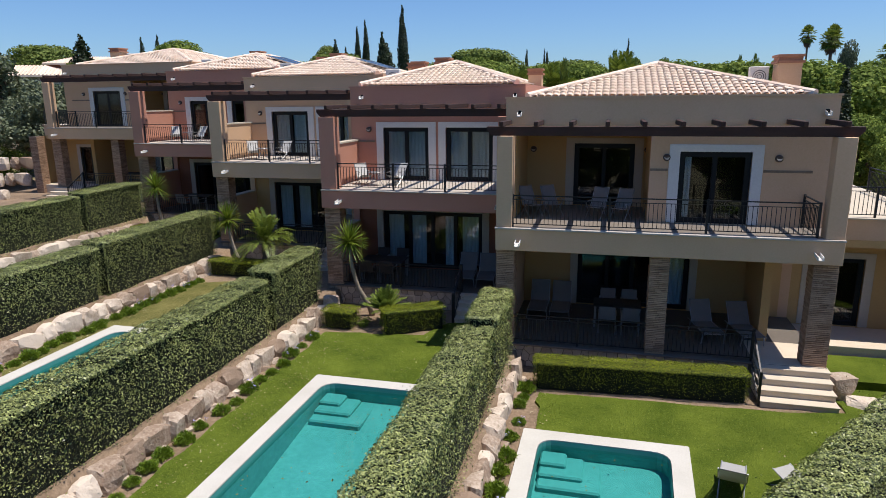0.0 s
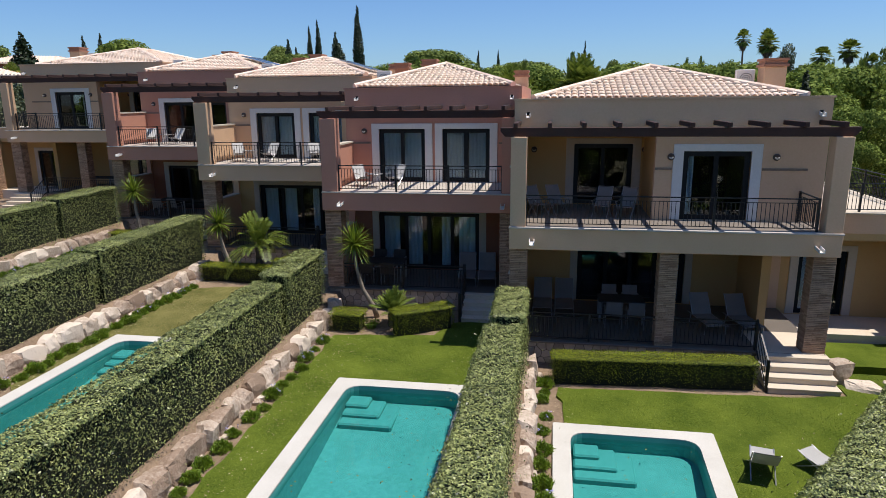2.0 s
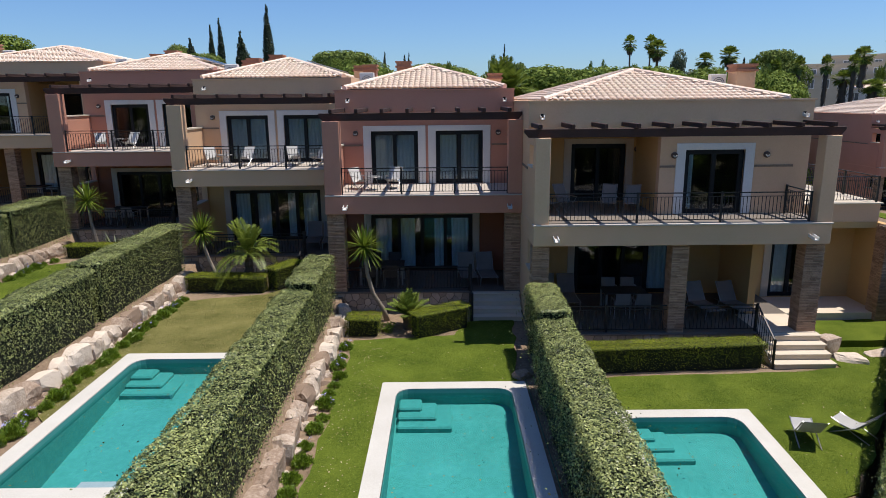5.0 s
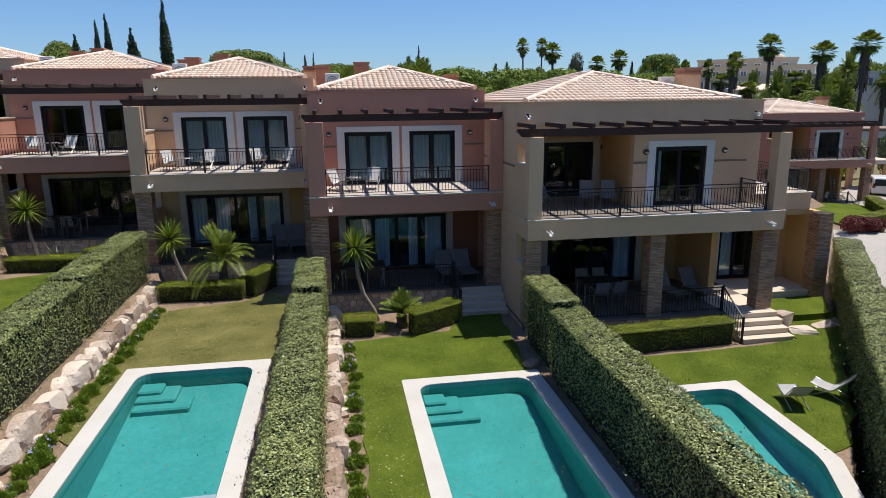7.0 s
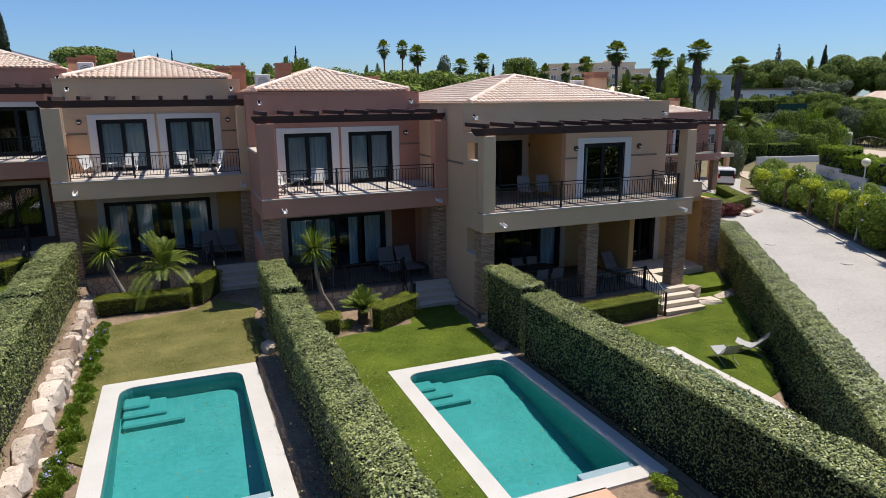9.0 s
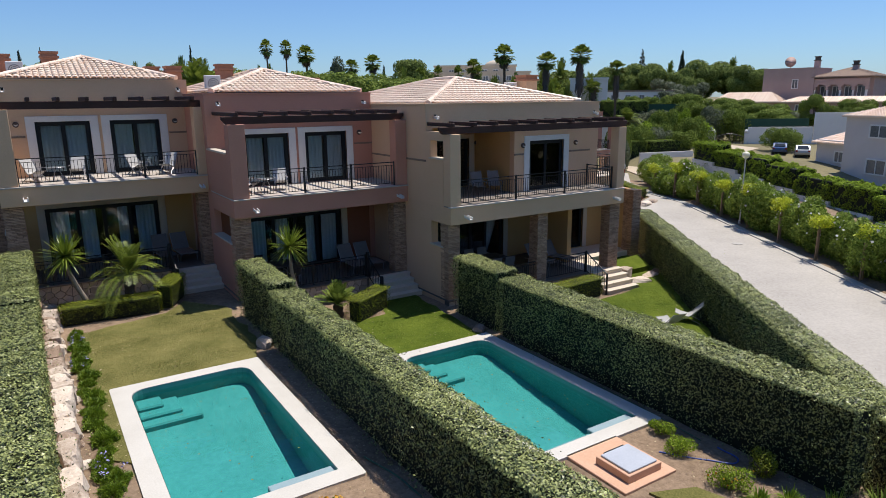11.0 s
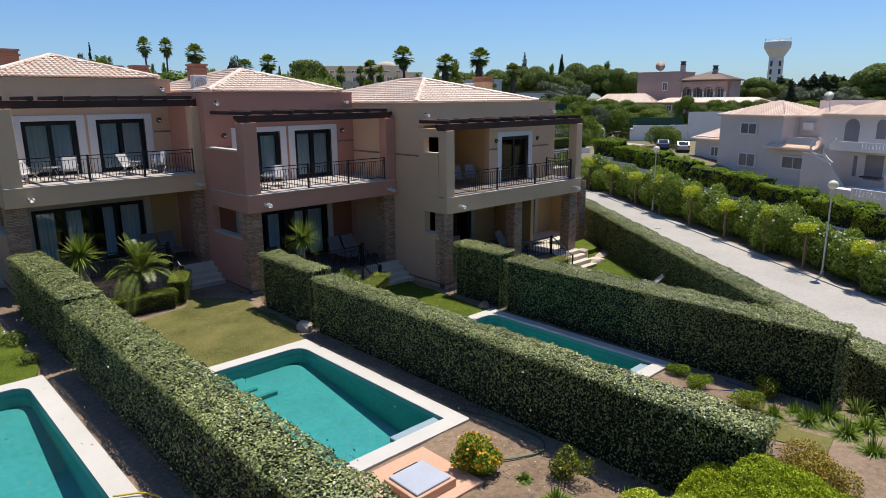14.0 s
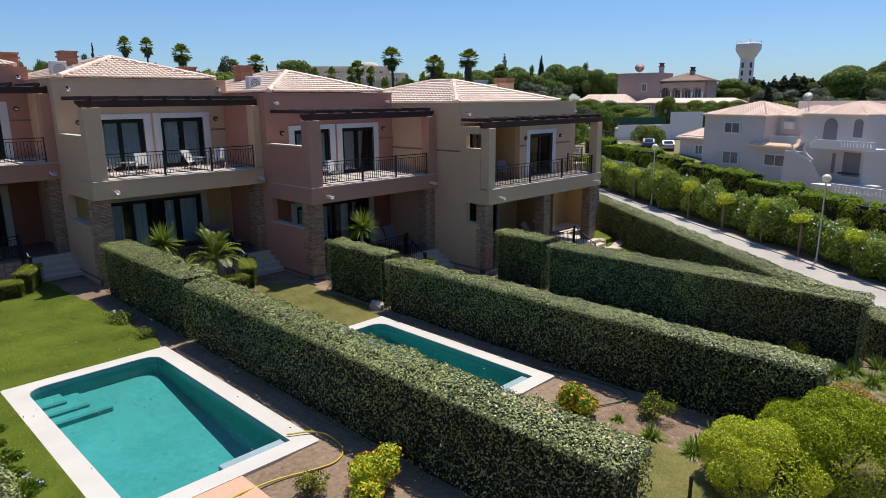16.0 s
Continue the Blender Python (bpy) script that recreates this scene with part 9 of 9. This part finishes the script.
# behind the row of villas
for x, y, top, r in ((-5.3, 74.2, 11.7, 1.4), (18.0, 107.1, 13.3, 1.3), (20.5, 108.7, 13.6, 1.4), (32.9, 92.5, 12.0, 1.6), (32.6, 87.2, 11.2, 1.3), (36.1, 91.2, 12.5, 1.6), (33.6, 81.4, 11.1, 1.4), (40.7, 94.6, 12.1, 1.5), (44.1, 98.5, 13.2, 1.7), (-0.2, 77.1, 12.6, 1.8)):
    plant_wide(DATE, x, y, top, r, 9.0, 3.4)
for x, y, top, r in ((20.1, 91.3, 13.2, 2.3), (21.5, 87.8, 12.2, 1.8), (-22.7, 107.4, 15.4, 2.7), (-25.1, 112.2, 15.5, 1.6), (-22.0, 113.9, 15.7, 1.8)):
    plant_wide(ROUND, x, y, top, r, 9.2, 4.0)
for x, y, top, r in ((-51.8, 119.8, 18.4, 5.2), (4.4, 119.0, 14.7, 2.7), (7.4, 124.8, 14.9, 3.3)):
    plant_wide(PINE_DOME, x, y, top, r, 12.5, 6.0)
for x, y, top, r in ((-40.7, 115.3, 19.6, 2.3), (-47.0, 108.8, 18.0, 1.9)):
    plant_wide(CONIFER, x, y, top, r * 1.15, 15.8, 3.6)
for x, y, top, r in ((1.4, 79.1, 13.5, 0.5), (-12.0, 118.9, 15.5, 0.5)):
    plant_wide(CYPRESS, x, y, top, r, 19.3, 1.25)
for x, y, top, r in ((34.6, 111.0, 16.9, 2.7),):
    plant_wide(ROUND_B, x, y, top, r, 14.0, 4.6)
for x, y, top in ((43.6, 98.7, 13.2), (46.2, 97.0, 13.3), (49.0, 95.0, 13.3), (51.7, 92.9, 13.4), (41.2, 100.2, 13.1)):
    plant(FAN, x, y, top, None, 15.6, 0.5 * 15.6 / (top - gz(x, y)))
# low growth between the far gardens and on the slope
for k in range(70):
    u, v = rg.uniform(0, 1), rg.uniform(0, 1)
    az = math.radians(50 + 34 * u)
    d = 122 + 75 * v
    x, y = -16 + d * math.sin(az), -1 + d * math.cos(az)
    if math.hypot(x - 130, y - 78) < 19:
        continue
    plant((SHRUB_A, SHRUB_C, SHRUB_B)[k % 3], x, y, None, rg.uniform(0.9, 1.6), 1.0, rg.uniform(1.1, 1.6))
# stepped stone garden beside the upper villa
for i, (x, y, z) in enumerate(((-39.5, 30.5, 2.3), (-41.0, 33.5, 3.0), (-42.5, 36.5, 3.8))):
    root = thing("retaining_wall", pose(x, y, z - 0.6, 0, 0, 25), "stepped pale stone wall in the upper garden", "stone wall", "garden retaining walls")
    for k in range(9):
        ob = part("stone", STONES[(k + i) % 6], ROCK, root)
        ob.matrix_basis = Matrix.LocRotScale((k * 0.85 - 3.5, 0, 0.4), Euler((0, 0, 1.57)), (1.4, 1.05, 1.6))

# unseen trees and shrubs behind the viewpoint, added to darken window reflections
for k in range(30):
    plant((ROUND, SHRUB_A, ROUND, SHRUB_B, PINE_TREE)[k % 5], -75 + 4.4 * k + rg.uniform(-1, 1), -24 - 10 * rg.random(), None, rg.uniform(0.9, 1.3), 1.0, 1.2)


def solar_panel(m, label):
    """A roof panel in an aluminium frame, with its cells."""
    root = thing("solar_panel", m, label, "solar panel", "roof solar panels")
    part("frame", panel(G(), "x", -0.52, 0.52, -0.02, 0.03, -0.85, 0.85, [(-0.48, 0.48, -0.81, 0.81)]), ALU, root)
    part("back_plate", G().box(-0.48, 0.48, 0.0, 0.02, -0.81, 0.81), SOLAR, root, "dark glass")
    for i in range(4):
        for k in range(6):
            part("cell", G().box(-0.47 + 0.236 * i, -0.24 + 0.236 * i, -0.012, -0.002, -0.8 + 0.268 * k, -0.54 + 0.268 * k), SOLAR, root)


for hx, hy, hz in ((-16.88, 25.0, 1.6), (-23.7, 28.5, 2.12), (-32.84, 33.0, 2.9)):
    for k in range(2):
        solar_panel(pose(hx + 5.3, hy + 6.6 + 1.15 * k, hz + 7.92, 0, 16.7, 0) @ pose(0, 0, 0, -90, 0, 90), "dark solar panel on a tiled roof slope")
